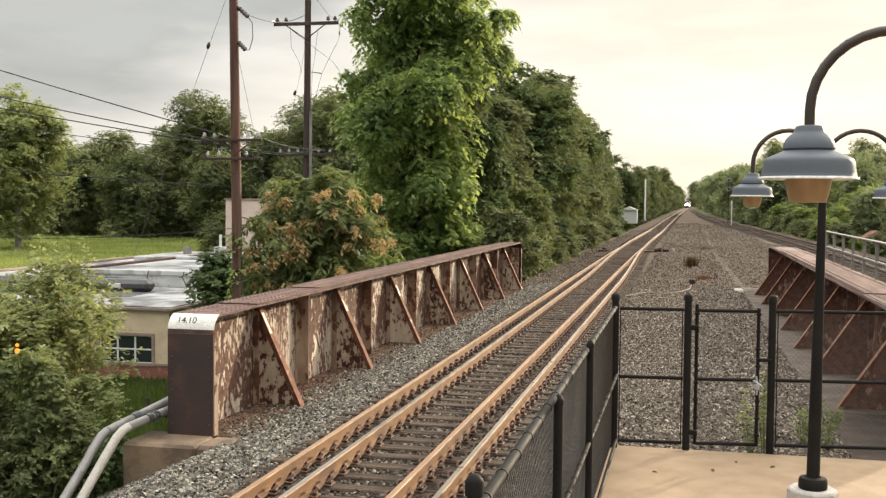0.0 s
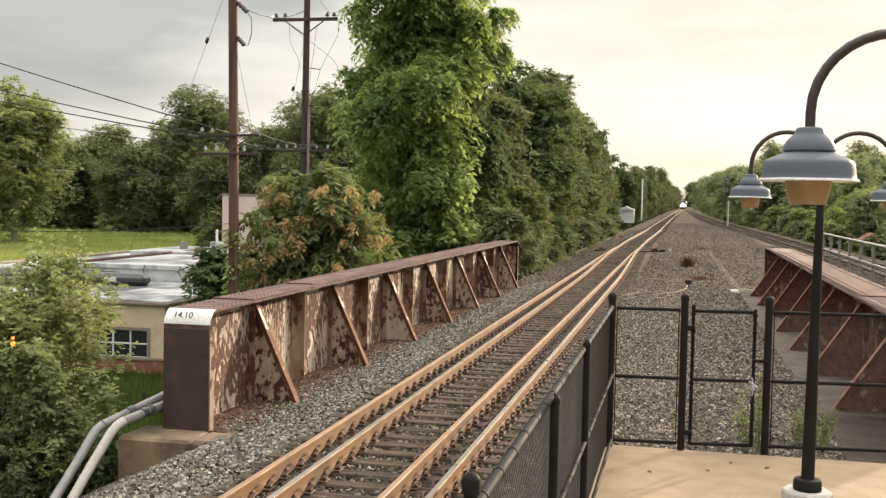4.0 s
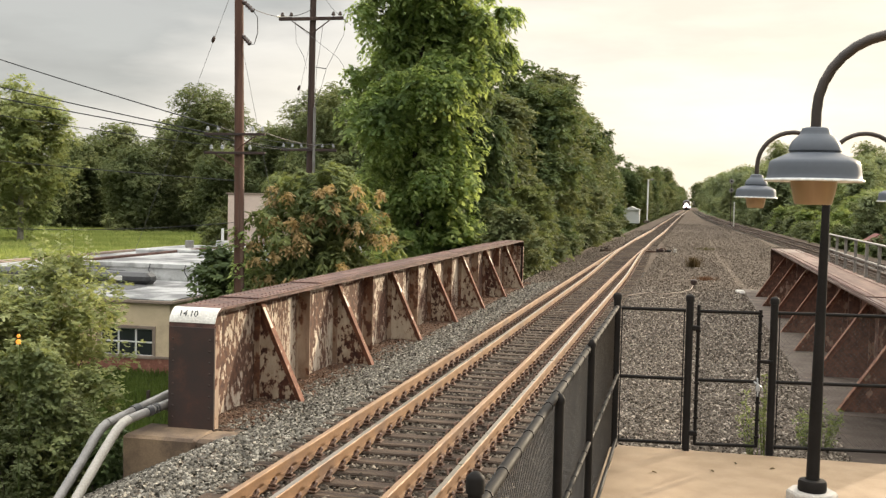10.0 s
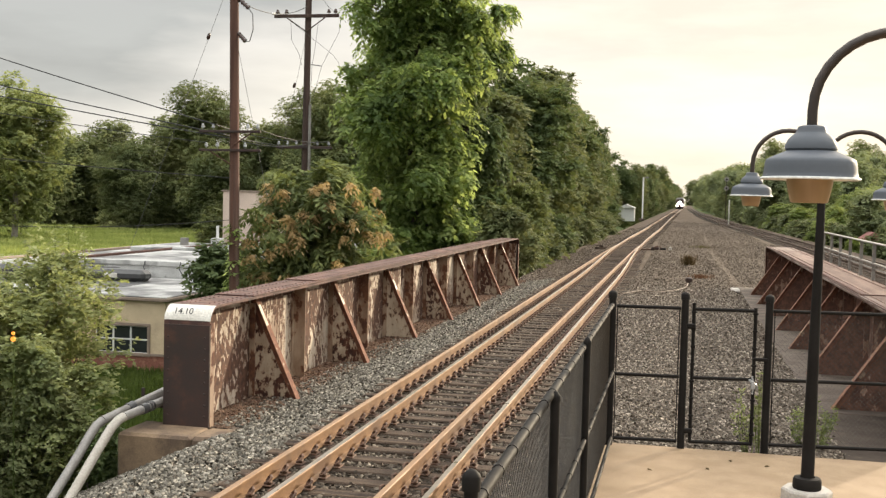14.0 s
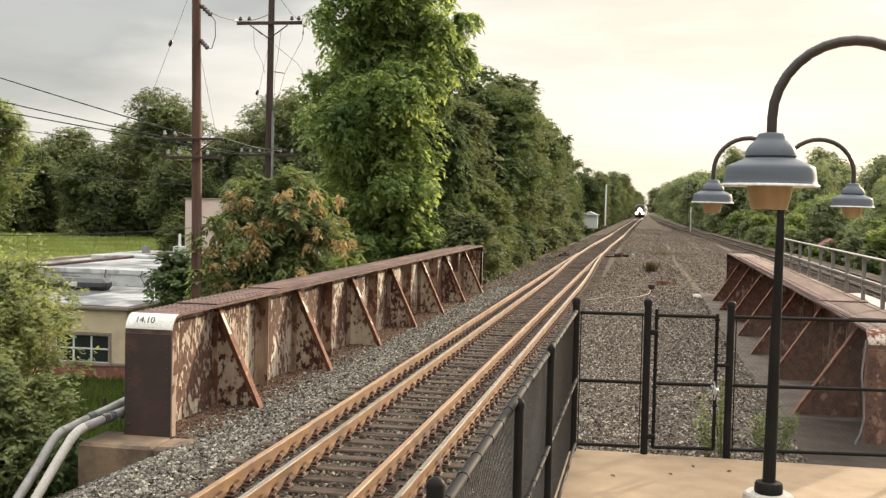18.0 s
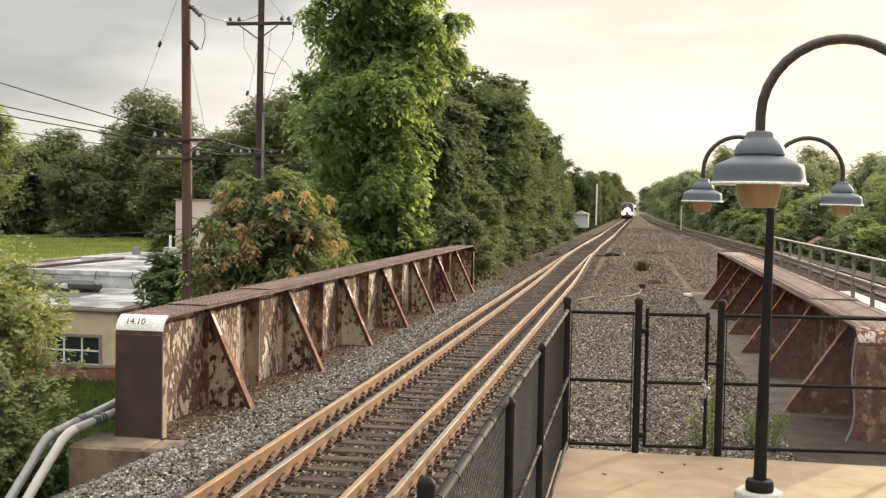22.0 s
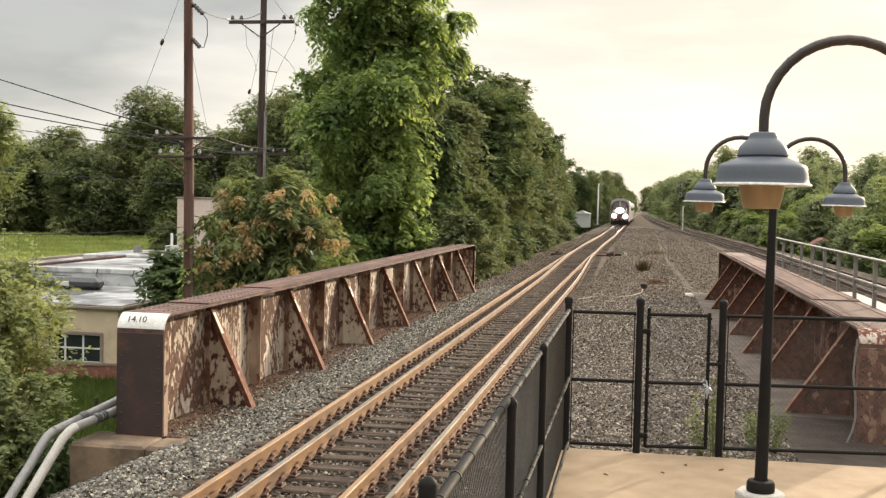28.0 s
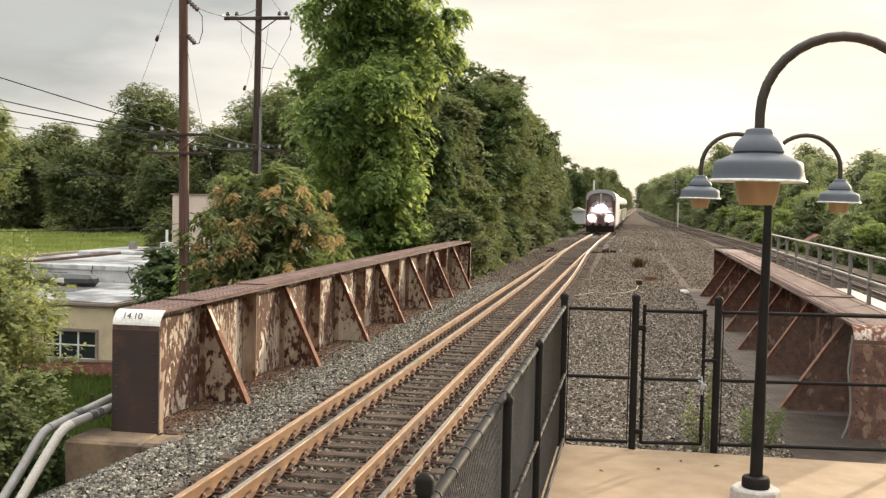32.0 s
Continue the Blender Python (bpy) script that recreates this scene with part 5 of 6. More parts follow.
    # row along the track
    row = [tree("lineside_tree", (-10.6, 58.0, -1.4), "dense lineside tree hung with vines", 9.4, 5.6, 60000, 0.145, M_LEAF_GREY, seed=21, group="lineside trees", count=44, low=0.0, taper=0.35),
           tree("lineside_tree", (-9.6, 66.0, -1.2), "dense dark lineside tree hung with vines", 11.0, 6.0, 60000, 0.155, M_LEAF_DARK, seed=22, group="lineside trees", count=44, low=0.0, taper=0.3),
           tree("lineside_tree", (-10.2, 76.0, -1.2), "dense green lineside tree hung with vines", 10.8, 6.4, 60000, 0.155, M_LEAF_MUTED, seed=23, group="lineside trees", count=46, low=0.0, taper=0.4)]
    tree("shrub", (-7.9, 47.5, -0.9), "dull green bush beside the track", 3.4, 2.4, 14000, 0.11, M_LEAF_GREY, seed=24, count=22, low=0.03, category="shrub", trunk=0.06)
    tree("shrub", (-8.3, 56.0, -0.9), "olive-green bush beside the track", 4.4, 3.2, 16000, 0.12, M_LEAF_OLIVE, seed=25, count=24, low=0.03, category="shrub", trunk=0.06)
    rr = random.Random(5)
    low_bush = tree("shrub", (-8.4, 62.0, -0.7), "low dark undergrowth at the foot of the lineside trees", 1.7, 2.6, 7000, 0.12, M_LEAF_GREY, seed=28, group="lineside undergrowth", count=14, low=0.0, trunk=0.03, category="shrub")
    yy = 50.0
    while yy < 190:
        set_tree(low_bush, -7.75 - rr.uniform(0, 0.9) - (3.0 if yy > 120 else 0.0), yy, -0.75, rr.uniform(0, 360), rr.uniform(0.7, 1.25))
        yy += rr.uniform(2.0, 3.6) * (1 + yy / 150)
    yy = 60.0
    while yy < 300:
        if not 76 < yy < 92:
            set_tree(low_bush, side_lane(yy) + 3.2 + rr.uniform(0, 1.2), yy, -0.75, rr.uniform(0, 360), rr.uniform(0.7, 1.3))
        yy += rr.uniform(2.6, 4.4) * (1 + yy / 150)
    y = 84.0
    k = 0
    while y < 900:
        x = lane(y) - 6.8 - rr.uniform(0, 1.6) - (0.4 if y < 110 else 4.0 if y < 192 else 0)
        set_tree(row[k % 3], x, y, -1.2, rr.uniform(0, 360), rr.uniform(0.85, 1.08) * (1.32 if y < 192 else 1.0 if y < 300 else 1.2))
        y += rr.uniform(7, 11) * (1 + y / 480)
        k += 1
    for k, (x, yb, q) in enumerate([(-15.0, 60, 0.85), (-15.5, 67, 0.9), (-15, 74, 0.9), (-15.5, 82, 0.9), (-15, 91, 0.9), (-15.5, 101, 0.9), (-15, 112, 0.9), (-15.5, 125, 0.95), (-15, 140, 0.95)]):
        set_tree(row[(k + 1) % 3], x, yb, -1.8, rr.uniform(0, 360), q)
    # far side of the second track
    low_row = [tree("lineside_tree", (17.5, 62.0, -2.0), "leafy tree beyond the second track, haze in its grey-green", 6.6, 6.2, 36000, 0.135, M_LEAF_HAZE, seed=26, group="trees beyond the second track", count=44, low=0.0, rag=0.2),
               tree("lineside_tree", (20.0, 84.0, -2.0), "leafy tree beyond the second track, haze in its bright green", 7.2, 7.0, 38000, 0.14, M_LEAF_HAZE_BRIGHT, seed=27, group="trees beyond the second track", count=44, low=0.0, rag=0.2)]
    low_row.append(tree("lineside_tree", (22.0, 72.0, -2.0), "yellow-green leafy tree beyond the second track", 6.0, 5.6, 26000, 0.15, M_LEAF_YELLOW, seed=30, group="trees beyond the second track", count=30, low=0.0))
    far_row = [tree("lineside_tree", (13.5, 172.0, -1.8), "grey-green tree far beyond the second track, paled by haze in its colour", 10.6, 9.6, 46000, 0.2, M_LEAF_HAZE, seed=36, group="trees beyond the second track", count=56, low=0.0, rag=0.15),
               tree("lineside_tree", (26.5, 176.0, -1.8), "rounded tree far beyond the second track, haze in its green", 11.2, 11.0, 46000, 0.2, M_LEAF_HAZE, seed=37, group="trees beyond the second track", count=56, low=0.0, rag=0.15)]
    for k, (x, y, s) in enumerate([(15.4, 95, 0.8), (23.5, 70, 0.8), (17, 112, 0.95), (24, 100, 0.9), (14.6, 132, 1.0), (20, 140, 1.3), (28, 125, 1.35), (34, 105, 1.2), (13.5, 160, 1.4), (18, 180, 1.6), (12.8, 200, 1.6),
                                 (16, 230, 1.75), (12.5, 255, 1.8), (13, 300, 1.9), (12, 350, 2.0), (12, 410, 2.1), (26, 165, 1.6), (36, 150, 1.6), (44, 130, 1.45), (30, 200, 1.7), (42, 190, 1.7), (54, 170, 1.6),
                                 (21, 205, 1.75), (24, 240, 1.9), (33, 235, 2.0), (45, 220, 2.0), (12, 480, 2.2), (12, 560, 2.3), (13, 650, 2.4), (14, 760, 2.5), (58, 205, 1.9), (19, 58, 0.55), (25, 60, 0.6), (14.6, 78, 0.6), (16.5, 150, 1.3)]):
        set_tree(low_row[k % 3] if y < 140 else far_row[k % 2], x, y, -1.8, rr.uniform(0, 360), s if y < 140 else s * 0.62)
    pale = tree("shrub", (13.6, 66.0, -1.6), "pale yellow-green bush beside the second track", 3.4, 3.6, 9000, 0.14, M_LEAF_YELLOW, seed=29, group="bushes beside the second track", count=20, low=0.0, category="shrub", trunk=0.05)
    for x, y, q in ((15.0, 78, 1.1), (11.9, 98, 0.9), (13.5, 104, 1.15), (18.5, 74, 1.2), (12.2, 120, 1.1), (22, 82, 1.3), (11.4, 138, 1.2)):
        set_tree(pale, x, y, -1.6, rr.uniform(0, 360), q)
    set_tree(pale, 12.7, 87.0, -1.6, 40, 0.55)
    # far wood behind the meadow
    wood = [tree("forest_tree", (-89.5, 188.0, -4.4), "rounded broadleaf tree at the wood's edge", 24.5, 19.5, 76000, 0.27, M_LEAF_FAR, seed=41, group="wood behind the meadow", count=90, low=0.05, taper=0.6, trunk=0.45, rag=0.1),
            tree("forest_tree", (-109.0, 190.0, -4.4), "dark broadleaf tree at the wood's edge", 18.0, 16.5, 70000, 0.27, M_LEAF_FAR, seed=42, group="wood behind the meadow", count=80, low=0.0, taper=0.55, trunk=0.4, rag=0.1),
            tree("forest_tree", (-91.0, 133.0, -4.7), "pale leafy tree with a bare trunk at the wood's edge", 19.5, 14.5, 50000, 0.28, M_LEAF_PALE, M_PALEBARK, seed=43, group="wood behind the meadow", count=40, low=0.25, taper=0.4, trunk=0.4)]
    for k, (x, y, s) in enumerate([(-101, 204, 0.85), (-128, 204, 0.9), (-145, 195, 1.0), (-160, 190, 1.0), (-80, 194, 1.0), (-74, 190, 1.0), (-66, 188, 1.0), (-58, 186, 0.95), (-50, 186, 0.95), (-42, 184, 0.9), (-34, 180, 0.9),
                                 (-112, 182, 0.8), (-98, 178, 0.75), (-124, 180, 0.8), (-80, 176, 0.75), (-64, 172, 0.75), (-138, 178, 0.75), (-46, 168, 0.7), (-30, 160, 0.8)]):
        set_tree(wood[1] if k >= 11 or k % 3 else wood[0], x, y, -4.4, rr.uniform(0, 360), s)
    for k, (x, y, q) in enumerate([(40, 260, 0.72), (58, 255, 0.75), (76, 250, 0.75), (95, 240, 0.75), (112, 228, 0.75), (128, 215, 0.7), (24, 300, 0.8), (20, 380, 0.85), (-24, 960, 1.0), (-8, 1000, 0.95), (8, 1000, 0.9), (24, 980, 1.0), (40, 960, 1.0), (-44, 900, 1.0)]):
        set_tree(wood[k % 2], x, y, -2.0, rr.uniform(0, 360), q)


# ---- wires, poles ----
def build_poles():
    p = thing("utility_pole", (-14.8, 34.0, -5.27), "reddish wooden utility pole with two low crossarms", "utility pole", "utility poles")
    Shape().tube([(-14.78, 34, -5.4), (-14.9, 34, 4.0), (-15.03, 34, 11.8)], [0.19, 0.165, 0.14], 14).make("shaft", M_POLEWOOD, p, smooth=True)
    for z, y0 in ((4.98, 33.82), (4.35, 33.82)):
        Shape().box(-16.1, -13.9, y0 - 0.045, y0 + 0.045, z - 0.042, z + 0.042, 0.01).make("crossarm", M_ENDPLATE, p, "weathered dark crossarm")
        Shape().tube([(-15.0 + (0.75 if z > 4.6 else -0.7), y0, z - 0.05), (-14.93, y0 + 0.02, z - 0.5)], 0.022, 6).make("arm_brace", M_POLEWOOD, p)
        for x in (-15.98, -15.6, -14.35, -14.0) if z > 4.6 else (-15.85, -15.45, -14.45):
            Shape().lathe([(0.01, 0.06), (0.012, 0.12), (0.06, 0.12), (0.065, 0.16), (0.045, 0.19), (0.05, 0.23), (0.02, 0.26), (0.001, 0.265)], (x, y0, z), 10).make("insulator", M_GLASSINS, p)
    for z0, z1, q in ((9.5, 9.1, 0.45), (8.35, 8.0, 0.35)):
        s = Shape().tube([(-14.9, 34, z0), (-14.9 + q, 33.95, z1)], [0.05, 0.06], 8)
        for k in range(4):
            u = 0.25 + k * 0.2
            s.tube([(-14.9 + q * u, 34, z0 + (z1 - z0) * u), (-14.9 + q * (u + 0.06), 34, z0 + (z1 - z0) * (u + 0.06))], 0.085, 10)
        s.make("insulator", M_INSUL, p, "brown glazed strain insulator", smooth=True)
    Shape().tube([(-14.45, 33.95, 9.1), (-14.3, 33.95, 8.9), (-14.28, 33.95, 8.4), (-14.4, 33.95, 8.0), (-14.55, 33.95, 8.0)], 0.016, 6).make("jumper_wire", M_THINWIRE, p)
    r = np.random.default_rng(71)
    v, f = leaves([((-14.85, 34.0, z), (0.22, 0.22, 0.3), 1) for z in np.arange(-1.0, 2.0, 0.35)], 900, 0.085, r, 0.3)
    arrays("creeper", v, f, M_LEAF_VINE, p, "thin green creeper on the pole")
    q = thing("utility_pole", (-16.0, 44.0, -5.27), "tall wooden utility pole with a braced crossarm", "utility pole", "utility poles")
    Shape().tube([(-16.06, 44, -5.4), (-15.98, 44, 12.4)], [0.175, 0.13], 14).make("shaft", M_POLEDARK, q, smooth=True)
    Shape().box(-17.45, -14.55, 43.75, 43.85, 10.44, 10.58, 0.01).make("crossarm", M_POLEDARK, q)
    for s in (-1, 1):
        Shape().tube([(-16.0 + s * 0.85, 43.74, 10.42), (-16.0, 43.8, 9.85)], 0.025, 6).make("arm_brace", M_POLEDARK, q)
    Shape().box(-17.25, -14.75, 43.76, 43.85, 4.86, 4.98, 0.01).make("crossarm", M_ENDPLATE, q, "weathered dark lower crossarm")
    for x in (-17.15, -16.75, -16.35, -15.4, -14.9):
        Shape().lathe([(0.01, 0.06), (0.012, 0.12), (0.06, 0.12), (0.065, 0.16), (0.045, 0.19), (0.05, 0.23), (0.02, 0.26), (0.001, 0.265)], (x, 43.8, 4.92), 10).make("insulator", M_GLASSINS, q)
    for x in (-17.3, -16.9, -15.0, -14.7):
        Shape().lathe([(0.01, 0.06), (0.012, 0.13), (0.08, 0.13), (0.09, 0.18), (0.06, 0.22), (0.065, 0.26), (0.02, 0.30), (0.001, 0.305)], (x, 43.8, 10.5), 10).make("insulator", M_INSUL, q)
    Shape().tube([(-15.76, 43.78, 2.0), (-15.76, 43.78, 6.75)], 0.06, 10).make("riser_conduit", M_PIPE, q, "pale grey cable riser", smooth=True)
    s = Shape().tube([(-15.72, 43.78, 6.7), (-15.62, 43.78, 7.1), (-15.27, 43.78, 8.38), (-14.9, 43.78, 9.1), (-14.52, 43.78, 9.8), (-14.45, 43.78, 10.4)], 0.009, 6)
    s.tube([(-15.76, 43.78, 6.7), (-15.70, 43.78, 8.45), (-15.6, 43.78, 9.0), (-15.45, 43.78, 10.3)], 0.009, 6)
    s.tube([(-16.16, 43.78, 8.4), (-16.3, 43.78, 8.9), (-16.65, 43.78, 9.5), (-16.7, 43.78, 10.4)], 0.009, 6)
    s.tube([(-15.75, 43.78, 8.45), (-15.27, 43.78, 8.38)], 0.02, 6)
    s.tube([(-16.7, 43.78, 10.3), (-15.5, 43.78, 9.4), (-14.77, 43.78, 8.85), (-14.5, 43.78, 8.5), (-14.38, 43.78, 7.65)], 0.009, 6)
    s.tube([(-15.7, 43.78, 12.2), (-15.5, 43.78, 11.5), (-15.03, 43.78, 10.9), (-14.2, 43.78, 10.2)], 0.009, 6)
    s.make("jumper_wire", M_THINWIRE, q)

    def cable(a, b, sag, rad, label, mat=M_CABLE):
        a, b = Vector(a), Vector(b)
        pts = [a.lerp(b, u) - Vector((0, 0, sag * 4 * u * (1 - u))) for u in np.linspace(0, 1, 17)]
        c = thing("overhead_cable", a, label, "cable", "overhead cables")
        Shape().tube(pts, rad, 6, caps=False).make("strand", mat, c)
    cable((-15.5, 33.8, 5.2), (-34.0, 33.8, 10.6), 0.14, 0.020, "thin black overhead cable")
    cable((-15.2, 33.8, 4.88), (-34.0, 33.8, 8.75), 0.12, 0.020, "thin black overhead cable")
    cable((-15.0, 33.8, 4.76), (-34.0, 33.8, 8.0), 0.12, 0.020, "thin black overhead cable")
    cable((-15.0, 33.9, 3.42), (-34.0, 33.8, 4.75), 0.1, 0.013, "thin grey overhead cable")
    cable((-15.0, 33.9, 2.0), (-34.0, 33.8, 2.3), 0.6, 0.011, "thin grey overhead cable")
    cable((-15.5, 33.8, 5.2), (-16.35, 43.8, 5.18), 0.12, 0.016, "thin black overhead cable")
    cable((-15.2, 33.8, 4.88), (-16.05, 43.8, 4.98), 0.12, 0.016, "thin black overhead cable")
    cable((-15.0, 33.8, 4.76), (-15.4, 43.8, 5.18), 0.25, 0.016, "thin black overhead cable")
    cable((-14.2, 33.9, 5.15), (-14.9, 43.8, 5.18), 0.2, 0.016, "thin black overhead cable")
    cable((-15.85, 33.8, 4.6), (-34.0, 33.8, 7.2), 0.2, 0.012, "thin black overhead cable")
    cable((-14.5, 33.95, 9.2), (-16.0, 43.8, 10.9), 0.3, 0.014, "thin black overhead cable")
    cable((-15.05, 34.0, 10.3), (-18.5, 33.6, 1.0), 0.0, 0.007, "thin steel guy wire with an insulator", M_THINWIRE)
    cable((-14.85, 34.0, 7.9), (-13.7, 34.0, 2.8), 0.0, 0.007, "thin steel guy wire", M_THINWIRE)
    cable((-16.05, 43.8, 9.4), (-17.2, 43.6, 3.5), 0.0, 0.007, "thin steel guy wire with an insulator", M_THINWIRE)
    k = thing("line_insulator", (-15.12, 38.0, 9.62), "small white insulator on the overhead cable", "insulator")
    Shape().tube([(-15.0, 37.4, 9.50), (-15.04, 37.6, 9.55), (-15.10, 37.9, 9.61), (-15.15, 38.15, 9.66)], [0.015, 0.045, 0.055, 0.02], 10).make("body", M_GLASSINS, k, smooth=True)
    for x, y, z in ((-15.86, 33.9, 8.17), (-16.47, 43.73, 7.56)):
        k = thing("guy_insulator", (x, y, z), "small dark egg insulator on a guy wire", "insulator")
        Shape().tube([(x + 0.03, y, z + 0.11), (x + 0.02, y, z + 0.05), (x - 0.02, y, z - 0.05), (x - 0.03, y, z - 0.11)], [0.03, 0.06, 0.06, 0.03], 10).make("body", M_INSUL, k, smooth=True)


# ---- buildings ----
def build_buildings():
    b = thing("flat_roofed_building", (-31.0, 52.0, -5.27), "cream stucco building with a brick base and silver flat roof", "building")
    g, zb, zt = -5.4, -4.52, -2.06
    X0, X1, Y0, Y1 = -43.0, -22.5, 44.0, 53.4
    wx0, wx1, wz0, wz1 = -25.95, -23.35, -4.45, -3.22
    s = Shape().box(X0, wx0, Y0, Y0 + 0.25, zb, zt).box(wx1, X1, Y0, Y0 + 0.25, zb, zt).box(wx0, wx1, Y0, Y0 + 0.25, wz1, zt).box(wx0, wx1, Y0, Y0 + 0.25, zb, wz0)
    s.box(X1 - 0.25, X1, Y0 + 0.25, Y1, zb, zt).box(X0, X0 + 0.25, Y0 + 0.25, Y1, zb, zt)
    s.make("wall", M_STUCCO, b)
    Shape().box(X0 - 0.03, X1 + 0.03, Y0 - 0.03, Y1, g, zb, 0.02).make("brick_base", M_BRICK, b, "red brick base course")
    Shape().box(X0 - 0.15, X1 + 0.18, Y0 - 0.2, Y1, zt, zt + 0.16, 0.03).make("fascia", M_TRIM, b)
    Shape().box(X0 - 0.12, X1 + 0.12, Y0 - 0.16, Y1, zt + 0.16, zt + 0.22, 0.02).make("roof", M_ROOF, b, "silver-coated flat roof")
    Shape().box(X0 - 0.05, X1 + 0.03, Y0 - 0.06, Y0 - 0.01, zb - 0.02, zb + 0.1, 0.01).make("belt_course", M_TRIM, b)
    w = Shape().box(wx0 - 0.14, wx1 + 0.14, Y0 - 0.05, Y0 + 0.06, wz1, wz1 + 0.14, 0.01).box(wx0 - 0.14, wx1 + 0.14, Y0 - 0.08, Y0 + 0.06, wz0 - 0.12, wz0, 0.01)
    w.box(wx0 - 0.14, wx0, Y0 - 0.05, Y0 + 0.06, wz0, wz1, 0.01).box(wx1, wx1 + 0.14, Y0 - 0.05, Y0 + 0.06, wz0, wz1, 0.01)
    win = w.make("window", M_TRIM, b, "window with white glazing bars in a taupe surround")
    n = 3
    for k in range(n + 1):
        x = wx0 + (wx1 - wx0) * k / n
        Shape().box(x - 0.04, x + 0.04, Y0 + 0.06, Y0 + 0.13, wz0, wz1, 0.008).make("glazing_bar", M_LAMPWHITE, win, "white glazing bar")
    for z in (wz0, (wz0 + wz1) / 2, wz1):
        Shape().box(wx0, wx1, Y0 + 0.065, Y0 + 0.125, z - 0.035, z + 0.035, 0.008).make("glazing_bar", M_LAMPWHITE, win, "white glazing bar")
    for k in range(n):
        for j in range(2):
            a, c = wx0 + (wx1 - wx0) * k / n, wx0 + (wx1 - wx0) * (k + 1) / n
            d, e = (wz0 + (wz1 - wz0) * j / 2, wz0 + (wz1 - wz0) * (j + 1) / 2)
            Shape().box(a, c, Y0 + 0.095, Y0 + 0.10, d, e).make("pane", M_GLASS, win)
    # higher block behind, with a coated parapet
    c = thing("flat_roofed_building", (-34.0, 66.0, -5.27), "silver-coated parapet block with patched flat roof", "building")
    Shape().box(-33.5, -19.5, 53.5, 83.8, -5.4, -1.2).make("wall", M_PARAPET, c, "silver-coated parapet wall")
    Shape().box(-43.0, -33.5, 53.5, 83.8, -5.4, -1.95).make("wing_wall", M_STUCCO, c, "cream wall of the lower wing")
    Shape().box(-43.15, -33.5, 53.5, 83.9, -1.95, -1.84, 0.02).make("wing_roof", M_ROOF, c, "silver-coated lower flat roof")
    Shape().box(-43.25, -42.95, 53.5, 83.9, -1.84, -1.66, 0.03).make("coping", M_TRIM, c, "taupe edge coping")
    Shape().box(-33.62, -33.35, 53.8, 83.8, -1.2, -0.93, 0.03).make("coping", M_FLANGE, c, "rust-brown edge coping")
    Shape().box(-33.6, -19.4, 53.4, 53.8, -1.2, -0.93, 0.03).make("parapet", M_PARAPET, c)
    Shape().box(-19.8, -19.4, 53.8, 83.8, -1.2, -0.93, 0.03).make("parapet", M_PARAPET, c)
    Shape().box(-33.35, -19.8, 53.8, 83.8, -1.2, -1.08).make("roof", M_ROOF, c, "silver-coated flat roof")
    Shape().box(-42.0, -27.0, 50.4, 51.4, -1.84, -1.24, 0.2).make("roof_duct", M_ROOFDARK, c, "black covered duct along the parapet")
    Shape().box(-29.2, -28.5, 50.33, 50.41, -1.66, -1.42, 0.02).make("duct_label", M_WHITE, c)
    Shape().box(-42.0, -26.6, 47.6, 50.3, -1.84, -1.825).make("roof_membrane", M_ROOFDARK, c, "dark wet roofing patch")
    for x in (-33.4, -31.6, -28.5, -26.4):
        Shape().tube([(x, 53.36, -0.95), (x - 0.1, 53.36, -1.3), (x + 0.2, 53.36, -1.8)], 0.028, 5).make("seam", M_ROOFDARK, c)
    Shape().tube([(-33.3, 53.36, -1.35), (-30.0, 53.36, -1.38)], 0.022, 5).make("roof_cable", M_ROOFDARK, c)
    Shape().box(-33.3, -24.0, 66.0, 66.6, -1.08, -0.86, 0.05).make("curb", M_PARAPET, c)
    Shape().box(-41.0, -34.2, 74.4, 83.0, -1.85, -1.43, 0.05).make("roof_house", M_ROOF, c)
    Shape().box(-35.9, -35.1, 77.6, 78.4, -1.85, -0.75, 0.05).make("vent_box", M_PARAPET, c, "white roof vent box")
    Shape().tube([(-35.5, 78.0, -0.8), (-35.5, 78.0, 0.2)], 0.11, 10).make("vent", M_LAMPWHITE, c, "white vent pipe")
    Shape().tube([(-38.6, 78.6, -1.5), (-38.6, 78.6, -0.85)], 0.34, 12).make("roof_fan", M_PIPE, c, "grey roof fan")
    d = thing("tall_block", (-29.0, 84.0, -5.27), "plain pale pink stucco block above the flat roofs", "building")
    Shape().box(-37.8, -22.0, 84.0, 96.0, -5.3, 2.9, 0.05).make("wall", M_PINKWALL, d)
    Shape().box(-37.9, -21.9, 83.9, 96.1, 2.9, 3.02, 0.02).make("coping", M_TRIM, d)
    # small pale hut far along the line
    h = thing("equipment_hut", (-9.3, 187.0, -0.4), "small white equipment hut beside the track", "hut")
    Shape().box(-10.9, -8.2, 185.5, 188.5, -0.6, 1.7, 0.05).make("wall", M_LAMPWHITE, h)
    Shape().prism([(-11.1, 1.7), (-8.0, 1.7), (-9.55, 2.3)], 185.2, 188.8).make("roof", M_LAMPWHITE, h)
    m = thing("signal_mast", (-7.0, 189.0, -0.4), "slender grey mast beside the track", "mast")
    Shape().tube([(-7.0, 189.0, -0.5), (-7.0, 189.0, 7.0)], 0.13, 8).make("shaft", M_LAMPWHITE, m)
    Shape().tube([(-7.0, 189.0, 6.9), (-6.4, 189.0, 7.1)], 0.05, 6).box(-6.6, -6.1, 188.9, 189.1, 6.85, 7.15, 0.04).make("head", M_PIPE, m)
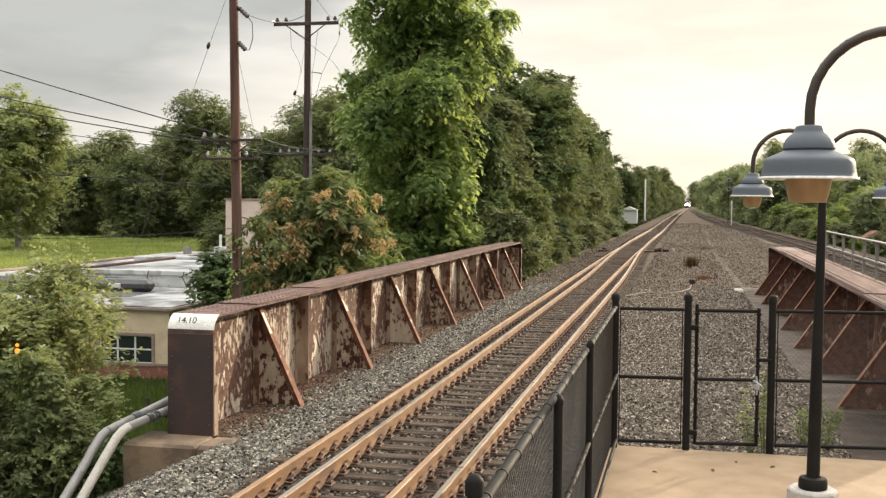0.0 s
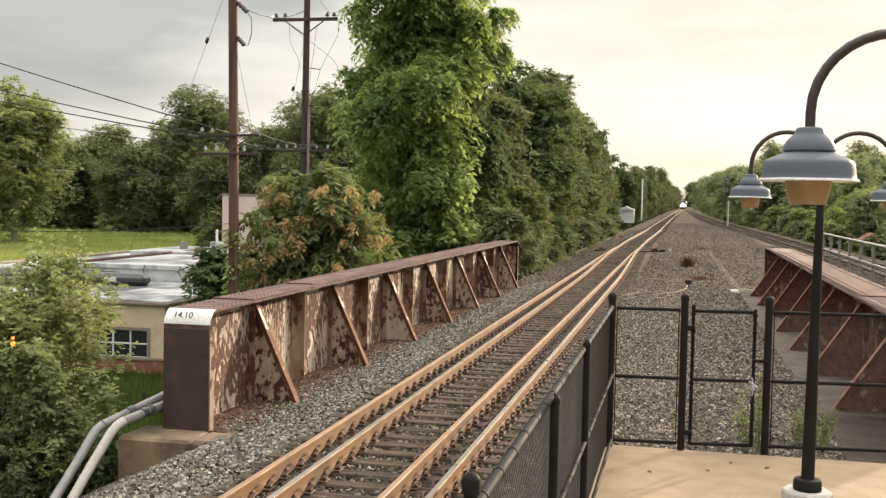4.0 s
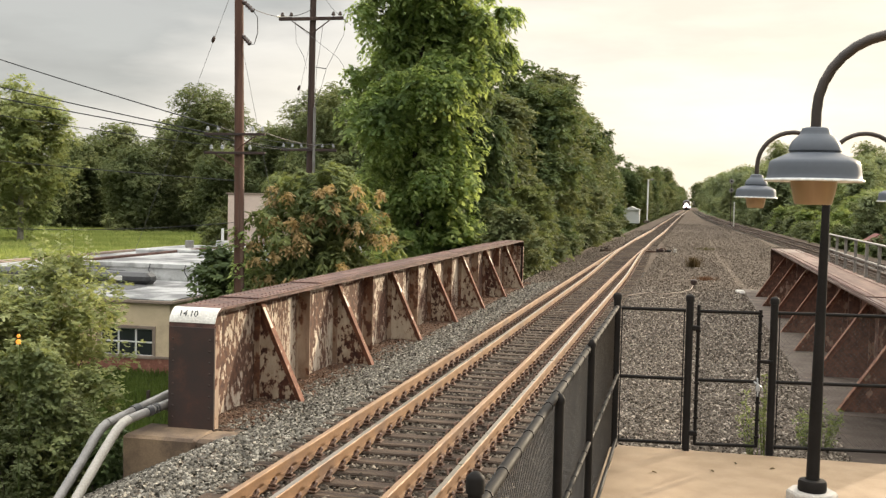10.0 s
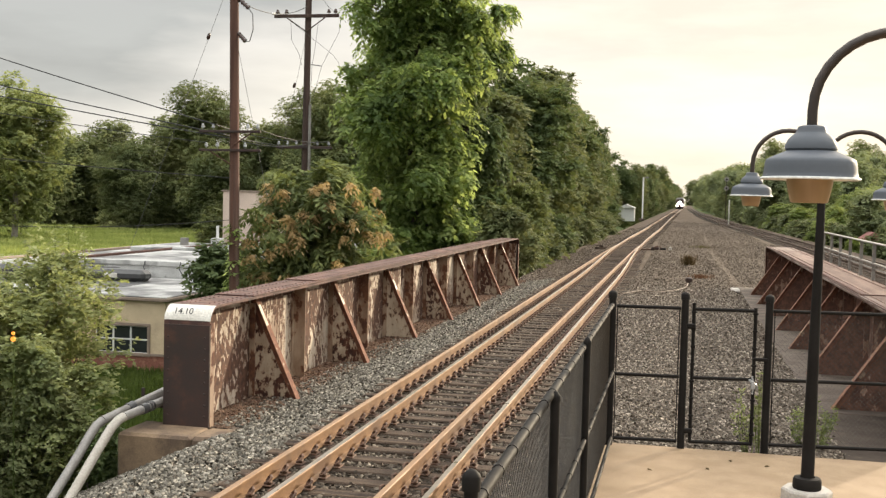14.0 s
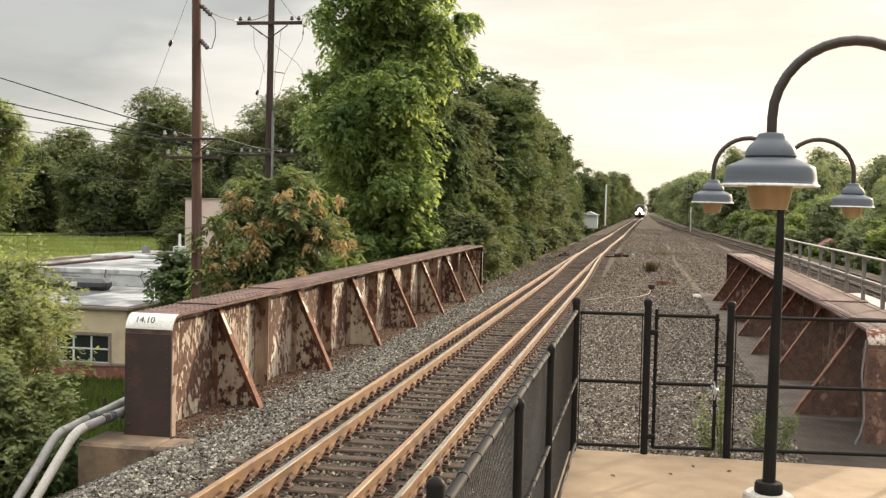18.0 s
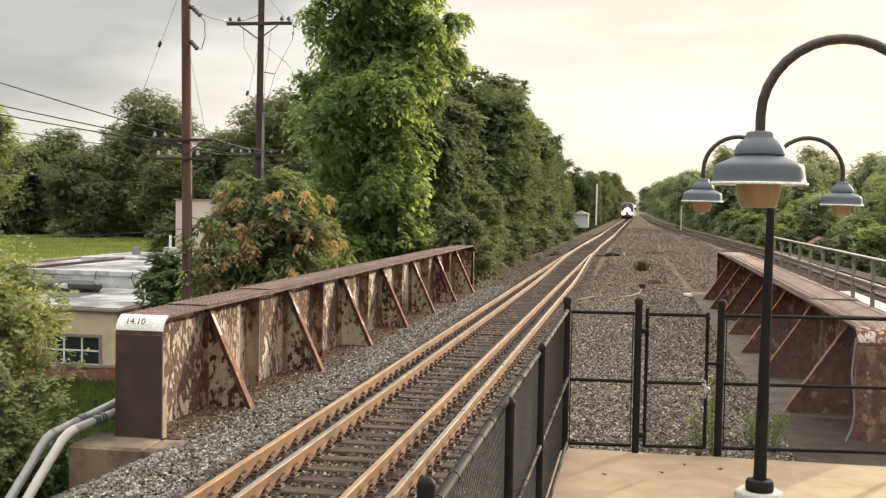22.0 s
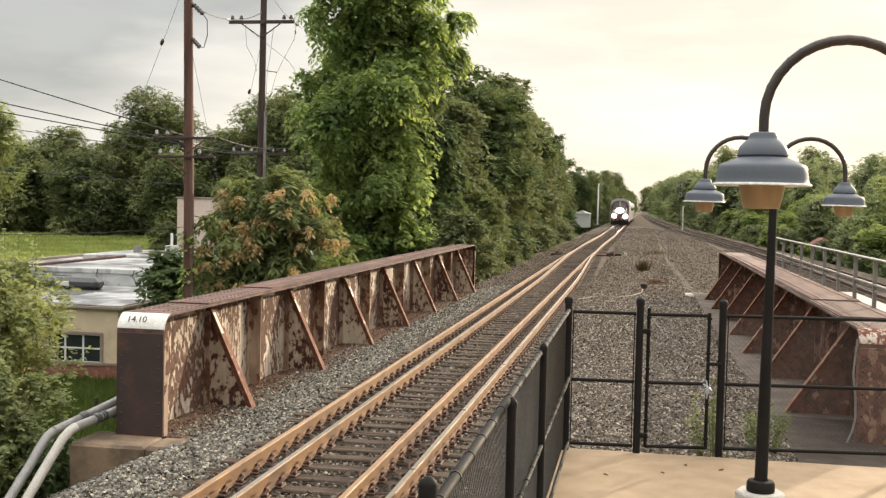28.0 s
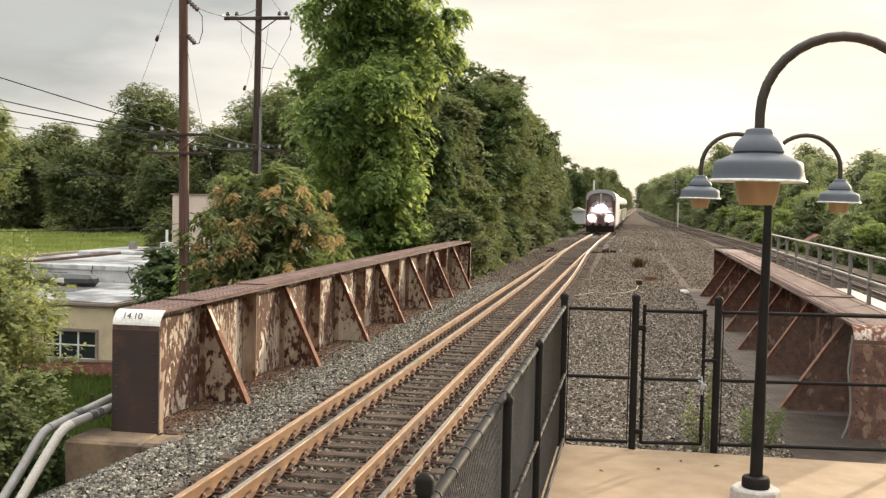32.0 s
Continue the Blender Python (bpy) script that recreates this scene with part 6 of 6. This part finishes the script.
    Shape().box(-7.6, -6.6, 188.5, 189.5, -0.5, -0.1, 0.05).make("footing", M_CONCRETE, m)
    w = thing("marker_post", (6.45, 163.0, -0.3), "thin white marker post beside the second track", "post")
    Shape().box(6.36, 6.54, 162.95, 163.05, -0.4, 3.4, 0.02).make("board", M_WHITE, w)
    g = thing("signal_mast", (6.0, 164.0, -0.3), "thin dark signal mast with two round grey heads", "signal")
    Shape().tube([(6.0, 164.0, -0.4), (6.0, 164.0, 6.9)], 0.05, 8).make("shaft", M_ENDPLATE, g)
    for z in (6.4, 5.1):
        Shape().tube([(6.0, 163.9, z), (6.0, 163.8, z)], 0.34, 16).make("signal_head", M_RAILING, g, "round grey signal head")
        Shape().tube([(6.0, 163.79, z), (6.0, 163.70, z)], 0.13, 12).make("lens_hood", M_BLACKSTEEL, g)
    r = thing("red_roofed_shed", (14.6, 90.0, -1.3), "small shed with a faded red roof among the bushes", "shed")
    Shape().box(13.8, 15.5, 90.0, 92.0, -1.6, 0.25, 0.03).make("wall", M_ROOFDARK, r, "dark weathered wall")
    Shape().prism([(13.6, 0.25), (15.7, 0.25), (14.65, 0.95)], 89.7, 92.3).make("roof", M_REDROOF, r, "faded red roof")


M_AMBERGLOW = glowing("amber_spot_glow", (0.95, 0.30, 0.04), 0.5)


def build_lineside():
    m = thing("marker_light", (-8.81, 12.85, -1.75), "two small amber spots of an unknown light, on an added thin post", "marker light")
    Shape().tube([(-8.81, 12.87, -1.9), (-8.81, 12.87, 1.03)], 0.006, 6).make("post", M_SHADEGRASS, m, "added thin green post")
    for z, q in ((0.916, 0.034), (0.995, 0.024)):
        Shape().tube([(-8.81, 12.855, z), (-8.81, 12.84, z)], q, 12).make("lens", M_AMBERGLOW, m, "glowing amber spot")
    m = thing("switch_machine", (-1.5, 69.7, -0.15), "low dark switch machine beside the track", "switch machine")
    Shape().box(-1.95, -1.45, 69.3, 70.1, -0.2, 0.10, 0.06).make("body", M_ENDPLATE, m)
    Shape().box(-1.42, -1.02, 69.5, 70.0, -0.2, 0.03, 0.05).make("gear_case", M_BLACKSTEEL, m)
    Shape().tube([(-1.75, 69.2, 0.0), (-1.70, 69.15, 0.12), (-1.45, 69.2, 0.14), (-1.3, 69.3, 0.0)], 0.035, 8).make("throw_lever", M_CLIP, m)
    Shape().box(-2.7, -1.95, 69.6, 69.75, -0.16, -0.06, 0.02).make("rod", M_CLIP, m)
    Shape().box(-0.86, -0.68, 69.6, 69.9, -0.2, 0.08, 0.04).make("motor_case", M_PIPEWHITE, m, "pale motor case")
    pad = thing("concrete_pad", (2.0, 40.6, -0.2), "small pale concrete pad beside the girder's far foot", "pad")
    Shape().box(1.75, 2.1, 40.2, 41.0, -0.3, -0.13, 0.06).make("slab", M_PEDESTAL, pad)
    c = thing("track_cable", (0.0, 37.6, -0.1), "pale loose cable lying on the stones", "cable")
    pts = [(-1.9, 36.0, -0.10), (-1.3, 37.2, -0.07), (-0.7, 37.0, -0.08), (-0.2, 37.8, -0.06), (0.15, 39.2, -0.07), (0.25, 40.6, -0.03)]
    fine = []
    for (p, q) in zip(pts, pts[1:]):
        for u in np.linspace(0, 1, 5)[:-1]:
            fine.append(Vector(p).lerp(Vector(q), u))
    Shape().tube(fine + [Vector(pts[-1])], 0.017, 6).make("strand", M_TRIM, c, smooth=True)
    b = thing("junction_pot", (0.27, 40.8, -0.12), "small dark cast junction pot on a short stem", "junction box")
    Shape().lathe([(0.03, 0.0), (0.03, 0.12), (0.11, 0.16), (0.13, 0.22), (0.13, 0.30), (0.05, 0.34), (0.001, 0.34)], (0.27, 40.8, -0.14), 14).make("body", M_ENDPLATE, b, smooth=True)
    k = thing("rail_tie_scrap", (-5.1, 70.0, -0.2), "dark timber offcut lying beside the track", "timber")
    Shape().box(-5.5, -4.85, 69.7, 70.0, -0.3, -0.06, 0.03, turn=Matrix.Rotation(0.25, 3, "Z")).make("offcut", M_TIE, k)
    Shape().box(-5.3, -5.0, 71.4, 72.0, -0.3, -0.02, 0.03, turn=Matrix.Rotation(-0.4, 3, "Z")).make("offcut", M_TIE, k)


# ---- conduits over the abutment ----
def build_conduits():
    def run(pts, joints, mat, label):
        c = thing("conduit", pts[0], label, "conduit", "conduits at the abutment")
        Shape().tube(pts[:3], 0.062, 14).make("pipe", M_PIPE, c, "grey upper length", smooth=True)
        Shape().tube(pts[2:], 0.064, 14).make("bend", mat, c, smooth=True)
        for a, b in joints:
            Shape().tube([a, b], 0.076, 14).make("coupling", M_ROOFDARK, c, "dark coupling band", smooth=True)
    def along(a, b, u):
        return tuple(a[i] + (b[i] - a[i]) * u for i in range(3))
    a = [(-7.05, 17.0, 0.06), (-7.22, 14.2, -0.047), (-7.377, 13.25, -0.127), (-7.405, 13.14, -0.16), (-7.43, 13.02, -0.235), (-7.459, 12.75, -0.457), (-7.48, 12.45, -0.704), (-7.487, 12.15, -0.93), (-7.49, 11.7, -1.25)]
    run(a, [(along(a[1], a[2], 0.50), along(a[1], a[2], 0.60)), (along(a[1], a[2], 0.42), along(a[1], a[2], 0.45)), (along(a[1], a[2], 0.36), along(a[1], a[2], 0.39))], M_PIPEWHITE, "pale bent conduit that drops beside the abutment")
    b = [(-7.0, 17.0, 0.20), (-7.34, 14.4, 0.042), (-7.665, 13.2, -0.188), (-7.70, 13.1, -0.24), (-7.727, 12.98, -0.35), (-7.735, 12.7, -0.575), (-7.76, 12.2, -0.95), (-7.78, 11.7, -1.32)]
    run(b, [(along(b[1], b[2], 0.53), along(b[1], b[2], 0.62))], M_PIPE, "grey bent conduit that drops beside the abutment")
    br = thing("conduit_bracket", (-7.3, 14.1, -0.3), "rusty steel bracket under the conduits", "bracket")
    Shape().box(-7.6, -7.0, 14.15, 14.19, -0.17, -0.13).box(-7.2, -7.16, 14.15, 14.19, -0.40, -0.17).box(-7.6, -7.56, 14.15, 14.19, -0.17, 0.10).make("angle", M_ENDPLATE, br)


# ---- loose stone ----
def scatter(name, zones, size, material, label, seed, between=False):
    """Angular stones strewn over the bed."""
    r = np.random.default_rng(seed)
    base = np.array([(-1, -0.8, -0.6), (1, -0.9, -0.5), (0.9, 0.9, -0.6), (-0.8, 1, -0.5), (-0.6, -0.5, 0.7), (0.7, -0.6, 0.6), (0.5, 0.7, 0.75), (-0.7, 0.5, 0.55)]) * 0.5
    faces = np.array([(0, 1, 5, 4), (1, 2, 6, 5), (2, 3, 7, 6), (3, 0, 4, 7), (4, 5, 6, 7)])
    P = []
    for x0, x1, y0, y1, density in zones:
        n = int((x1 - x0) * (y1 - y0) * density)
        x, y = r.uniform(x0, x1, n), r.uniform(y0, y1, n)
        if between:
            y = 6.301 + 0.4963 * (np.floor((y - 6.301) / 0.4963) + 0.5) + r.normal(0, 0.075, n)
        shift = np.array([lane(v) + 3.17 if v > 43.0 else 0.0 for v in y])
        z = bed(x - shift, y)
        z = np.where(y > 43.0, np.maximum(z, -0.34), z)
        P.append(np.stack([x, y, z], 1))
    P = np.concatenate(P)
    n = len(P)
    q = r.normal(size=(n, 4))
    q[:, 1:3] *= 0.6
    q /= np.linalg.norm(q, axis=1, keepdims=True)
    w, x, y, z = q.T
    R = np.stack([1 - 2 * (y * y + z * z), 2 * (x * y - z * w), 2 * (x * z + y * w), 2 * (x * y + z * w), 1 - 2 * (x * x + z * z), 2 * (y * z - x * w),
                  2 * (x * z - y * w), 2 * (y * z + x * w), 1 - 2 * (x * x + y * y)], 1).reshape(n, 3, 3)
    s = size * r.uniform(0.55, 1.35, (n, 1)) * r.uniform(0.7, 1.15, (n, 3))
    v = np.einsum("nij,kj->nki", R, base) * s[:, None, :] + base[None] * 0
    v = v + P[:, None, :] + (0, 0, size * 0.12)
    f = (faces[None] + (np.arange(n) * 8)[:, None, None]).reshape(-1, 4)
    return tagged(arrays(name, v.reshape(-1, 3), f, material), label=label, category="gravel", kind="stuff")


def build_stones():
    scatter("shoulder_ballast", [(-5.9, -4.75, 8.5, 13.25, 640), (-6.0, -4.75, 13.3, 24, 640), (-6.45, -6.0, 14.1, 24, 300), (-6.1, -4.75, 24, 43, 260), (-7.7, -5.9, 9.5, 13.2, 460)],
            0.050, M_SHOULDERSTONE, "pale grey angular ballast stones beside the track", 54)
    scatter("loose_ballast", [(-1.85, -0.9, 9.5, 14.5, 400), (-1.8, 2.3, 13.4, 22, 680), (-1.8, 2.3, 22, 36, 300), (-1.8, 2.4, 36, 40, 120)],
            0.050, M_STONE, "loose angular grey ballast stones", 51)
    scatter("far_ballast_stones", [(-1.8, 2.4, 40, 43, 120), (-1.8, 7.7, 43, 60, 70), (-1.8, 7.3, 60, 85, 48), (-2.1, 6.3, 85, 120, 30), (-1.9, 5.4, 120, 170, 16), (-6.6, -4.8, 43, 80, 70), (-6.3, -4.8, 80, 130, 30)],
            0.055, M_FARSTONE, "dull brown-grey stones beyond the bridge", 55)
    scatter("track_ballast", [(-4.85, -1.8, 8.5, 24, 240), (-4.85, -1.8, 24, 45, 110)], 0.050, M_DIRTYSTONE, "oil-darkened stones between the ties", 53, True)
    scatter("rust_flakes", [(-6.8, -6.25, 14.15, 43, 260), (-6.25, -6.0, 14.15, 43, 110)], 0.045, M_SCALE, "brown rust flakes and grit along the girder's foot", 52)


def build_fallen_leaves():
    for k, (x, y, turn) in enumerate(((1.02, 12.62, 0.4), (0.62, 12.75, 1.9), (-0.28, 12.05, 2.6), (-0.55, 10.35, 0.9), (0.42, 10.9, 1.2), (0.35, 12.3, 2.2))):
        f = thing("fallen_leaf", (x, y, 0.004), "small dry brown leaf lying on the platform", "leaf", "fallen leaves")
        c, q = math.cos(turn), math.sin(turn)
        pts = [(-0.035, 0.0, 0.0), (-0.012, 0.018, 0.012), (0.018, 0.014, 0.016), (0.036, 0.0, 0.006), (0.018, -0.014, 0.014), (-0.012, -0.018, 0.010), (0.0, 0.0, 0.002)]
        Shape().add([(x + c * a - q * b, y + q * a + c * b, 0.004 + z) for a, b, z in pts], [(0, 1, 6), (1, 2, 6), (2, 3, 6), (3, 4, 6), (4, 5, 6), (5, 0, 6)]).make("blade", M_DRYWEED, f)


def build_weeds():
    def tuft(x, y, h, w, n, mat, label, seed):
        r = np.random.default_rng(seed)
        t = thing("weed_tuft", (x, y, float(bed(np.array(x), np.array(y)))), label, "weed")
        a = r.random(n) * 2 * math.pi
        d = np.abs(r.normal(0, w / 3, n))
        base = np.stack([np.cos(a) * d, np.sin(a) * d, np.zeros(n)], 1)
        lean = np.stack([np.cos(a) * r.random(n) * 0.35, np.sin(a) * r.random(n) * 0.35, np.ones(n)], 1) * (h * r.uniform(0.4, 1.0, n))[:, None]
        side = np.stack([-np.sin(a * 3.1), np.cos(a * 3.1), np.zeros(n)], 1) * 0.006
        v = np.stack([base - side, base + side, base + lean * 0.6 + side, base + lean + (0, 0, -0.01), base + lean * 0.6 - side], 1).reshape(-1, 3) + np.array(ORIGIN[t])
        i = np.arange(n)[:, None] * 5
        tagged(arrays("blade", v, i + (0, 1, 2, 3, 4), mat, t), kind="stuff")
    def sprig(x, y, h, w, n, mat, label, seed):
        r = np.random.default_rng(seed)
        z = float(bed(np.array(x), np.array(y)))
        t = thing("leafy_weed", (x, y, z), label, "weed")
        vs, fs = [], []
        for k in range(n):
            q, d = r.random() * 6.28, w * r.random() ** 0.5
            top = (x + math.cos(q) * d, y + math.sin(q) * d, z + h * r.uniform(0.55, 1.0))
            Shape().tube([(x + math.cos(q) * d * 0.3, y + math.sin(q) * d * 0.3, z - 0.02), (x + math.cos(q) * d * 0.7, y + math.sin(q) * d * 0.7, z + h * 0.4), top], [0.005, 0.004, 0.002], 5).make("stem", mat, t)
            blobs = [((top[0] - math.cos(q) * d * 0.4 * u, top[1] - math.sin(q) * d * 0.4 * u, z + (top[2] - z) * (1 - 0.75 * u)), (0.035, 0.035, 0.05), 1) for u in np.linspace(0, 1, 6)]
            v, f = leaves(blobs, 90, 0.013, r, -0.1, 0.2, 3.2, 6)
            fs.append(f + sum(len(p) for p in vs))
            vs.append(v)
        tagged(arrays("leaf_spray", np.concatenate(vs), np.concatenate(fs), mat, t), kind="stuff")
    sprig(1.78, 14.65, 0.62, 0.30, 16, M_LEAF_YELLOW, "feathery green weed behind the fence", 60)
    sprig(1.60, 14.45, 0.50, 0.18, 10, M_LEAF_YELLOW, "feathery green weed behind the gate", 61)
    sprig(0.86, 13.62, 0.85, 0.16, 8, M_LEAF_YELLOW, "tall thin green weed at the gate's latch", 62)
    sprig(1.00, 13.60, 1.05, 0.09, 6, M_LEAF_YELLOW, "tall thin green weed at the gate's post", 63)
    tuft(0.3, 54.0, 0.62, 0.55, 420, M_DRYWEED, "brown dry weed clump on the stone bed", 64)
    tuft(0.75, 45.0, 0.22, 0.8, 260, M_REDWEED, "low reddish dry weeds on the stone bed", 65)
    tuft(1.2, 75.0, 0.25, 1.5, 200, M_DRYGRASS, "low yellow-green weeds on the stone bed", 66)
    # grass with shade put into its colour beside the flat-roofed building, and the meadow
    r = np.random.default_rng(68)
    n = 26000
    x, y = r.uniform(-30, -9.5, n), r.uniform(29.5, 43.9, n)
    a, h = r.random(n) * 6.28, r.uniform(0.12, 0.4, n)
    p = np.stack([x, y, np.full(n, -5.26)], 1)
    s = np.stack([np.cos(a), np.sin(a), 0 * a], 1) * 0.06
    v = np.stack([p - s, p + s, p + np.stack([0.08 * np.cos(a * 5), 0.08 * np.sin(a * 5), h], 1)], 1).reshape(-1, 3)
    tagged(arrays("lawn", v, np.arange(n)[:, None] * 3 + (0, 1, 2), M_SHADEGRASS), label="green grass beside the flat-roofed building, with shade in its colour", category="grass", kind="stuff")
    r = np.random.default_rng(67)
    n = 190000
    x, y = r.uniform(-150, -18, n), r.uniform(60, 182, n)
    keep = ~((x > -45) & (y < 97))
    x, y = x[keep], y[keep]
    n = len(x)
    h = r.uniform(0.25, 0.7, n)
    a = r.random(n) * 6.28
    z = -4.75 + np.clip((y - 95) / 200, 0, 1) * 0.6
    p = np.stack([x, y, z], 1)
    s = np.stack([np.cos(a), np.sin(a), 0 * a], 1) * 0.22
    v = np.stack([p - s, p + s, p + np.stack([0.1 * np.cos(a * 5), 0.1 * np.sin(a * 5), h], 1)], 1).reshape(-1, 3)
    i = np.arange(n)[:, None] * 3
    tagged(arrays("meadow", v, i + (0, 1, 2), M_GRASS), label="unmown green meadow behind the flat roofs", category="grass", kind="stuff")


# ---- the train ----
def build_train():
    t = thing("train", (-3.17, 109.0, 0.0), "approaching passenger train with blazing headlights and grey coaches", "train")
    W, H = 1.5, 4.45
    x0, y0 = -3.17, 109.0

    def hull(y_a, y_b, top, name, mat, label):
        pts = [(x0 - W, 0.75), (x0 + W, 0.75), (x0 + W, top - 0.85)]
        for k in range(1, 12):
            a = math.pi * k / 12
            pts.append((x0 + W * math.cos(a), top - 0.85 + 0.85 * math.sin(a) ** 0.8))
        pts.append((x0 - W, top - 0.85))
        return Shape().prism(pts, y_a, y_b).make(name, mat, t, label, smooth=True)

    hull(y0 + 0.25, y0 + 19.0, H, "cab_body", M_TRAINGREY, "light grey locomotive body")
    # nose: an arched frame round two windscreens, dark posts at the corners, a pale band and a maroon apron
    arch = [(x0 + 1.42 * math.cos(radians(a)), 3.35 + 0.92 * math.sin(radians(a)) ** 0.75) for a in range(0, 181, 15)]
    Shape().prism([(x0 - 1.42, 0.8), (x0 + 1.42, 0.8)] + arch, y0, y0 + 0.3).make("nose", M_TRAINNOSE, t, "dark maroon-grey nose panel")
    inner = [(x0 + 1.26 * math.cos(radians(a)), 3.35 + 0.74 * math.sin(radians(a)) ** 0.75) for a in range(0, 181, 15)]
    s = Shape()
    for p, q, u, v in zip(arch, arch[1:], inner, inner[1:]):
        s.prism([p, q, v, u], y0 - 0.05, y0 + 0.02)
    s.make("brow", M_TRAINGREY, t, "light grey arched brow over the windscreens")
    Shape().box(x0 - 1.22, x0 + 1.22, y0 - 0.04, y0 + 0.05, 2.08, 2.62, 0.03).make("nose_band", M_TRAINGREY, t, "light grey band across the nose")
    Shape().box(x0 - 0.10, x0 + 0.10, y0 - 0.05, y0 + 0.05, 2.62, 4.0, 0.02).make("centre_pillar", M_TRAINGREY, t, "light grey centre pillar")
    Shape().box(x0 - 0.42, x0 + 0.42, y0 - 0.06, y0 + 0.02, 1.0, 2.0, 0.05).make("gangway_door", M_TRAINNOSE, t, "maroon door panel under the headlights")
    for s in (-1, 1):
        Shape().box(x0 + s * 0.12, x0 + s * 0.98, y0 - 0.03, y0 + 0.02, 2.66, 3.80, 0.03).make("windscreen", M_SCREEN, t, "windscreen with the pale sky's reflection in its colour")
        Shape().box(x0 + s * 1.02, x0 + s * 1.40, y0 - 0.04, y0 + 0.05, 2.1, 3.5, 0.04).make("corner_post", M_TRAINPOST, t, "dark reddish corner post")
        Shape().tube([(x0 + s * 0.3, y0 - 0.07, 2.66), (x0 + s * 0.62, y0 - 0.07, 3.35)], 0.018, 6).make("wiper", M_BLACKSTEEL, t)
        Shape().tube([(x0 + s * 0.55, y0 - 0.1, 1.05), (x0 + s * 0.55, y0 - 0.1, 1.95)], 0.022, 6).make("grab_rail", M_TRAINGREY, t)
        Shape().tube([(x0 + s * 0.91, y0 - 0.12, 1.55), (x0 + s * 0.91, y0 - 0.02, 1.55)], 0.30, 20).make("ditch_light", M_HEADLIGHT, t, "blazing white ditch light, its disc enlarged by glare")
        Shape().tube([(x0 + s * 0.2, y0 - 0.12, 2.5), (x0 + s * 0.2, y0 - 0.02, 2.5)], 0.32, 20).make("headlight", M_HEADLIGHT, t, "blazing white headlight, its disc enlarged by glare")
        Shape().tube([(x0 + s * 0.7, y0 - 0.3, 0.95), (x0 + s * 0.7, y0 + 0.1, 0.95)], 0.16, 10).make("buffer", M_BLACKSTEEL, t)
    Shape().prism([(x0 - 1.4, 0.15), (x0 + 1.4, 0.15), (x0 + 1.4, 0.8), (x0 - 1.4, 0.8)], y0 - 0.15, y0 + 0.4).make("pilot", M_BLACKSTEEL, t, "black pilot plate")
    Shape().box(x0 - 0.16, x0 + 0.16, y0 - 0.5, y0 - 0.1, 0.72, 1.02, 0.04).make("coupler", M_BLACKSTEEL, t)
    Shape().tube([(x0, y0 + 0.9, 4.44), (x0, y0 + 0.9, 4.62)], 0.22, 12).make("horn", M_ENDPLATE, t)
    for k in range(3):
        a = y0 + 20.0 + 26.0 * k
        hull(a, a + 25.2, 4.2, "coach_body", M_TRAINSTEEL, "ribbed steel coach body")
        Shape().box(x0 - W - 0.012, x0 + W + 0.012, a + 1.5, a + 23.7, 2.35, 3.0, 0.02).make("window_band", M_GLASS, t, "dark band of coach windows")
        Shape().box(x0 - W - 0.010, x0 + W + 0.010, a + 0.4, a + 24.8, 1.95, 2.1).make("stripe", M_STRIPE, t, "yellow-green stripe")
    wheel = None
    for k in range(4):
        a = y0 + (2.5 if k == 0 else 22.5 + 26.0 * (k - 1))
        b = a + (13.0 if k == 0 else 19.0)
        for c in (a, b):
            s = Shape()
            for d in (0, 2.4):
                for q in (-0.7525, 0.7525):
                    s.tube([(x0 + q - 0.06, c + d, 0.46), (x0 + q + 0.06, c + d, 0.46)], 0.46, 18)
            s.box(x0 - 1.0, x0 + 1.0, c - 0.6, c + 3.0, 0.4, 0.75, 0.05)
            s.make("truck", M_BLACKSTEEL, t, "dark wheel truck")
    return t


M_TRAINGREY = surface("light_grey_paint", (0.42, 0.42, 0.42), (0.36, 0.36, 0.36), 1.0, 0.45)
M_TRAINNOSE = surface("dark_maroon_nose", (0.085, 0.045, 0.042), (0.11, 0.062, 0.056), 1.0, 0.45)
M_SCREEN = surface("painted_sky_windscreen", (0.17, 0.14, 0.14), (0.13, 0.11, 0.11), 1.0, 0.12)
M_TRAINPOST = surface("dark_reddish_post", (0.105, 0.045, 0.042), (0.075, 0.035, 0.034), 1.0, 0.4)
M_TRAINSTEEL = surface("ribbed_steel", (0.45, 0.46, 0.45), (0.38, 0.39, 0.38), 1.0, 0.35, 0.5)
M_STRIPE = surface("green_stripe", (0.30, 0.36, 0.10), (0.26, 0.32, 0.09), 1.0, 0.5)
M_REDROOF = surface("faded_red_roof", (0.27, 0.11, 0.09), (0.21, 0.085, 0.07), 1.0, 0.8)
M_HEADLIGHT = glowing("headlight_glow", (1.0, 0.97, 0.92), 60.0)

build_ground()
build_girders()
build_fence()
build_lamps()
build_conduits()
build_poles()
build_buildings()
build_lineside()
build_trees()
train = build_train()
build_fallen_leaves()
build_weeds()
build_stones()
build_track()


def motions():
    rows = []
    for t in range(0, 33, 2):
        y = 109.0 + 17.0 * (32 - t)
        a = math.atan2(lane(y + 40) - lane(y), 40.0)
        rows.append((t, pose(lane(y), y, 0.0, 0, 0, -math.degrees(a))))
    walk(train, rows)


motions()
